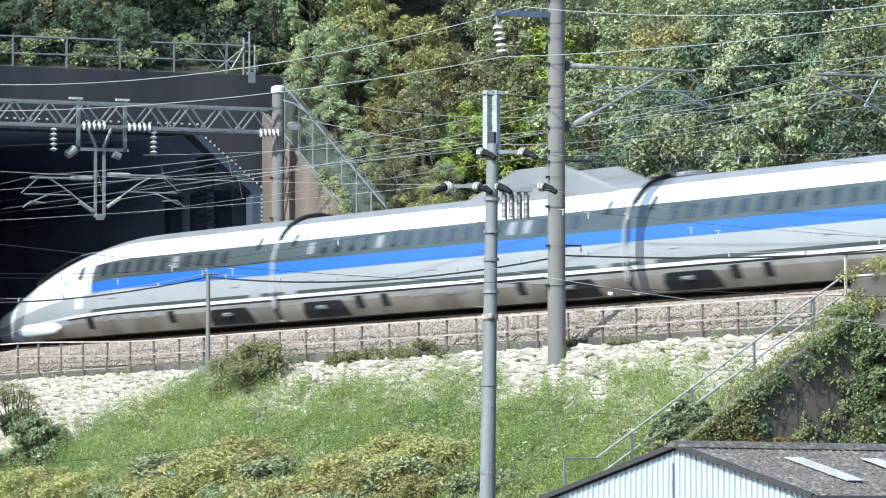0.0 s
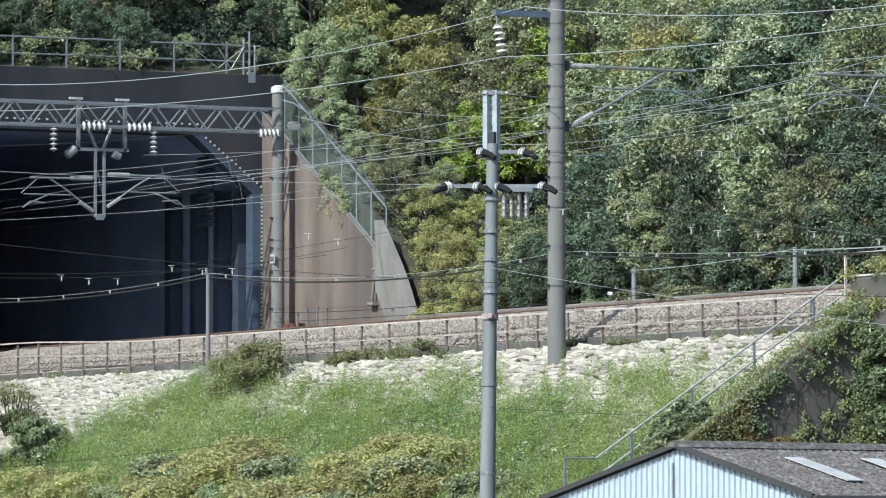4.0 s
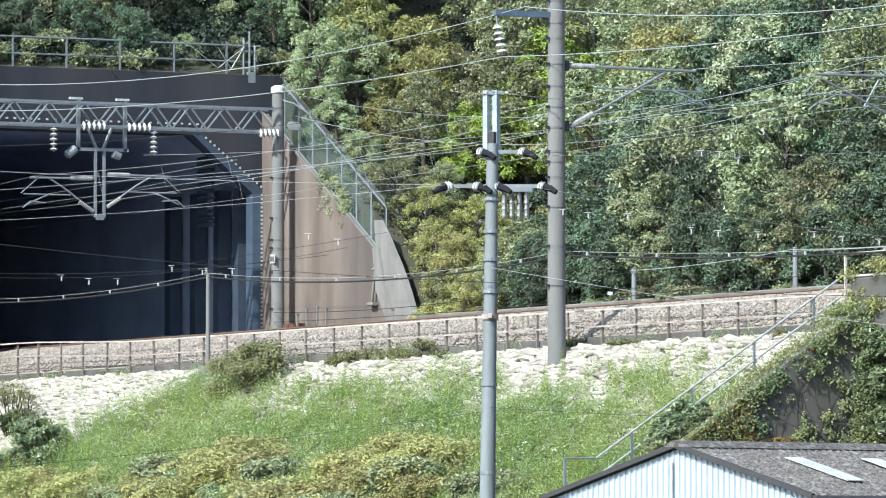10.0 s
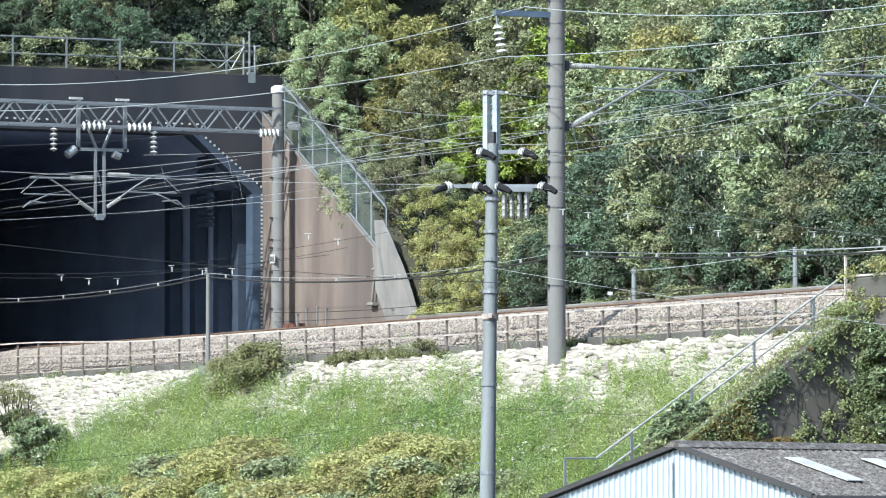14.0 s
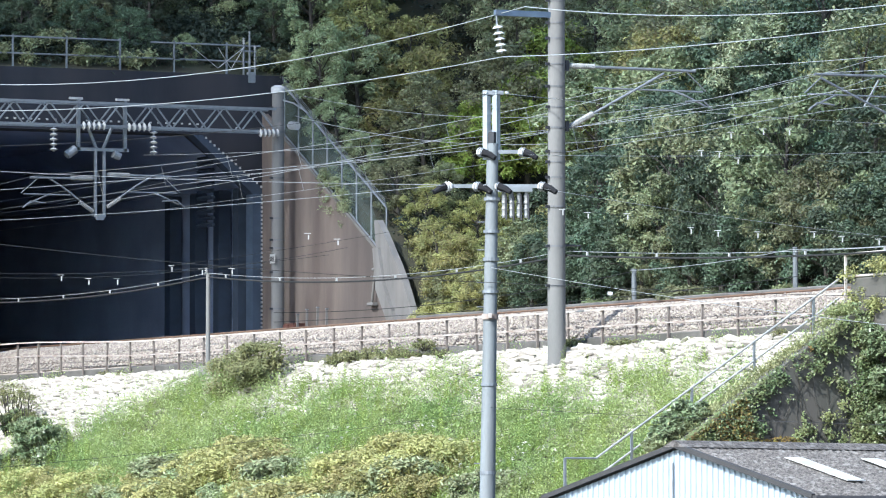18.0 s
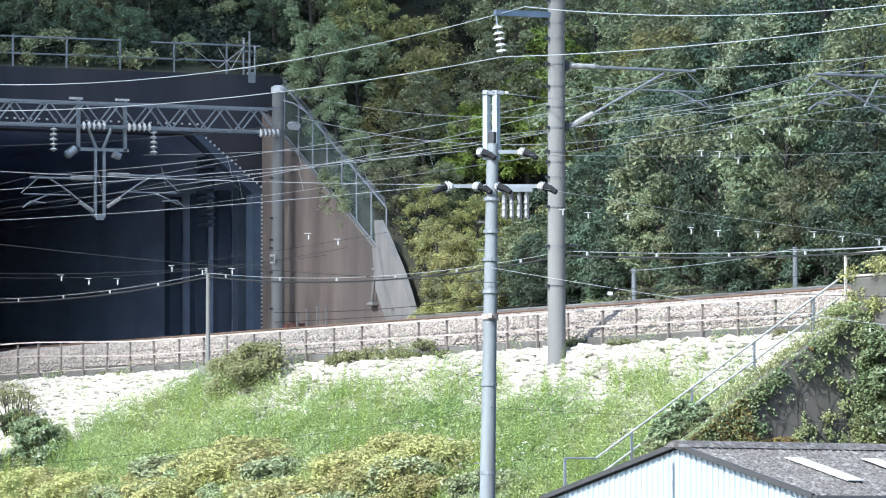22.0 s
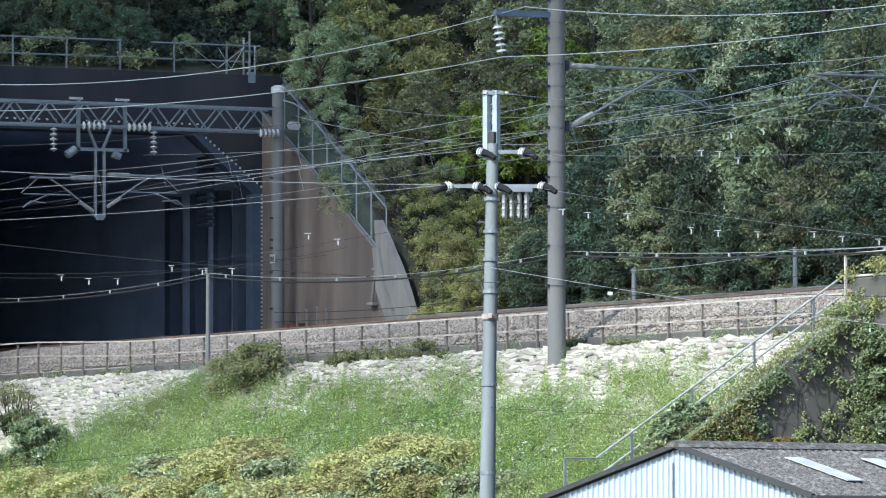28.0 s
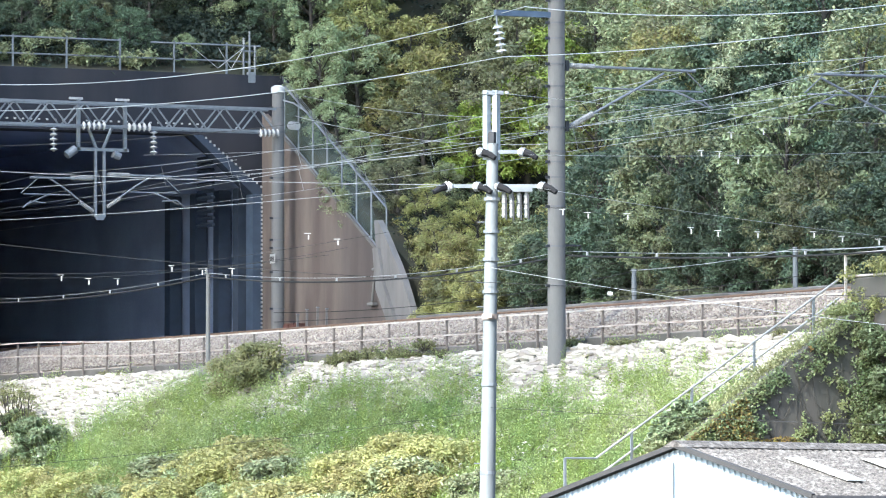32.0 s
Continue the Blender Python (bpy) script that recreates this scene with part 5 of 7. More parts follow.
def build_tree(name, seed, h, spread, leaves, size, mt, label, category="tree", base=0.32):
    """Tapered trunk with limbs, and a crown of leaf clumps at their ends."""
    rng = np.random.default_rng(seed)
    g = empty(name)
    b = B()
    bend = rng.uniform(-0.3, 0.3, 2)
    trunk = [(bend[0] * q * q, bend[1] * q * q, h * 0.85 * q) for q in np.linspace(0, 1, 6)]
    b.tube(trunk, 0.035 * h * 0.5 + 0.05, 8, r1=0.03)
    cs, rs = [], []
    n = 40
    for i in range(n):
        q = base + (1 - base) * (i + rng.random()) / n
        ang = i * 2.4 + rng.uniform(-0.4, 0.4)
        env = math.sin(math.pi * min(0.98, 0.16 + 0.8 * (q - base) / (1 - base))) ** 0.7
        r = spread * env * rng.uniform(0.45, 1.0)
        z0 = h * q * 0.8
        tip = (math.cos(ang) * r + bend[0] * q * q, math.sin(ang) * r + bend[1] * q * q, h * q * 0.95 + rng.uniform(-.2, .2))
        st = (bend[0] * q * q, bend[1] * q * q, z0 * 0.9)
        if i % 2 == 0:
            midp = tuple((a + c) / 2 + w for a, c, w in zip(st, tip, (0, 0, 0.12 * r)))
            b.tube([st, midp, tip], 0.03, 5, r1=0.008)
        cs.append(tip)
        rs.append(spread * rng.uniform(0.15, 0.29))
    part("trunk", b, BARK, g, smooth=True)
    v, f = leaf_cloud(rng, cs, rs, leaves, size)
    part("crown", mesh_np("crown", v, f, mt), None, g)
    tagged(g, label, category, "trees on the hillside")
    return g


VARIANTS = [
    build_tree("tree", 11, 5.6, 2.3, 12000, 0.135, LEAF, "broadleaf tree with light green crown on the hillside"),
    build_tree("tree", 12, 6.4, 2.6, 12500, 0.14, LEAF_D, "dark evergreen broadleaf tree on the hillside"),
    build_tree("tree", 13, 4.6, 2.1, 11000, 0.125, LEAF_Y, "yellow-green tree with thinning crown on the hillside"),
    build_tree("tree", 14, 5.2, 2.5, 10500, 0.15, LEAF_D, "glossy dark green tree with dense crown"),
    build_tree("tree", 15, 6.0, 2.2, 11500, 0.135, LEAF, "tall green broadleaf tree with uneven crown"),
    build_tree("tree", 16, 3.6, 1.9, 11000, 0.105, LEAF, "low bushy green tree at the foot of the hill", base=0.12),
    build_tree("tree", 17, 3.2, 1.8, 11000, 0.09, LEAF_Y, "low yellowing shrub tree on the slope", base=0.1),
    build_tree("tree", 19, 4.4, 1.9, 10000, 0.12, LEAF_V, "fresh yellow-green tree among darker trees"),
    build_tree("tree", 20, 6.4, 2.2, 14000, 0.13, LEAF_P, "tall pale green tree with bright leaf tips"),
    build_tree("tree", 22, 5.0, 2.3, 12000, 0.14, LEAF_D, "dense dark evergreen at the foot of the hill", base=0.1),
]


def plant_hillside():
    """Single trees on the stretch of hill that faces the valley, and joined woods elsewhere."""
    rng = random.Random(21)
    used = set()
    spots, far = [], []
    gx = -62.0
    row = 0
    while gx < 62:
        gy = 10.6 + (row % 2) * 1.4
        while gy < 33:
            x, y = gx + rng.uniform(-0.9, 0.9), gy + rng.uniform(-0.9, 0.9)
            a = 0.4446 * x + 0.8957 * y
            if -9.5 < a < 29 and not (y < 12.2 and PORTAL_X < x < 1.0):
                spots.append((x, y))
            gy += 3.2 if gy < 20 else 4.4
        gx += 3.3
        row += 1
    spots = [p for p in spots if p[1] < 30 or rng.random() < 0.6]
    for gx, sp in ((-13.9, 2.1), (-15.8, 2.4), (-18.6, 2.7), (-22.5, 3.2)):
        gy = -6.5
        while gy < 15.5:
            spots.append((gx + rng.uniform(-.5, .5), gy + rng.uniform(-.5, .5)))
            gy += sp
    for gx in (-11.0, -8.9, -6.8, -4.6, -2.4, -0.2):
        for gy in (10.3, 12.3):
            spots.append((gx + rng.uniform(-.5, .5), gy + rng.uniform(-.4, .4)))
    for i in range(12):
        spots.append((0.2 + rng.uniform(0, 5.5), 9.4 + rng.uniform(0, 1.6)))
    for i in range(26):
        spots.append((3.0 + 1.75 * i + rng.uniform(-.4, .4), 9.7 + rng.uniform(-.3, .5)))
    for x, y in spots:
        a = 0.4446 * x + 0.8957 * y
        z = ground_z(x, y)
        over = x < PORTAL_X and y < 16.5
        low = y < 14.2 and not over
        if over:
            pick = rng.choice((3, 1, 1)) if x < -16.5 else rng.choice((5, 5, 3))
        elif low:
            pick = rng.choice((3, 1, 1, 4, 0)) if x > 6 else rng.choice((6, 5, 6)) if x > -3 else rng.choice((5, 0, 5, 6, 4))
        elif a > 15 and y < 18.5:
            pick = rng.choice((1, 3, 0, 4, 2, 4))
        else:
            pick = rng.choice((0, 2, 4, 0, 2, 1, 4))
        s = rng.uniform(0.8, 1.2) * (0.42 if over and x > -14.8 else 0.8 if over and x > -16.6 else 1.0) * (0.66 if low and (x < 2.5 or y < 10.4) else 1.0)
        m = pose(x, y, z - 0.3, rng.uniform(-5, 5), rng.uniform(-5, 5), rng.uniform(0, 360))
        src = VARIANTS[pick]
        if pick not in used:
            used.add(pick)
            t = src
            t.matrix_basis = m
        else:
            t = copy_thing(src, m)
        t.scale = (s, s, s * rng.uniform(0.9, 1.1))
    for x, y, s in ((-13.6, 11.2, 0.8), (-14.8, 13.4, 1.0), (-12.4, 13.0, 0.8), (-17.0, 15.0, 1.1), (-10.0, 13.8, 0.8)):
        t = copy_thing(VARIANTS[2 if x > -13 else 0], pose(x, y, ground_z(x, y) - 0.3, 0, 0, 77 * x))
        t.scale = (s, s, s)
    # single trees that stand out by their leaf colour
    for k, x, y, s in ((7, -5.1, 16.0, 1.2), (7, -5.2, 14.9, 1.0), (7, -8.6, 18.7, 1.2), (7, -5.6, 14.0, 0.9), (8, 3.1, 20.3, 1.1), (8, 7.0, 18.6, 1.0), (9, 15.6, 12.5, 0.85), (9, 14.0, 14.2, 1.0), (9, 19.5, 13.6, 1.0), (8, 9.9, 17.6, 0.95),
                       (8, 0.9, 18.4, 0.85), (9, 13.4, 10.2, 0.75), (9, 19.1, 9.9, 0.7), (9, 23.0, 10.0, 0.8), (9, 27.6, 10.0, 0.75), (9, 28.3, 11.2, 0.9), (9, 21.8, 12.2, 1.0), (9, 25.0, 12.0, 0.95),
                       (9, 17.5, 11.0, 0.85), (9, 31.5, 10.4, 0.9), (9, 10.5, 10.6, 0.7), (2, -38.7, 26.5, 1.2), (2, -31.0, 24.2, 1.2), (6, -37.1, 24.8, 1.2)):
        m = pose(x, y, ground_z(x, y) - 0.3, 0, 0, 83 * x)
        if k in (7, 8, 9) and k not in used:
            used.add(k)
            t = VARIANTS[k]
            t.matrix_basis = m
        else:
            t = copy_thing(VARIANTS[k], m)
        t.scale = (s, s, s)
    # tall trees added over the tunnel; their unseen high crowns shade the wood beneath
    tall = build_tree("tree", 18, 13.0, 3.3, 9000, 0.24, LEAF_D, "added tall evergreen above the tunnel, its unseen high crown shading the wood", base=0.52)
    first = True
    for gx in (-16.6, -19.6, -22.8):
        for k in range(5):
            x, y = gx + rng.uniform(-.6, .6), -7.5 + 2.9 * k + rng.uniform(-.6, .6)
            m = pose(x, y, ground_z(x, y) - 0.4, 0, 0, rng.uniform(0, 360))
            if first:
                tall.matrix_basis = m
                first = False
            else:
                copy_thing(tall, m)
    # undergrowth in the shade-dark leaf, filling the gaps between crowns
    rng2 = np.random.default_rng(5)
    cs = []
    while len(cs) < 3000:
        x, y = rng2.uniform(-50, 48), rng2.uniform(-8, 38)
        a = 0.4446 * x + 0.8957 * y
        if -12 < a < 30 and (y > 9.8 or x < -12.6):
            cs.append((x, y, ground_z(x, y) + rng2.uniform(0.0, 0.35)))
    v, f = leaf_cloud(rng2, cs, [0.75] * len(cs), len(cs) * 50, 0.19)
    tagged(part("undergrowth", mesh_np("undergrowth", v, f, LEAF_SHADE), None), "undergrowth beneath the hillside trees, coloured dark for the shade in the gaps", "undergrowth", kind="stuff")
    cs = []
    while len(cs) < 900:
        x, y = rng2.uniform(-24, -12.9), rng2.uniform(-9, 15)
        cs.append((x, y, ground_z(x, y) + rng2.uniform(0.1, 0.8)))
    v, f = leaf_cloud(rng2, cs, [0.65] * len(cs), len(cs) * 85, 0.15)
    tagged(part("portal_undergrowth", mesh_np("portal_undergrowth", v, f, LEAF_SHADE), None), "dense undergrowth above the tunnel portal, coloured dark for the shade in the wood", "undergrowth", kind="stuff")
    cs = []
    for i in range(5200):
        x, y = rng2.uniform(-260, 330), rng2.uniform(11, 200)
        if x < -60 and rng2.random() < 0.4:
            y = rng2.uniform(-25, 60)
        a = 0.4446 * x + 0.8957 * y
        if -13 < a < 33 and -70 < x < 70 and y < 50:
            continue
        cs.append((x, y, ground_z(x, y) + rng2.uniform(0.8, 3.2)))
    v, f = leaf_cloud(rng2, cs, [2.4] * len(cs), len(cs) * 26, 1.1)
    tagged(part("far_woods", mesh_np("far_woods", v, f, LEAF), None), "green woods covering the rest of the hill", "woods", kind="stuff")


plant_hillside()


def scatter_weeds(name, spots, rng, mt, hgt, leaf, per, label, spread=0.17, wide=0.46):
    """Weed plants: upright stems' worth of narrow leaves at each spot, in one mesh."""
    n = len(spots)
    p = np.repeat(np.array(spots), per, 0)
    k = len(p)
    tall = np.array([0.75 + 0.7 * noise.noise((q[0] * 0.35, q[1] * 0.5, 6.0)) + 1.0 * noise.noise((q[0] * 1.1, q[1] * 1.3, 16.0)) for q in spots])
    hh = np.repeat(hgt * (0.5 + 0.9 * rng.random(n)) * np.clip(tall, 0.2, 1.8), per)
    u = rng.random(k)
    base = p + np.stack([rng.normal(size=k) * spread, rng.normal(size=k) * spread, hh * u * 0.75], 1)
    ang = rng.random(k) * math.tau
    tilt = 0.25 + 0.9 * rng.random(k)
    d = np.stack([np.cos(ang) * np.sin(tilt), np.sin(ang) * np.sin(tilt), np.cos(tilt)], 1)
    c = np.stack([-np.sin(ang), np.cos(ang), np.zeros(k)], 1)
    L = (leaf * (0.5 + rng.random(k)))[:, None]
    w = L * wide
    v = np.stack([base, base + d * L * 0.5 + c * w * 0.5, base + d * L - np.array([0, 0, 0.4]) * L * tilt[:, None], base + d * L * 0.5 - c * w * 0.5], 1).reshape(-1, 3)
    tagged(part(name, mesh_np(name, v, np.arange(k * 4).reshape(-1, 4), mt), None), label, "weeds", kind="stuff")


def scatter_stalks(name, spots, rng, mt, label):
    """Upright plants: a thin stalk with narrow leaves standing off it all the way up, in one mesh."""
    vs = []
    for x, y, z in spots:
        h = rng.uniform(0.45, 1.15)
        lean = rng.normal(size=2) * 0.1
        n = int(16 + h * 26)
        u = np.linspace(0.05, 1.0, n)
        c = np.stack([x + lean[0] * u * h, y + lean[1] * u * h, z + u * h], 1)
        ang = np.arange(n) * 2.4 + rng.random() * 6
        L = (0.15 - 0.10 * u) * rng.uniform(0.7, 1.2, n)
        out = np.stack([np.cos(ang), np.sin(ang), np.full(n, 0.75)], 1)
        side = np.stack([-np.sin(ang), np.cos(ang), np.zeros(n)], 1)
        vs.append(np.stack([c, c + out * L[:, None] * 0.5 + side * L[:, None] * 0.17, c + out * L[:, None] - np.array([0, 0, 0.3]) * L[:, None], c + out * L[:, None] * 0.5 - side * L[:, None] * 0.17], 1).reshape(-1, 3))
    v = np.concatenate(vs)
    tagged(part(name, mesh_np(name, v, np.arange(len(v)).reshape(-1, 4), mt), None), label, "weeds", kind="stuff")


def bank_cover(x, y):
    """How thickly weeds cover the bank at a place, 0 to 1."""
    d = -4.6 - y
    n = 0.5 + 0.5 * noise.noise((x * 0.22, y * 0.3, 2.0)) + 0.35 * noise.noise((x * 0.8, y * 0.9, 4.0)) + 0.3 * noise.noise((x * 2.3, y * 1.6, 14.0))
    edge = 1.35 + 3.4 * smooth01(12, 2, x) + 2.3 * n - 1.3 * math.exp(-((x - 15.5) / 3.0) ** 2) - 1.2 * math.exp(-((x - 12.8) / 1.3) ** 2)
    if 20 < x < 36:
        edge -= 0.3
    return smooth01(edge - 1.0, edge + 0.6, d) * (0.6 + 0.5 * n)


def plant_bank():
    rng = np.random.default_rng(8)
    green, dry, low = [], [], []
    for i in range(13500):
        x, y = rng.uniform(-10, 54.0), rng.uniform(-13.2, -4.3)
        if 53.2 < x < 54.6:
            continue
        c = bank_cover(x, y)
        if rng.random() > c * 0.95 + 0.03:
            continue
        z = ground_z(x, y)
        q = (x, y, z)
        t = noise.noise((x * 0.15, y * 0.25, 9.0)) - 0.35 * smooth01(36, 44, x)
        (dry if t > 0.22 + 0.3 * rng.random() else green).append(q)
    tall = []
    for i in range(5200):
        x, y = rng.uniform(-6, 53.0), rng.uniform(-12.5, -4.7)
        c = bank_cover(x, y)
        if (c > 0.12 or (x > 13 and c > 0.01)) and noise.noise((x * 0.5, y * 0.7, 21.0)) + 0.5 * noise.noise((x * 1.9, y * 1.9, 31.0)) > 0.04:
            tall.append((x, y, ground_z(x, y)))
    scatter_stalks("tall_weeds", tall, rng, GRASS_T, "tall upright green weeds with leafy stalks on the bank")
    scatter_weeds("bank_weeds", green, rng, GRASS, 0.9, 0.062, 80, "fresh green weeds covering the railway bank")
    scatter_weeds("dry_weeds", dry, rng, GRASS_Y, 0.7, 0.06, 78, "yellowing dry weeds on the railway bank")


plant_bank()


def build_rubble():
    """Pale rubble pitching on the upper bank."""
    g = empty("rubble_slope")
    rng = random.Random(4)
    shapes = []
    for k in range(6):
        b = B()
        n = rng.choice((5, 6))
        top, bot = [], []
        tx, ty = rng.uniform(-.5, .5), rng.uniform(-.5, .5)
        for j in range(n):
            a = math.tau * (j + rng.uniform(-.25, .25)) / n
            r = rng.uniform(0.75, 1.3)
            x, y = math.cos(a) * r, math.sin(a) * r * 0.75
            bot.append((x, y, -0.6))
            q = rng.uniform(0.72, 0.92)
            top.append((x * q, y * q, 0.35 + tx * x * q + ty * y * q + rng.uniform(-.12, .12)))
        b.rings([bot, top], True, True)
        shapes.append(b)
    meshes = [s.mesh("stone", STONE) for s in shapes]
    rest = B()
    count = 0
    tilt = math.degrees(math.atan(1 / 1.52))
    y = -4.35
    row = 0
    while y > -9.6:
        x = -15.5 + (row % 2) * 0.15
        while x < 53.4:
            w = rng.choice((rng.uniform(0.09, 0.16), rng.uniform(0.12, 0.27)))
            px, py = x + rng.uniform(-.06, .06), y + rng.uniform(-.06, .06)
            keep = bank_cover(px, py) < 0.75 or rng.random() < 0.12
            if keep:
                z = ground_z(px, py)
                m = pose(px, py, z + 0.02 + rng.uniform(-.02, .045), tilt + rng.uniform(-13, 13), rng.uniform(-14, 14), rng.uniform(5, 55))
                k = rng.randrange(6)
                sc = Matrix.Diagonal((w * 1.2, w * rng.uniform(0.5, 0.85), w * rng.uniform(0.3, 0.5), 1))
                near = py > -6.4 and 26 < px < 53 and count < 300 and rng.random() < 0.6
                if near:
                    ob = part("stone", meshes[k], None, g)
                    ob.matrix_basis = m @ sc
                    count += 1
                else:
                    n0 = len(rest.v)
                    mm = m @ sc
                    rest.v += [tuple(mm @ Vector(v)) for v in shapes[k].v]
                    rest.f += [tuple(n0 + q for q in f) for f in shapes[k].f]
                    rest.m += [0] * len(shapes[k].f)
            x += w * 1.42
        y -= 0.17
        row += 1
    tagged(part("stones", rest, STONE_I, g), kind="stuff")
    tagged(g, "pale rubble stones pitched on the upper bank", "stones", kind="structure")


build_rubble()


def build_ballast_stones():
    """Loose stones over the near shoulder of the track bed, in one mesh."""
    rng = np.random.default_rng(14)
    n = 42000
    x = rng.uniform(-11.5, 55.2, n)
    y = rng.uniform(-3.9, -1.2, n)
    z = np.interp(y, (-3.95, -3.2, -2.5, -1.9, 0), (-0.86, -0.40, -0.02, 0.12, 0.14)) + 0.015
    s = rng.uniform(0.025, 0.06, n)
    base = np.array([(1, 0, 0), (0, 1, 0), (-1, 0, 0), (0, -1, 0), (0.2, 0.1, 0.9), (0, 0, -0.9)], dtype=float)
    ang = rng.random(n) * math.tau
    v = base[None] * (s[:, None] * (0.6 + 0.7 * rng.random((n, 6))))[:, :, None]
    ca, sa = np.cos(ang)[:, None], np.sin(ang)[:, None]
    vx, vy = v[:, :, 0] * ca - v[:, :, 1] * sa, v[:, :, 0] * sa + v[:, :, 1] * ca
    tl = rng.normal(size=n)[:, None] * 0.6
    vz = v[:, :, 2] * np.cos(tl) - vy * np.sin(tl)
    vy = v[:, :, 2] * np.sin(tl) + vy * np.cos(tl)
    vv = np.stack([vx + x[:, None], vy + y[:, None], vz + z[:, None]], 2).reshape(-1, 3)
    tri = np.array([(0, 1, 4), (1, 2, 4), (2, 3, 4), (3, 0, 4), (1, 0, 5), (2, 1, 5), (3, 2, 5), (0, 3, 5)])
    f = (tri[None] + 6 * np.arange(n)[:, None, None]).reshape(-1, 3)
    tagged(part("ballast_stones", mesh_np("ballast_stones", vv, f, PEBBLE), None), "loose pale brown ballast stones along the track", "ballast", kind="stuff")


build_ballast_stones()


# ---- shrubs, climbers and plants on the bank ----
def build_shrub(name, seed, w, h, leaves, size, mt, label, category="shrub", hang=0.0, flat=0.45):
    rng = np.random.default_rng(seed)
    g = empty(name)
    b = B()
    cs, rs = [], []
    for i in range(16):
        ang, r = i * 2.4 + rng.uniform(-.4, .4), w * math.sqrt((i + 0.5) / 16) * 0.85
        top = h * (0.95 - 0.55 * (r / w) ** 2) * rng.uniform(0.7, 1.05)
        tip = (math.cos(ang) * r, math.sin(ang) * r, top)
        b.tube([(tip[0] * 0.15, tip[1] * 0.15, 0), (tip[0] * 0.6, tip[1] * 0.6, top * 0.6), tip], 0.025, 5, r1=0.008)
        cs += [tip, (tip[0] * 0.9, tip[1] * 0.9, top * 0.5)]
        rs += [w * rng.uniform(0.2, 0.34), w * rng.uniform(0.2, 0.3)]
    part("branch_frame", b, BARK, g)
    v, f = leaf_cloud(rng, cs, rs, leaves, size, flat, hang)
    v[:, 2] = np.maximum(v[:, 2], -0.5 * h)
    part("foliage", mesh_np("foliage", v, f, mt), None, g)
    tagged(g, label, category)
    return g


def wall_top(y):
    return -0.86 + (y + 5.6) * 0.667 if y < -5.6 else -0.6


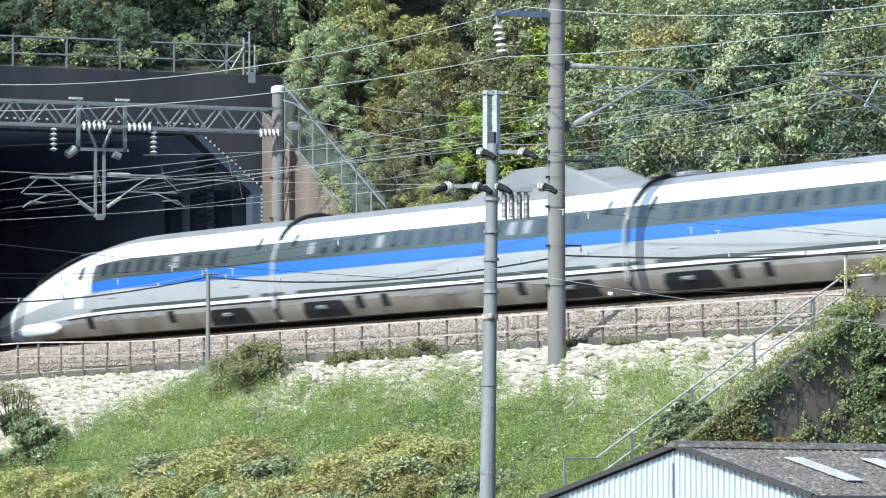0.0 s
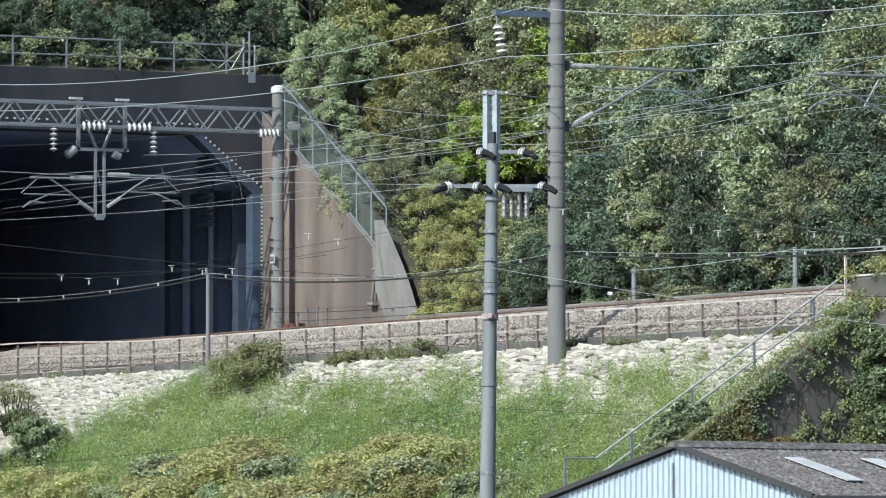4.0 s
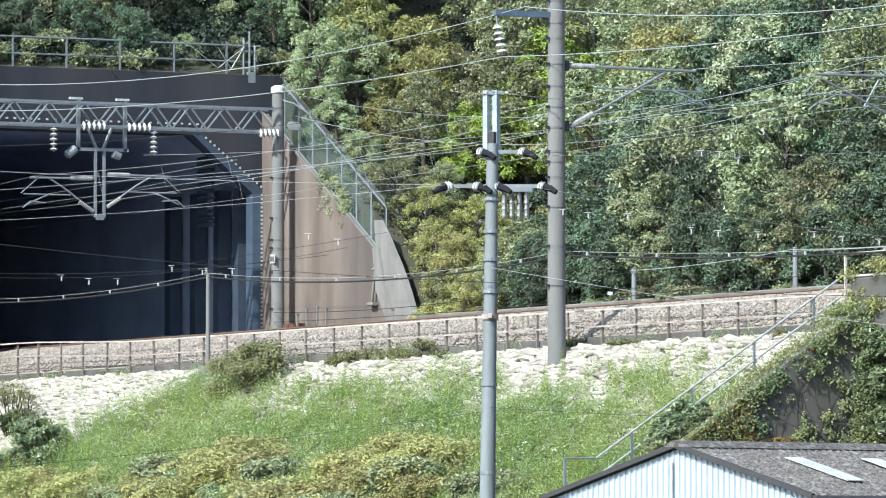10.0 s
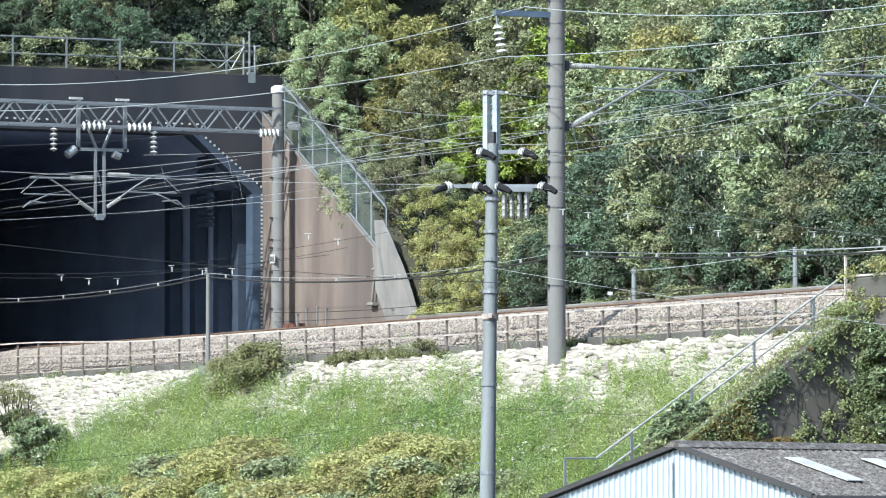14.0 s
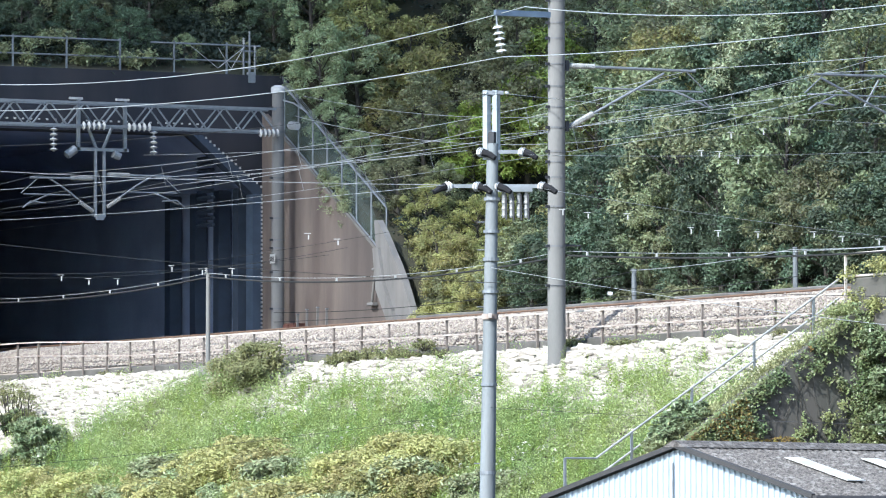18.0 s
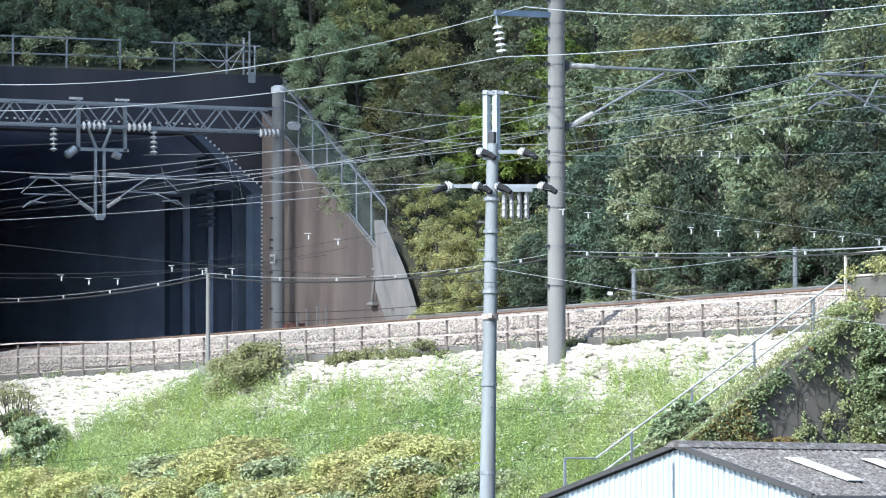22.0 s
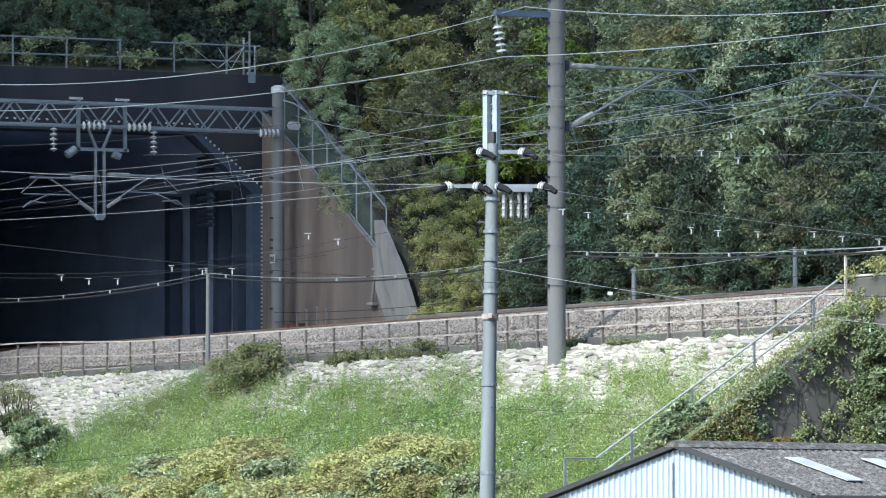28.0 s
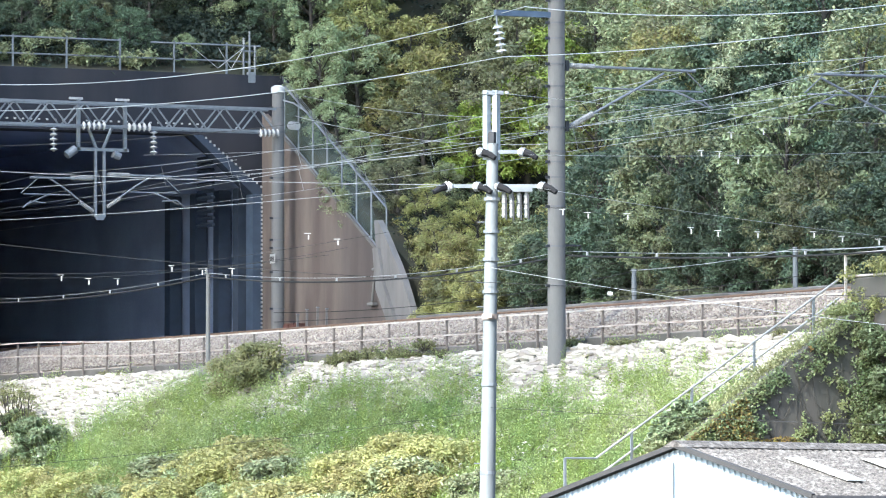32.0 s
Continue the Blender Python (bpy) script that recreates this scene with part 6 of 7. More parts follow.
def plant_shrubs():
    rng = random.Random(77)
    round_bush = build_shrub("bush", 1, 1.25, 1.2, 11000, 0.075, LEAF_OL, "round olive-green bush beside the lineside fence", "bush")
    round_bush.matrix_basis = pose(18.0, -5.5, -1.85, 28)
    round_bush.scale = (1.95, 1.1, 1.1)
    # broad shrubs at the foot of the bank
    a = build_shrub("shrub", 2, 1.3, 1.1, 9500, 0.095, LEAF_YG, "yellow-green shrub at the foot of the bank")
    c = build_shrub("shrub", 3, 1.2, 1.0, 8500, 0.11, LEAF, "green leafy shrub at the foot of the bank")
    d = build_shrub("shrub", 4, 1.0, 1.3, 4600, 0.15, LEAF_BG, "dark blue-green leafy shrub on the bank, also standing in for shade under the bridge")
    a.matrix_basis, c.matrix_basis, d.matrix_basis = pose(26.5, -11.2, ground_z(26.5, -11.2) - 0.1), pose(46.5, -11.6, ground_z(46.5, -11.6) - 0.1), pose(9.3, -9.2, ground_z(9.3, -9.2) - 0.1)
    for i in range(56):
        x = rng.uniform(26.5, 43.5)
        y = -10.0 - rng.uniform(0, 3.2) + 0.3 * math.sin(x)
        t = copy_thing(a if rng.random() < 0.8 else c, pose(x, y, ground_z(x, y) - 0.15, 0, 0, rng.uniform(0, 360)))
        s = rng.uniform(0.85, 1.35)
        t.scale = (s, s, s * 0.85)
    for i in range(18):
        x = rng.uniform(43, 53)
        y = -11.5 - rng.uniform(0, 2.2)
        t = copy_thing(c if rng.random() < 0.6 else a, pose(x, y, ground_z(x, y) - 0.2, 0, 0, rng.uniform(0, 360)))
        s = rng.uniform(0.5, 0.85)
        t.scale = (s, s, s * 0.8)
    for i in range(34):
        x = rng.uniform(9, 28)
        y = -9.7 - 0.6 * smooth01(20, 12, x) - rng.uniform(0, 1.7)
        t = copy_thing(rng.choice((a, a, a, c)), pose(x, y, ground_z(x, y) - 0.2, 0, 0, rng.uniform(0, 360)))
        s = rng.uniform(0.8, 1.15)
        t.scale = (s, s, s * 0.75)
    for x, y, s in ((6.0, -8.2, 0.8), (11.0, -9.6, 0.75), (4.5, -7.8, 0.6), (2.6, -7.4, 0.7), (12.8, -10.4, 0.6), (7.8, -9.6, 0.7)):
        t = copy_thing(d, pose(x, y, ground_z(x, y) - 0.15, 0, 0, rng.uniform(0, 360)))
        t.scale = (s, s, s)
    # leafy branches hanging at both ends of the portal top
    for x, y, z, s in ((-13.0, -4.9, 10.9, 0.9), (-13.3, -5.4, 11.8, 0.8), (-13.3, 9.2, 11.3, 0.9), (-13.0, 9.9, 10.9, 0.9)):
        t = copy_thing(c, pose(x, y, z - 0.5, 0, 0, 40 * y))
        t.scale = (s, s, s)
    # tall thin sapling on the stones
    sap = build_shrub("sapling", 9, 0.75, 2.0, 1700, 0.075, LEAF_OL, "thin leafy sapling growing through the stones", "sapling")
    sap.matrix_basis = pose(2.4, -7.6, ground_z(2.4, -7.6) - 0.2)
    sap.scale = (1.35, 1.35, 1.05)
    for x, y, s in ((3.4, -7.5, 0.8), (-1.5, -6.2, 0.6)):
        t = copy_thing(sap, pose(x, y, ground_z(x, y) - 0.1, 0, 0, 70 * x))
        t.scale = (s, s, s)
    # round bushes at the foot of the hill
    for x, y, s in ((20.6, 8.75, 0.95), (19.6, 8.85, 0.7), (17.0, 9.4, 1.1), (22.3, 8.9, 0.7), (13.5, 9.3, 0.8), (26.9, 9.2, 0.8), (1.6, 9.3, 1.0), (3.4, 9.2, 0.9)):
        t = copy_thing(c if x > 10 else a, pose(x, y, 0.55, 0, 0, 31 * x))
        t.scale = (s, s, s)
    for x, y, s in ((1.2, 10.1, 0.8), (2.4, 10.0, 0.9), (-0.4, 10.4, 1.0), (-1.6, 10.6, 1.0), (0.4, 10.8, 1.2)):
        t = copy_thing(a, pose(x, y, max(0.3, 3.0 - 1.2 * (x + 1.6)), 0, 0, 31 * x))
        t.scale = (s, s, s * 1.2)
    # dark shrubs added at the abutment to stand in for shade under the deck
    for x, y, z, s in ((56.1, -4.75, -2.1, 0.75), (56.2, -4.5, -3.0, 0.8), (56.1, -4.6, -4.2, 0.8), (56.0, -5.0, -1.7, 0.5)):
        t = copy_thing(d, pose(x, y, z, 0, 0, 67 * z))
        t.scale = (s, s, s)
    # growth on the kerb line
    tuft = build_shrub("weed_tuft", 12, 0.5, 0.34, 700, 0.07, LEAF_OL, "small green tuft growing at the kerb", "weeds")
    tuft.matrix_basis = pose(28.0, -4.5, -1.0)
    for i in range(46):
        x = rng.choice((rng.uniform(22, 30), rng.uniform(26, 53), rng.uniform(26, 53), rng.uniform(-8, 22)))
        y = -4.35 - abs(rng.gauss(0, 0.22))
        t = copy_thing(tuft, pose(x, y, ground_z(x, y), 0, 0, rng.uniform(0, 360)))
        s = rng.uniform(0.3, 0.85) * (0.6 if x < 20 else 1.0)
        t.scale = (s * rng.uniform(0.8, 1.6), s, s * rng.uniform(0.7, 1.8))
    for x, y, s in ((54.7, -9.9, 0.75), (54.8, -10.5, 0.7)):
        t = copy_thing(d, pose(x, y, wall_top(y) - 0.35, 0, 0, 50 * y))
        t.scale = (s, s, s)
    b = build_shrub("bush", 21, 0.7, 0.8, 4200, 0.09, LEAF, "leafy green bush beside the steps", "bush")
    b.matrix_basis = pose(53.3, -9.6, ground_z(53.3, -9.6))
    for x, y, s in ((54.9, -10.2, 0.8), (55.0, -11.0, 0.7)):
        t = copy_thing(b, pose(x, y, max(-4.6, ground_z(54, y)), 0, 0, 50 * y))
        t.scale = (s, s, s)


LEAF_OL = mat("olive_leaf", (0.205, 0.20, 0.09), 0.6, col2=(0.135, 0.145, 0.06), scale=0.8, fine=6, bump=0.0, island=0.5, translucent=0.25, spec=0.3)
LEAF_YG = mat("yellow_green_leaf", (0.39, 0.365, 0.15), 0.55, col2=(0.27, 0.285, 0.11), scale=0.5, fine=6, bump=0.0, island=0.4, rand=0.5, translucent=0.3, spec=0.3)
LEAF_BG = mat("blue_green_leaf", (0.18, 0.215, 0.11), 0.4, col2=(0.12, 0.16, 0.08), scale=0.6, fine=6, bump=0.0, island=0.8, translucent=0.2, spec=0.4)
LEAF_IVY = mat("ivy_leaf", (0.105, 0.14, 0.058), 0.45, col2=(0.17, 0.185, 0.072), scale=0.7, fine=6, bump=0.0, island=0.9, translucent=0.15, spec=0.45)
FLOWER = mat("white_flower", (0.7, 0.68, 0.62), 0.8, scale=1, fine=5, bump=0.0, translucent=0.3)
plant_shrubs()


def climber(name, seed, n, x, area, keep, mt, label, size=0.15, out=0.12):
    """Climbing leaves on a wall face that looks towards plus X; area: y0, y1, z0, z1."""
    rng = np.random.default_rng(seed)
    cs = []
    y0, y1, z0, z1 = area
    while len(cs) < n:
        y, z = rng.uniform(y0, y1), rng.uniform(z0, z1)
        if keep(y, z, rng):
            cs.append((x + out * rng.random() ** 2 + 0.03, y, z))
    p = np.array(cs)
    nrm = np.array([0.8, -0.25, 0.55]) + rng.normal(size=(n, 3)) * 0.4
    nrm /= np.linalg.norm(nrm, axis=1)[:, None]
    a = np.array([0, 0, -1.0]) + rng.normal(size=(n, 3)) * 0.6
    a -= nrm * (a * nrm).sum(1)[:, None]
    a /= np.linalg.norm(a, axis=1)[:, None]
    c = np.cross(nrm, a)
    s = (size * (0.55 + 0.8 * rng.random(n)))[:, None]
    v = np.stack([p - a * s * 0.45, p + c * s * 0.42 - a * s * 0.1 - nrm * s * 0.1, p + a * s * 0.55, p - c * s * 0.42 - a * s * 0.1 - nrm * s * 0.1], 1).reshape(-1, 3)
    tagged(part(name, mesh_np(name, v, np.arange(n * 4).reshape(-1, 4), mt), None), label, "ivy", kind="stuff")


def dense(y, z, rng):
    if z > wall_top(y) + 0.12:
        return False
    n = noise.noise((y * 0.9, z * 0.9, 3.3)) + 0.8 * noise.noise((y * 2.6, z * 2.6, 1.3)) + 0.5 * noise.noise((y * 6.0, z * 6.0, 2.3))
    edge = wall_top(y) - z
    bias = 0.55 if y > -5.6 else (0.45 * (1 - smooth01(0.0, 1.1, edge)) - 0.05)
    bias += 0.35 * smooth01(-8.4, -10.2, y) + 0.14 + 0.7 * smooth01(-5.6, -4.8, y)
    return n + bias > 0.1 + 0.6 * rng.random()


climber("wall_ivy", 31, 40000, 55.64, (-12.6, -3.2, -6.2, -0.4), dense, LEAF_IVY, "dark green ivy hanging over the abutment wall", 0.062, 0.2)
climber("dry_ivy", 32, 6000, 55.68, (-12.0, -6.8, -6.0, -1.0), lambda y, z, r: z < wall_top(y) + 0.05 and noise.noise((y * 0.9, z * 0.9, 8.3)) + 0.35 * smooth01(-7.5, -9.5, y) > 0.2, LEAF_O, "browning ivy leaves on the abutment wall", 0.07, 0.16)


def wall_vines():
    """Bare twigs of the climber crossing the wall."""
    rng = random.Random(19)
    b = B()
    for i in range(46):
        y, z = rng.uniform(-12, -4), -6.3
        pts = []
        d = rng.uniform(-0.5, 0.5)
        for k in range(14):
            if z > wall_top(y) - 0.05:
                break
            pts.append((55.645 + rng.uniform(0, 0.02), y, z))
            d += rng.uniform(-0.5, 0.5)
            y += 0.25 * math.sin(d)
            z += 0.25 * abs(math.cos(d)) + 0.08
        if len(pts) > 2:
            b.tube(pts, 0.010, 4, r1=0.005)
    tagged(part("ivy_stems", b, BARK), "bare brown ivy stems on the abutment wall", "ivy", kind="stuff")


wall_vines()


def plant_edges():
    """Creeper over the portal top, vines on the wing wall, flowers in the weeds."""
    rng = np.random.default_rng(41)
    cs = [(-12.3 - rng.random() * 1.6, y + rng.normal() * 0.5, 10.8 + (0.45 + 1.1 * math.exp(-((y - 0.3) / 1.6) ** 2)) * rng.random()) for y in rng.uniform(-6, 4.2, 60)]
    v, f = leaf_cloud(rng, cs, [0.42] * len(cs), 15000, 0.12)
    tagged(part("portal_creeper", mesh_np("portal_creeper", v, f, LEAF), None), "green creeper growing over the tunnel portal", "creeper", kind="stuff")
    cs = [(x, 8.5 + 0.2 * rng.random(), 7.9 - 0.568 * (x + 9.87) + rng.uniform(-0.9, 0.7)) for x in rng.uniform(-7.0, -5.0, 26)]
    v, f = leaf_cloud(rng, cs, [0.3] * len(cs), 4200, 0.09)
    tagged(part("wall_creeper", mesh_np("wall_creeper", v, f, LEAF), None), "light green creeper on the wing wall fence", "creeper", kind="stuff")
    pts = []
    while len(pts) < 420:
        x, y = rng.uniform(4, 53), rng.uniform(-12, -5.5)
        if noise.noise((x * 0.3, y * 0.4, 5.5)) > 0.05 and bank_cover(x, y) > 0.4:
            pts.append((x, y, ground_z(x, y) + rng.uniform(0.35, 0.75)))
    v, f = leaf_cloud(rng, pts, [0.07] * len(pts), 1200, 0.06)
    tagged(part("white_flowers", mesh_np("white_flowers", v, f, FLOWER), None), "small white flowers among the weeds", "flowers", kind="stuff")


    cs = [(x, -4.98 + 0.1 * rng.normal(), z) for x, z in zip(rng.uniform(54.4, 59.5, 60), rng.choice((-0.55, -0.65, -0.45, 0.35), 60) + rng.normal(size=60) * 0.1)]
    v, f = leaf_cloud(rng, cs, [0.26] * len(cs), 6000, 0.075)
    tagged(part("parapet_creeper", mesh_np("parapet_creeper", v, f, LEAF_YG), None), "yellow-green creeper spilling over the bridge parapet", "creeper", kind="stuff")
    spots = [(rng.uniform(54.55, 55.4), y, wall_top(y) - 0.22) for y in rng.uniform(-12.8, -4.9, 420)]
    scatter_weeds("wall_edge_weeds", spots, rng, GRASS_Y, 0.4, 0.085, 50, "dry grass along the top of the abutment wall")
    spots = [(rng.uniform(53.3, 54.6), y, -1.1 + (y + 4.6) / 1.52) for y in rng.uniform(-13.5, -5.2, 300)]
    scatter_weeds("stair_weeds", spots, rng, GRASS, 0.45, 0.08, 50, "green weeds growing over the concrete steps")


plant_edges()


# ---- wires ----
def wire(name, a, c, sag, r, mt, label, category="wire", group="overhead wires", n=18, clamps=0):
    a, c = Vector(a), Vector(c)
    pts = []
    for i in range(n + 1):
        q = i / n
        p = a.lerp(c, q)
        p.z -= sag * 4 * q * (1 - q)
        pts.append(p)
    ob = part(name, B().tube(pts, r * 0.66, 5, caps=False), mt)
    tagged(ob, label, category, group)
    for i in range(clamps):
        p = pts[int((i + 0.5) * n / clamps)]
        part("cable_clamp", B().box(p - Vector((0, 0, 0.05)), (0.05, 0.05, 0.11)), SIGN, ob, "small pale cable clamp")
    return pts


def droppers(up, down, count, label):
    for i in range(1, count):
        q = i / count
        k = int(q * (len(up) - 1))
        g = part("dropper", B().tube([up[k], (down[k].x, down[k].y, down[k].z)], 0.006, 4, caps=False), WIRE)
        tagged(g, label, "wire", "droppers")


def build_wires():
    PALE, DARK = "thin bright aluminium overhead wire", "thin dark sagging overhead wire"
    # contact line over each track
    for s, ya, yb, yc in ((0, -1.9, -0.56, -0.3), (1, 3.75, 3.45, 3.6)):
        up = wire("messenger_wire", (-9.2, ya, 6.45), (38.2, yb, 7.08), 0.5, 0.013, WIRE, PALE)
        dn = wire("contact_wire", (-9.2, ya + 0.2, 5.45), (38.2, yb + 0.2, 5.95), 0.08, 0.011, WIRE, PALE)
        droppers(up, dn, 9, "thin dropper between the overhead wires")
        wire("messenger_wire", (38.2, yb, 7.08), (88.0, yc, 7.0), 0.55, 0.013, WIRE, PALE)
        wire("contact_wire", (38.2, yb + 0.2, 5.95), (88.0, yc, 5.9), 0.08, 0.011, WIRE, PALE)
        wire("messenger_wire", (-9.2, ya, 6.45), (-60.0, yc, 6.2), 0.4, 0.013, WIRE, PALE)
        wire("contact_wire", (-9.2, ya + 0.2, 5.45), (-60.0, yc, 5.3), 0.05, 0.011, WIRE, PALE)
    wire("auxiliary_wire", (-16.2, -0.5, 5.45), (36.5, -0.3, 6.95), 0.55, 0.014, WIRE, PALE)
    wire("auxiliary_wire", (4.2, 0.0, 6.32), (-30.0, 0.2, 5.9), 0.1, 0.011, WIRE, PALE)
    wire("auxiliary_wire", (-9.2, 2.3, 7.3), (38.2, 2.0, 6.2), 0.35, 0.012, WIRE, PALE)
    # feeders on the valley side
    wire("feeder_wire", (-9.2, -10.4, 10.0), (39.6, -7.0, 8.55), 1.25, 0.02, WIRE, PALE)
    wire("feeder_wire", (39.6, -7.0, 8.55), (88.0, -7.0, 8.3), 1.5, 0.02, WIRE, PALE)
    wire("feeder_wire", (-9.2, -10.4, 8.75), (38.2, -7.03, 7.2), 0.75, 0.02, WIRE, PALE)
    wire("feeder_wire", (38.2, -7.03, 7.2), (88.0, -7.0, 7.3), 0.75, 0.02, WIRE, PALE)
    # lines from the far pole
    wire("feeder_wire", (-8.4, 8.1, 8.86), (38.2, 8.6, 8.2), 1.95, 0.016, WIRE, PALE)
    wire("feeder_wire", (-8.2, 8.3, 9.6), (38.2, 8.6, 8.6), 1.6, 0.014, WIRE, PALE)
    # cables beside the lineside fence
    for dz, r, mt, lab in ((0.0, 0.012, WIRE, "pale carrier wire of the lineside cable"), (-0.13, 0.042, WIRE_D, "thick dark lineside cable hung from its carrier")):
        wire("lineside_cable", (-24.0, -4.9, 3.0 + dz), (12.83, -4.95, 1.97 + dz), 0.72, r, mt, lab, "cable", clamps=8 if dz == 0.0 else 0)
        wire("lineside_cable", (12.83, -4.95, 1.97 + dz), (38.2, -4.98, 1.62 + dz), 0.42, r, mt, lab, "cable", clamps=6 if dz == 0.0 else 0)
        wire("lineside_cable", (38.2, -4.98, 1.62 + dz), (63.4, -4.95, 0.95 + dz), 0.22, r, mt, lab, "cable", clamps=6 if dz == 0.0 else 0)
    wire("lineside_cable", (18.06, 7.95, 2.1), (28.78, 7.95, 2.34), 0.1, 0.02, WIRE, "pale cable between the posts", "cable")
    wire("lineside_cable", (28.78, 7.95, 2.34), (39.5, 7.95, 2.25), 0.1, 0.02, WIRE, "pale cable between the posts", "cable")
    wire("lineside_cable", (-9.0, 7.5, 1.6), (18.06, 7.95, 2.05), 0.35, 0.02, WIRE_D, "dark cable behind the far track", "cable")
    wire("lineside_cable", (-9.0, 7.5, 1.25), (30.0, 7.6, 1.45), 0.2, 0.018, WIRE_D, "dark cable behind the far track", "cable")
    # village line on the utility pole
    for a, c, sag in (((60.66, -17.25, 1.95), (58.0, -3.8, 1.0), 0.1), ((60.5, -17.6, 2.8), (56.3, -2.6, 3.63), 0.1), ((60.2, -18.45, 4.35), (56.4, -2.5, 4.2), 0.12),
                      ((60.2, -18.4, 4.3), (51.9, -0.3, 5.2), 0.2), ((59.86, -19.0, 2.9), (30.7, -21.4, 3.25), 0.05), ((59.6, -19.5, 2.05), (33.3, -22.3, 2.27), 0.1),
                      ((60.0, -18.5, 2.05), (35.2, -23.2, 3.7), 0.1), ((60.1, -18.5, 4.28), (35.2, -23.2, 4.3), 0.3)):
        wire("service_wire", a, c, sag, 0.009, WIRE_D if sag > 0.15 else WIRE, DARK if sag > 0.15 else PALE)
    wire("service_wire", (53.0, -32.5, 1.04), (59.9, -18.5, -0.36), 0.2, 0.011, WIRE_D, DARK)
    wire("service_wire", (53.0, -32.5, 0.04), (58.2, -22.0, 0.32), 0.32, 0.008, WIRE_D, DARK)
    wire("service_wire", (53.0, -32.6, 0.0), (58.4, -21.6, 0.5), 0.48, 0.008, WIRE_D, DARK)
    wire("service_wire", (59.9, -18.5, -0.36), (70.0, -2.0, -0.9), 0.12, 0.011, WIRE_D, DARK)
    wire("service_wire", (55.2, -32.5, -5.21), (59.76, -18.44, -3.56), 0.12, 0.008, WIRE_D, DARK)
    wire("service_wire", (59.85, -18.35, -3.47), (83.9, -19.1, -4.35), 0.05, 0.008, WIRE_D, DARK)
    wire("stay_wire", (60.0, -18.4, -0.0), (65.2, -7.9, -1.62), 0.12, 0.010, WIRE, "bright stay wire running down from the pole")
    b = B()
    insulator(b, (61.25, -15.8, -0.64), (61.31, -15.69, -0.66), 0.06, 1, 0.05)
    tagged(part("stay_insulator", b, CERAMIC, smooth=True), "white ball insulator on the stay wire", "insulator")
    # white clip markers hanging on the service wires
    clip = empty("wire_clip", pose(55.21, -27.96, -0.2, 0, 0, 63.6))
    part("bar", B().box((0, 0, 0.02), (0.16, 0.012, 0.014)), SIGN, clip)
    part("tag", B().box((0.02, 0, -0.07), (0.03, 0.015, 0.12)), SIGN, clip)
    tagged(clip, "small white clip hanging on a thin wire", "wire clip", "clips on the wires")
    for x, y, z in ((55.51, -27.35, -0.29), (55.83, -26.71, -0.29), (56.44, -25.51, 0.03), (56.77, -24.83, -0.05), (57.11, -24.17, -0.04), (60.81, -16.84, 1.43),
                    (61.09, -16.28, 1.35), (61.53, -15.40, 1.32), (62.21, -13.98, 0.97), (62.51, -13.38, 0.90), (62.94, -12.49, 0.87), (63.56, -11.24, 0.87), (63.87, -10.61, 0.76),
                    (64.27, -9.79, 0.69), (62.40, -13.79, 2.89), (62.60, -13.39, 2.86), (62.80, -12.97, 2.70), (62.75, -13.14, 3.34), (63.11, -12.42, 3.42), (63.40, -11.84, 3.42),
                    (57.98, -22.49, 0.83), (58.30, -21.83, 0.69)):
        copy_thing(clip, pose(x, y, z, 0, 0, 63.6))
    wire("service_wire", (60.2, -18.0, 1.62), (65.4, -7.5, 0.62), 0.12, 0.007, WIRE_D, DARK)
    wire("service_wire", (61.0, -16.6, 3.1), (65.4, -7.5, 2.5), 0.08, 0.007, WIRE_D, DARK)
    wire("service_wire", (61.0, -16.6, 3.2), (65.4, -7.5, 3.6), 0.06, 0.007, WIRE_D, DARK)
    wire("service_wire", (56.5, -25.5, 0.05), (59.5, -19.4, 1.15), 0.05, 0.007, WIRE_D, DARK)


build_wires()


# ---- cloud ----
CLOUD_UP = 700.0


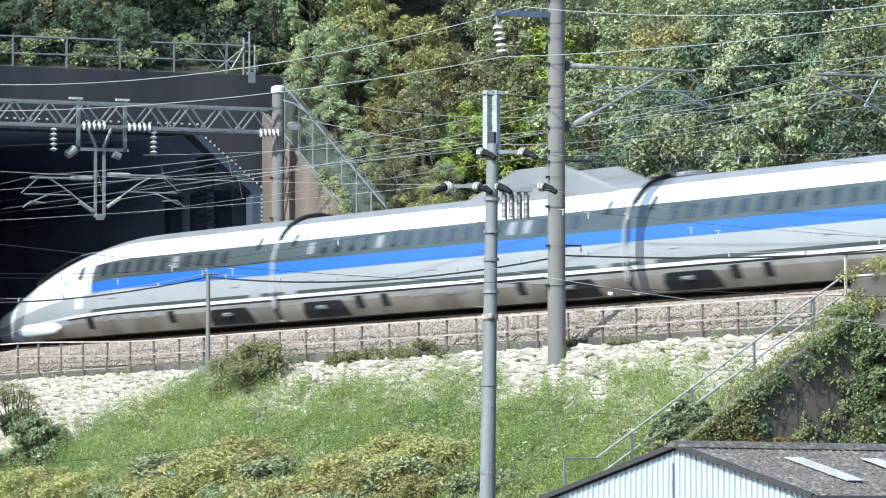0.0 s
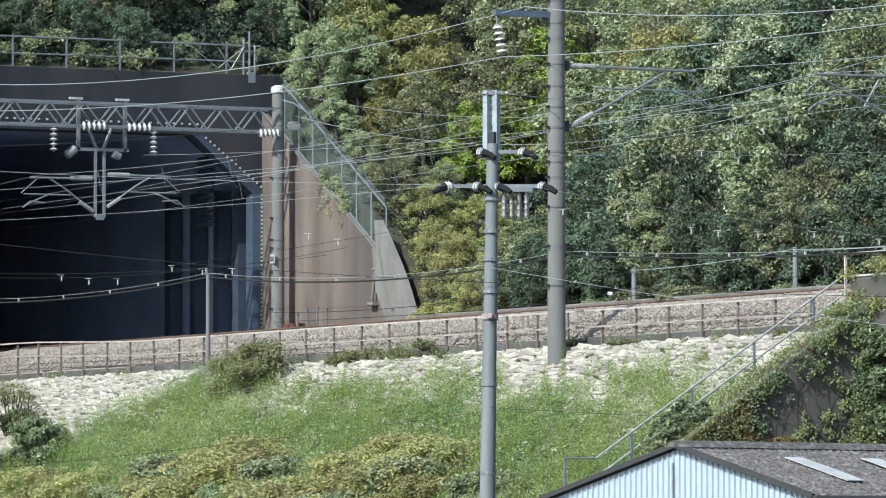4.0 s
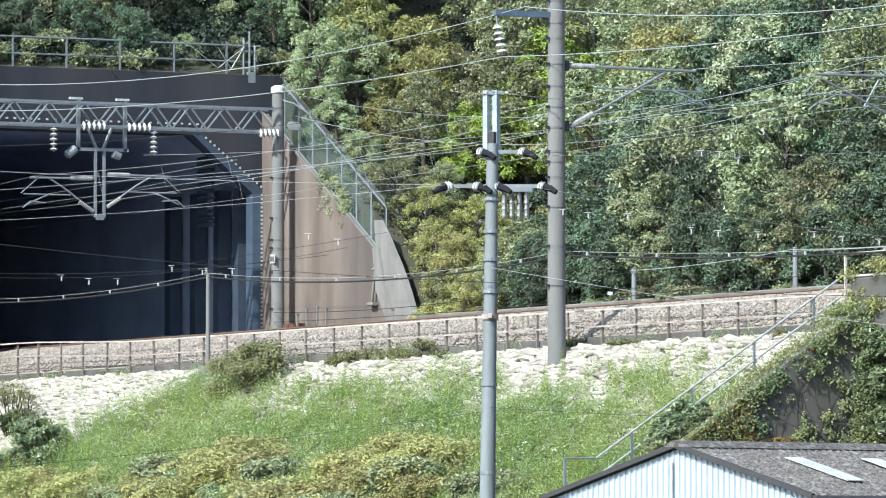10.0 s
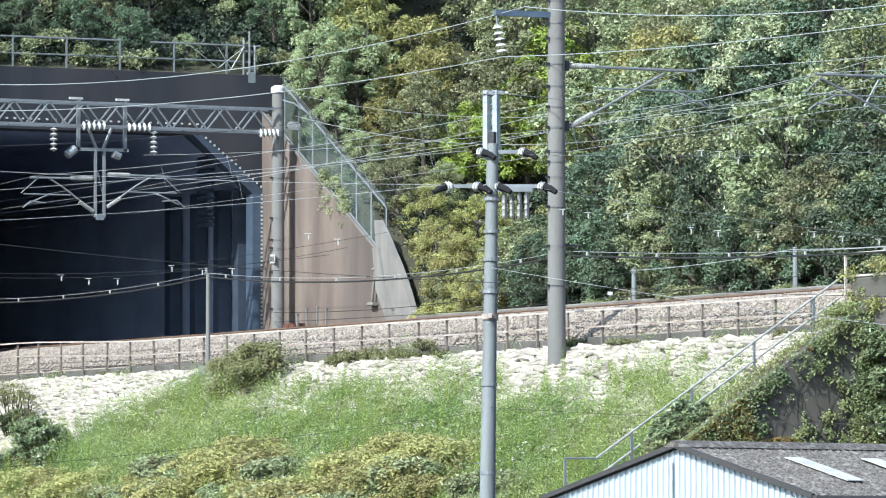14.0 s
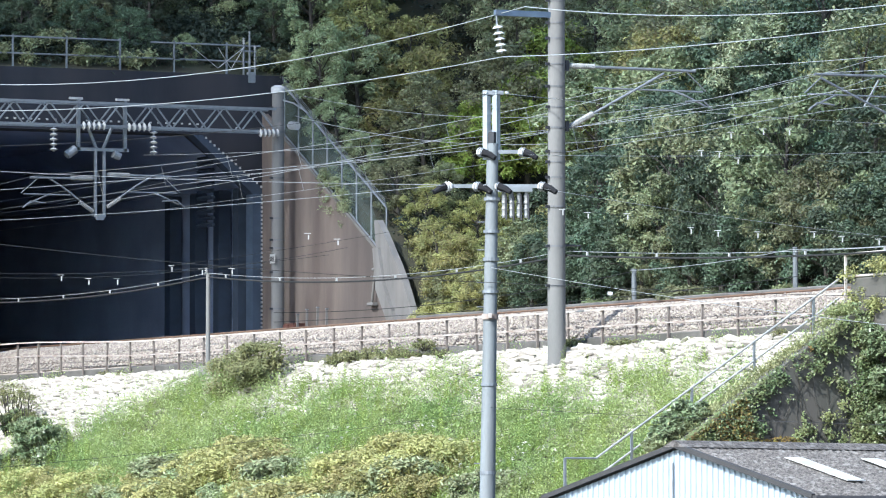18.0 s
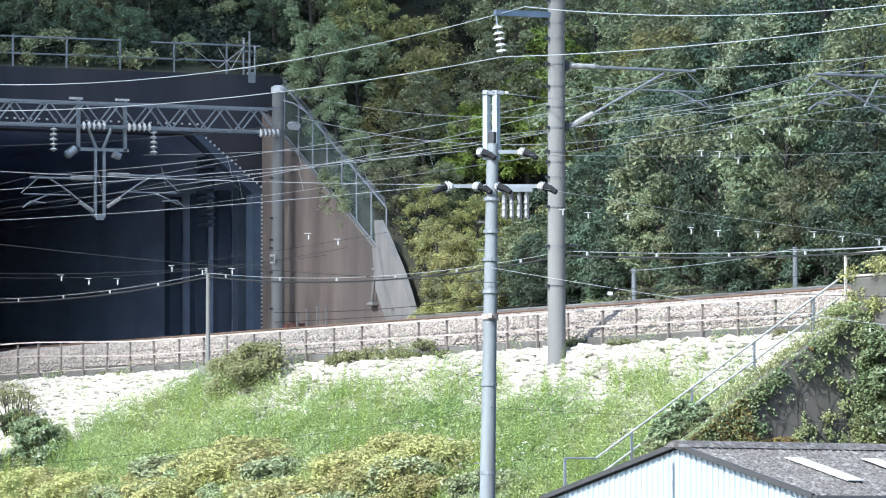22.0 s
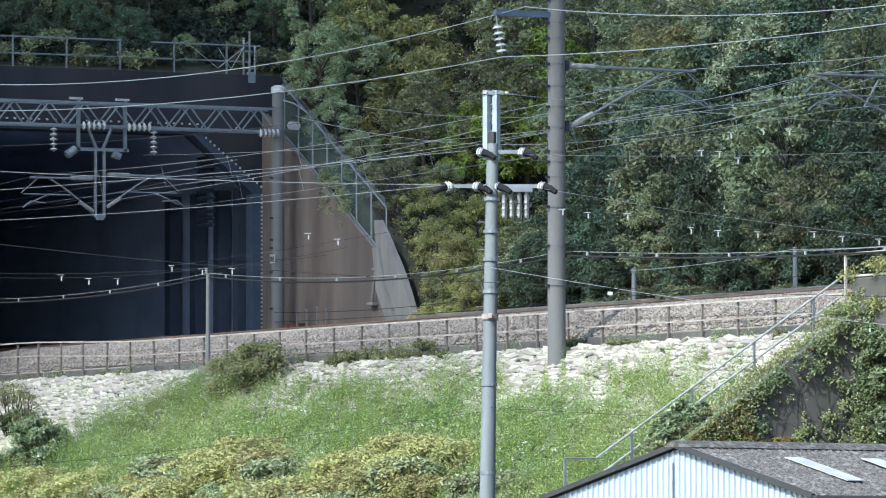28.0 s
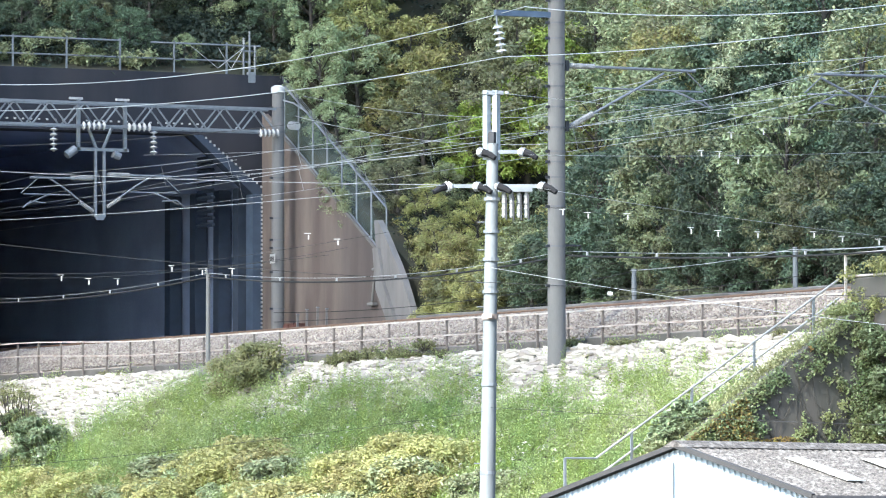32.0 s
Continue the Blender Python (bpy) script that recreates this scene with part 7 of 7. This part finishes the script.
def build_cloud():
    """A fair-weather cloud of overlapping soft puffs, thin at its edge; its base point is the middle of the leading edge."""
    m = bpy.data.materials.new("cloud_vapour")
    m.use_nodes = True
    N, L = m.node_tree.nodes, m.node_tree.links
    p = N["Principled BSDF"]
    p.inputs["Base Color"].default_value = (0.85, 0.86, 0.88, 1)
    p.inputs["Roughness"].default_value = 1.0
    clear = N.new("ShaderNodeBsdfTransparent")
    mixed = N.new("ShaderNodeMixShader")
    mixed.inputs[0].default_value = 1 - CLOUD_CLEAR
    L.new(clear.outputs[0], mixed.inputs[1])
    L.new(p.outputs[0], mixed.inputs[2])
    L.new(mixed.outputs[0], N["Material Output"].inputs[0])
    rng = random.Random(55)
    g = empty("cloud")
    puffs = []
    for k in range(3):
        b = B()
        rings = []
        for i in range(7):
            a = math.pi * (i + 0.02) / 6.04
            rings.append([(math.sin(a) * math.cos(q) * (1 + 0.13 * noise.noise((3 * math.cos(q), 3 * math.sin(q), i + 9.0 * k))), math.sin(a) * math.sin(q), 0.45 * math.cos(a)) for q in (math.tau * j / 14 for j in range(14))])
        b.rings(rings, True, True)
        puffs.append(b.mesh("puff", m, True))
    step = 17.0
    for row in range(12):
        for col in range(-11, 10):
            r = rng.uniform(12, 16.5) * (0.75 if row == 0 else 1.0)
            x = step * col + rng.uniform(-5, 5) + 8 * (row % 2)
            y = 12.0 * row + rng.uniform(-4, 4) + 0.3 * (x - 20)
            part("puff", puffs[(row + col) % 3], None, g, at=pose(x, y, rng.uniform(-4, 4), 0, 0, rng.uniform(0, 360)) @ Matrix.Diagonal((r, r, r, 1)))
    tagged(g, "thin white drifting cloud that shades the hill", "cloud", kind="structure")
    return g


CLOUD_CLEAR = 0.74
CLOUD = build_cloud()


# ---- what moves ----
def motions():
    rows = [(0.5 * k, pose(-16.25 - 53.95 * 0.5 * k, 0, 0.33)) for k in range(11)]
    x = -16.25 - 53.95 * 5
    rows += [(6.0, pose(x - 45, 0, 0.33)), (8.0, pose(x - 90, 0, 0.33)), (10.0, pose(x - 100, 0, 0.33)), (32.0, pose(x - 100, 0, 0.33))]
    walk(WHITE, rows)
    tip = lambda t: 4.75 + 67.8 * (t - 24.0)
    x0 = tip(22.0)
    rows = [(0.0, pose(x0 - 90, 4.3, 0.33)), (18.5, pose(x0 - 90, 4.3, 0.33)), (20.0, pose(x0 - 80, 4.3, 0.33)), (21.2, pose(x0 - 45, 4.3, 0.33))]
    rows += [(22.0 + 0.5 * k, pose(tip(22.0 + 0.5 * k), 4.3, 0.33)) for k in range(21)]
    walk(YELLOW, rows)
    # the cloud's shadow comes down the hill between 13 and 20 s
    over = lambda y: Matrix.Translation(Vector((-5.0, y, 0.0)) + SUN_FROM * CLOUD_UP)
    walk(CLOUD, [(0.0, over(205.0)), (8.0, over(120.0)), (12.0, over(83.0)), (13.0, over(71.0)), (14.0, over(58.0)), (15.0, over(45.0)), (16.0, over(34.0)), (17.0, over(25.0)), (18.5, over(16.0)),
                 (20.0, over(12.5)), (24.0, over(10.0)), (26.0, over(6.0)), (28.0, over(1.0)), (30.0, over(-7.0)), (32.0, over(-14.0))])


motions()
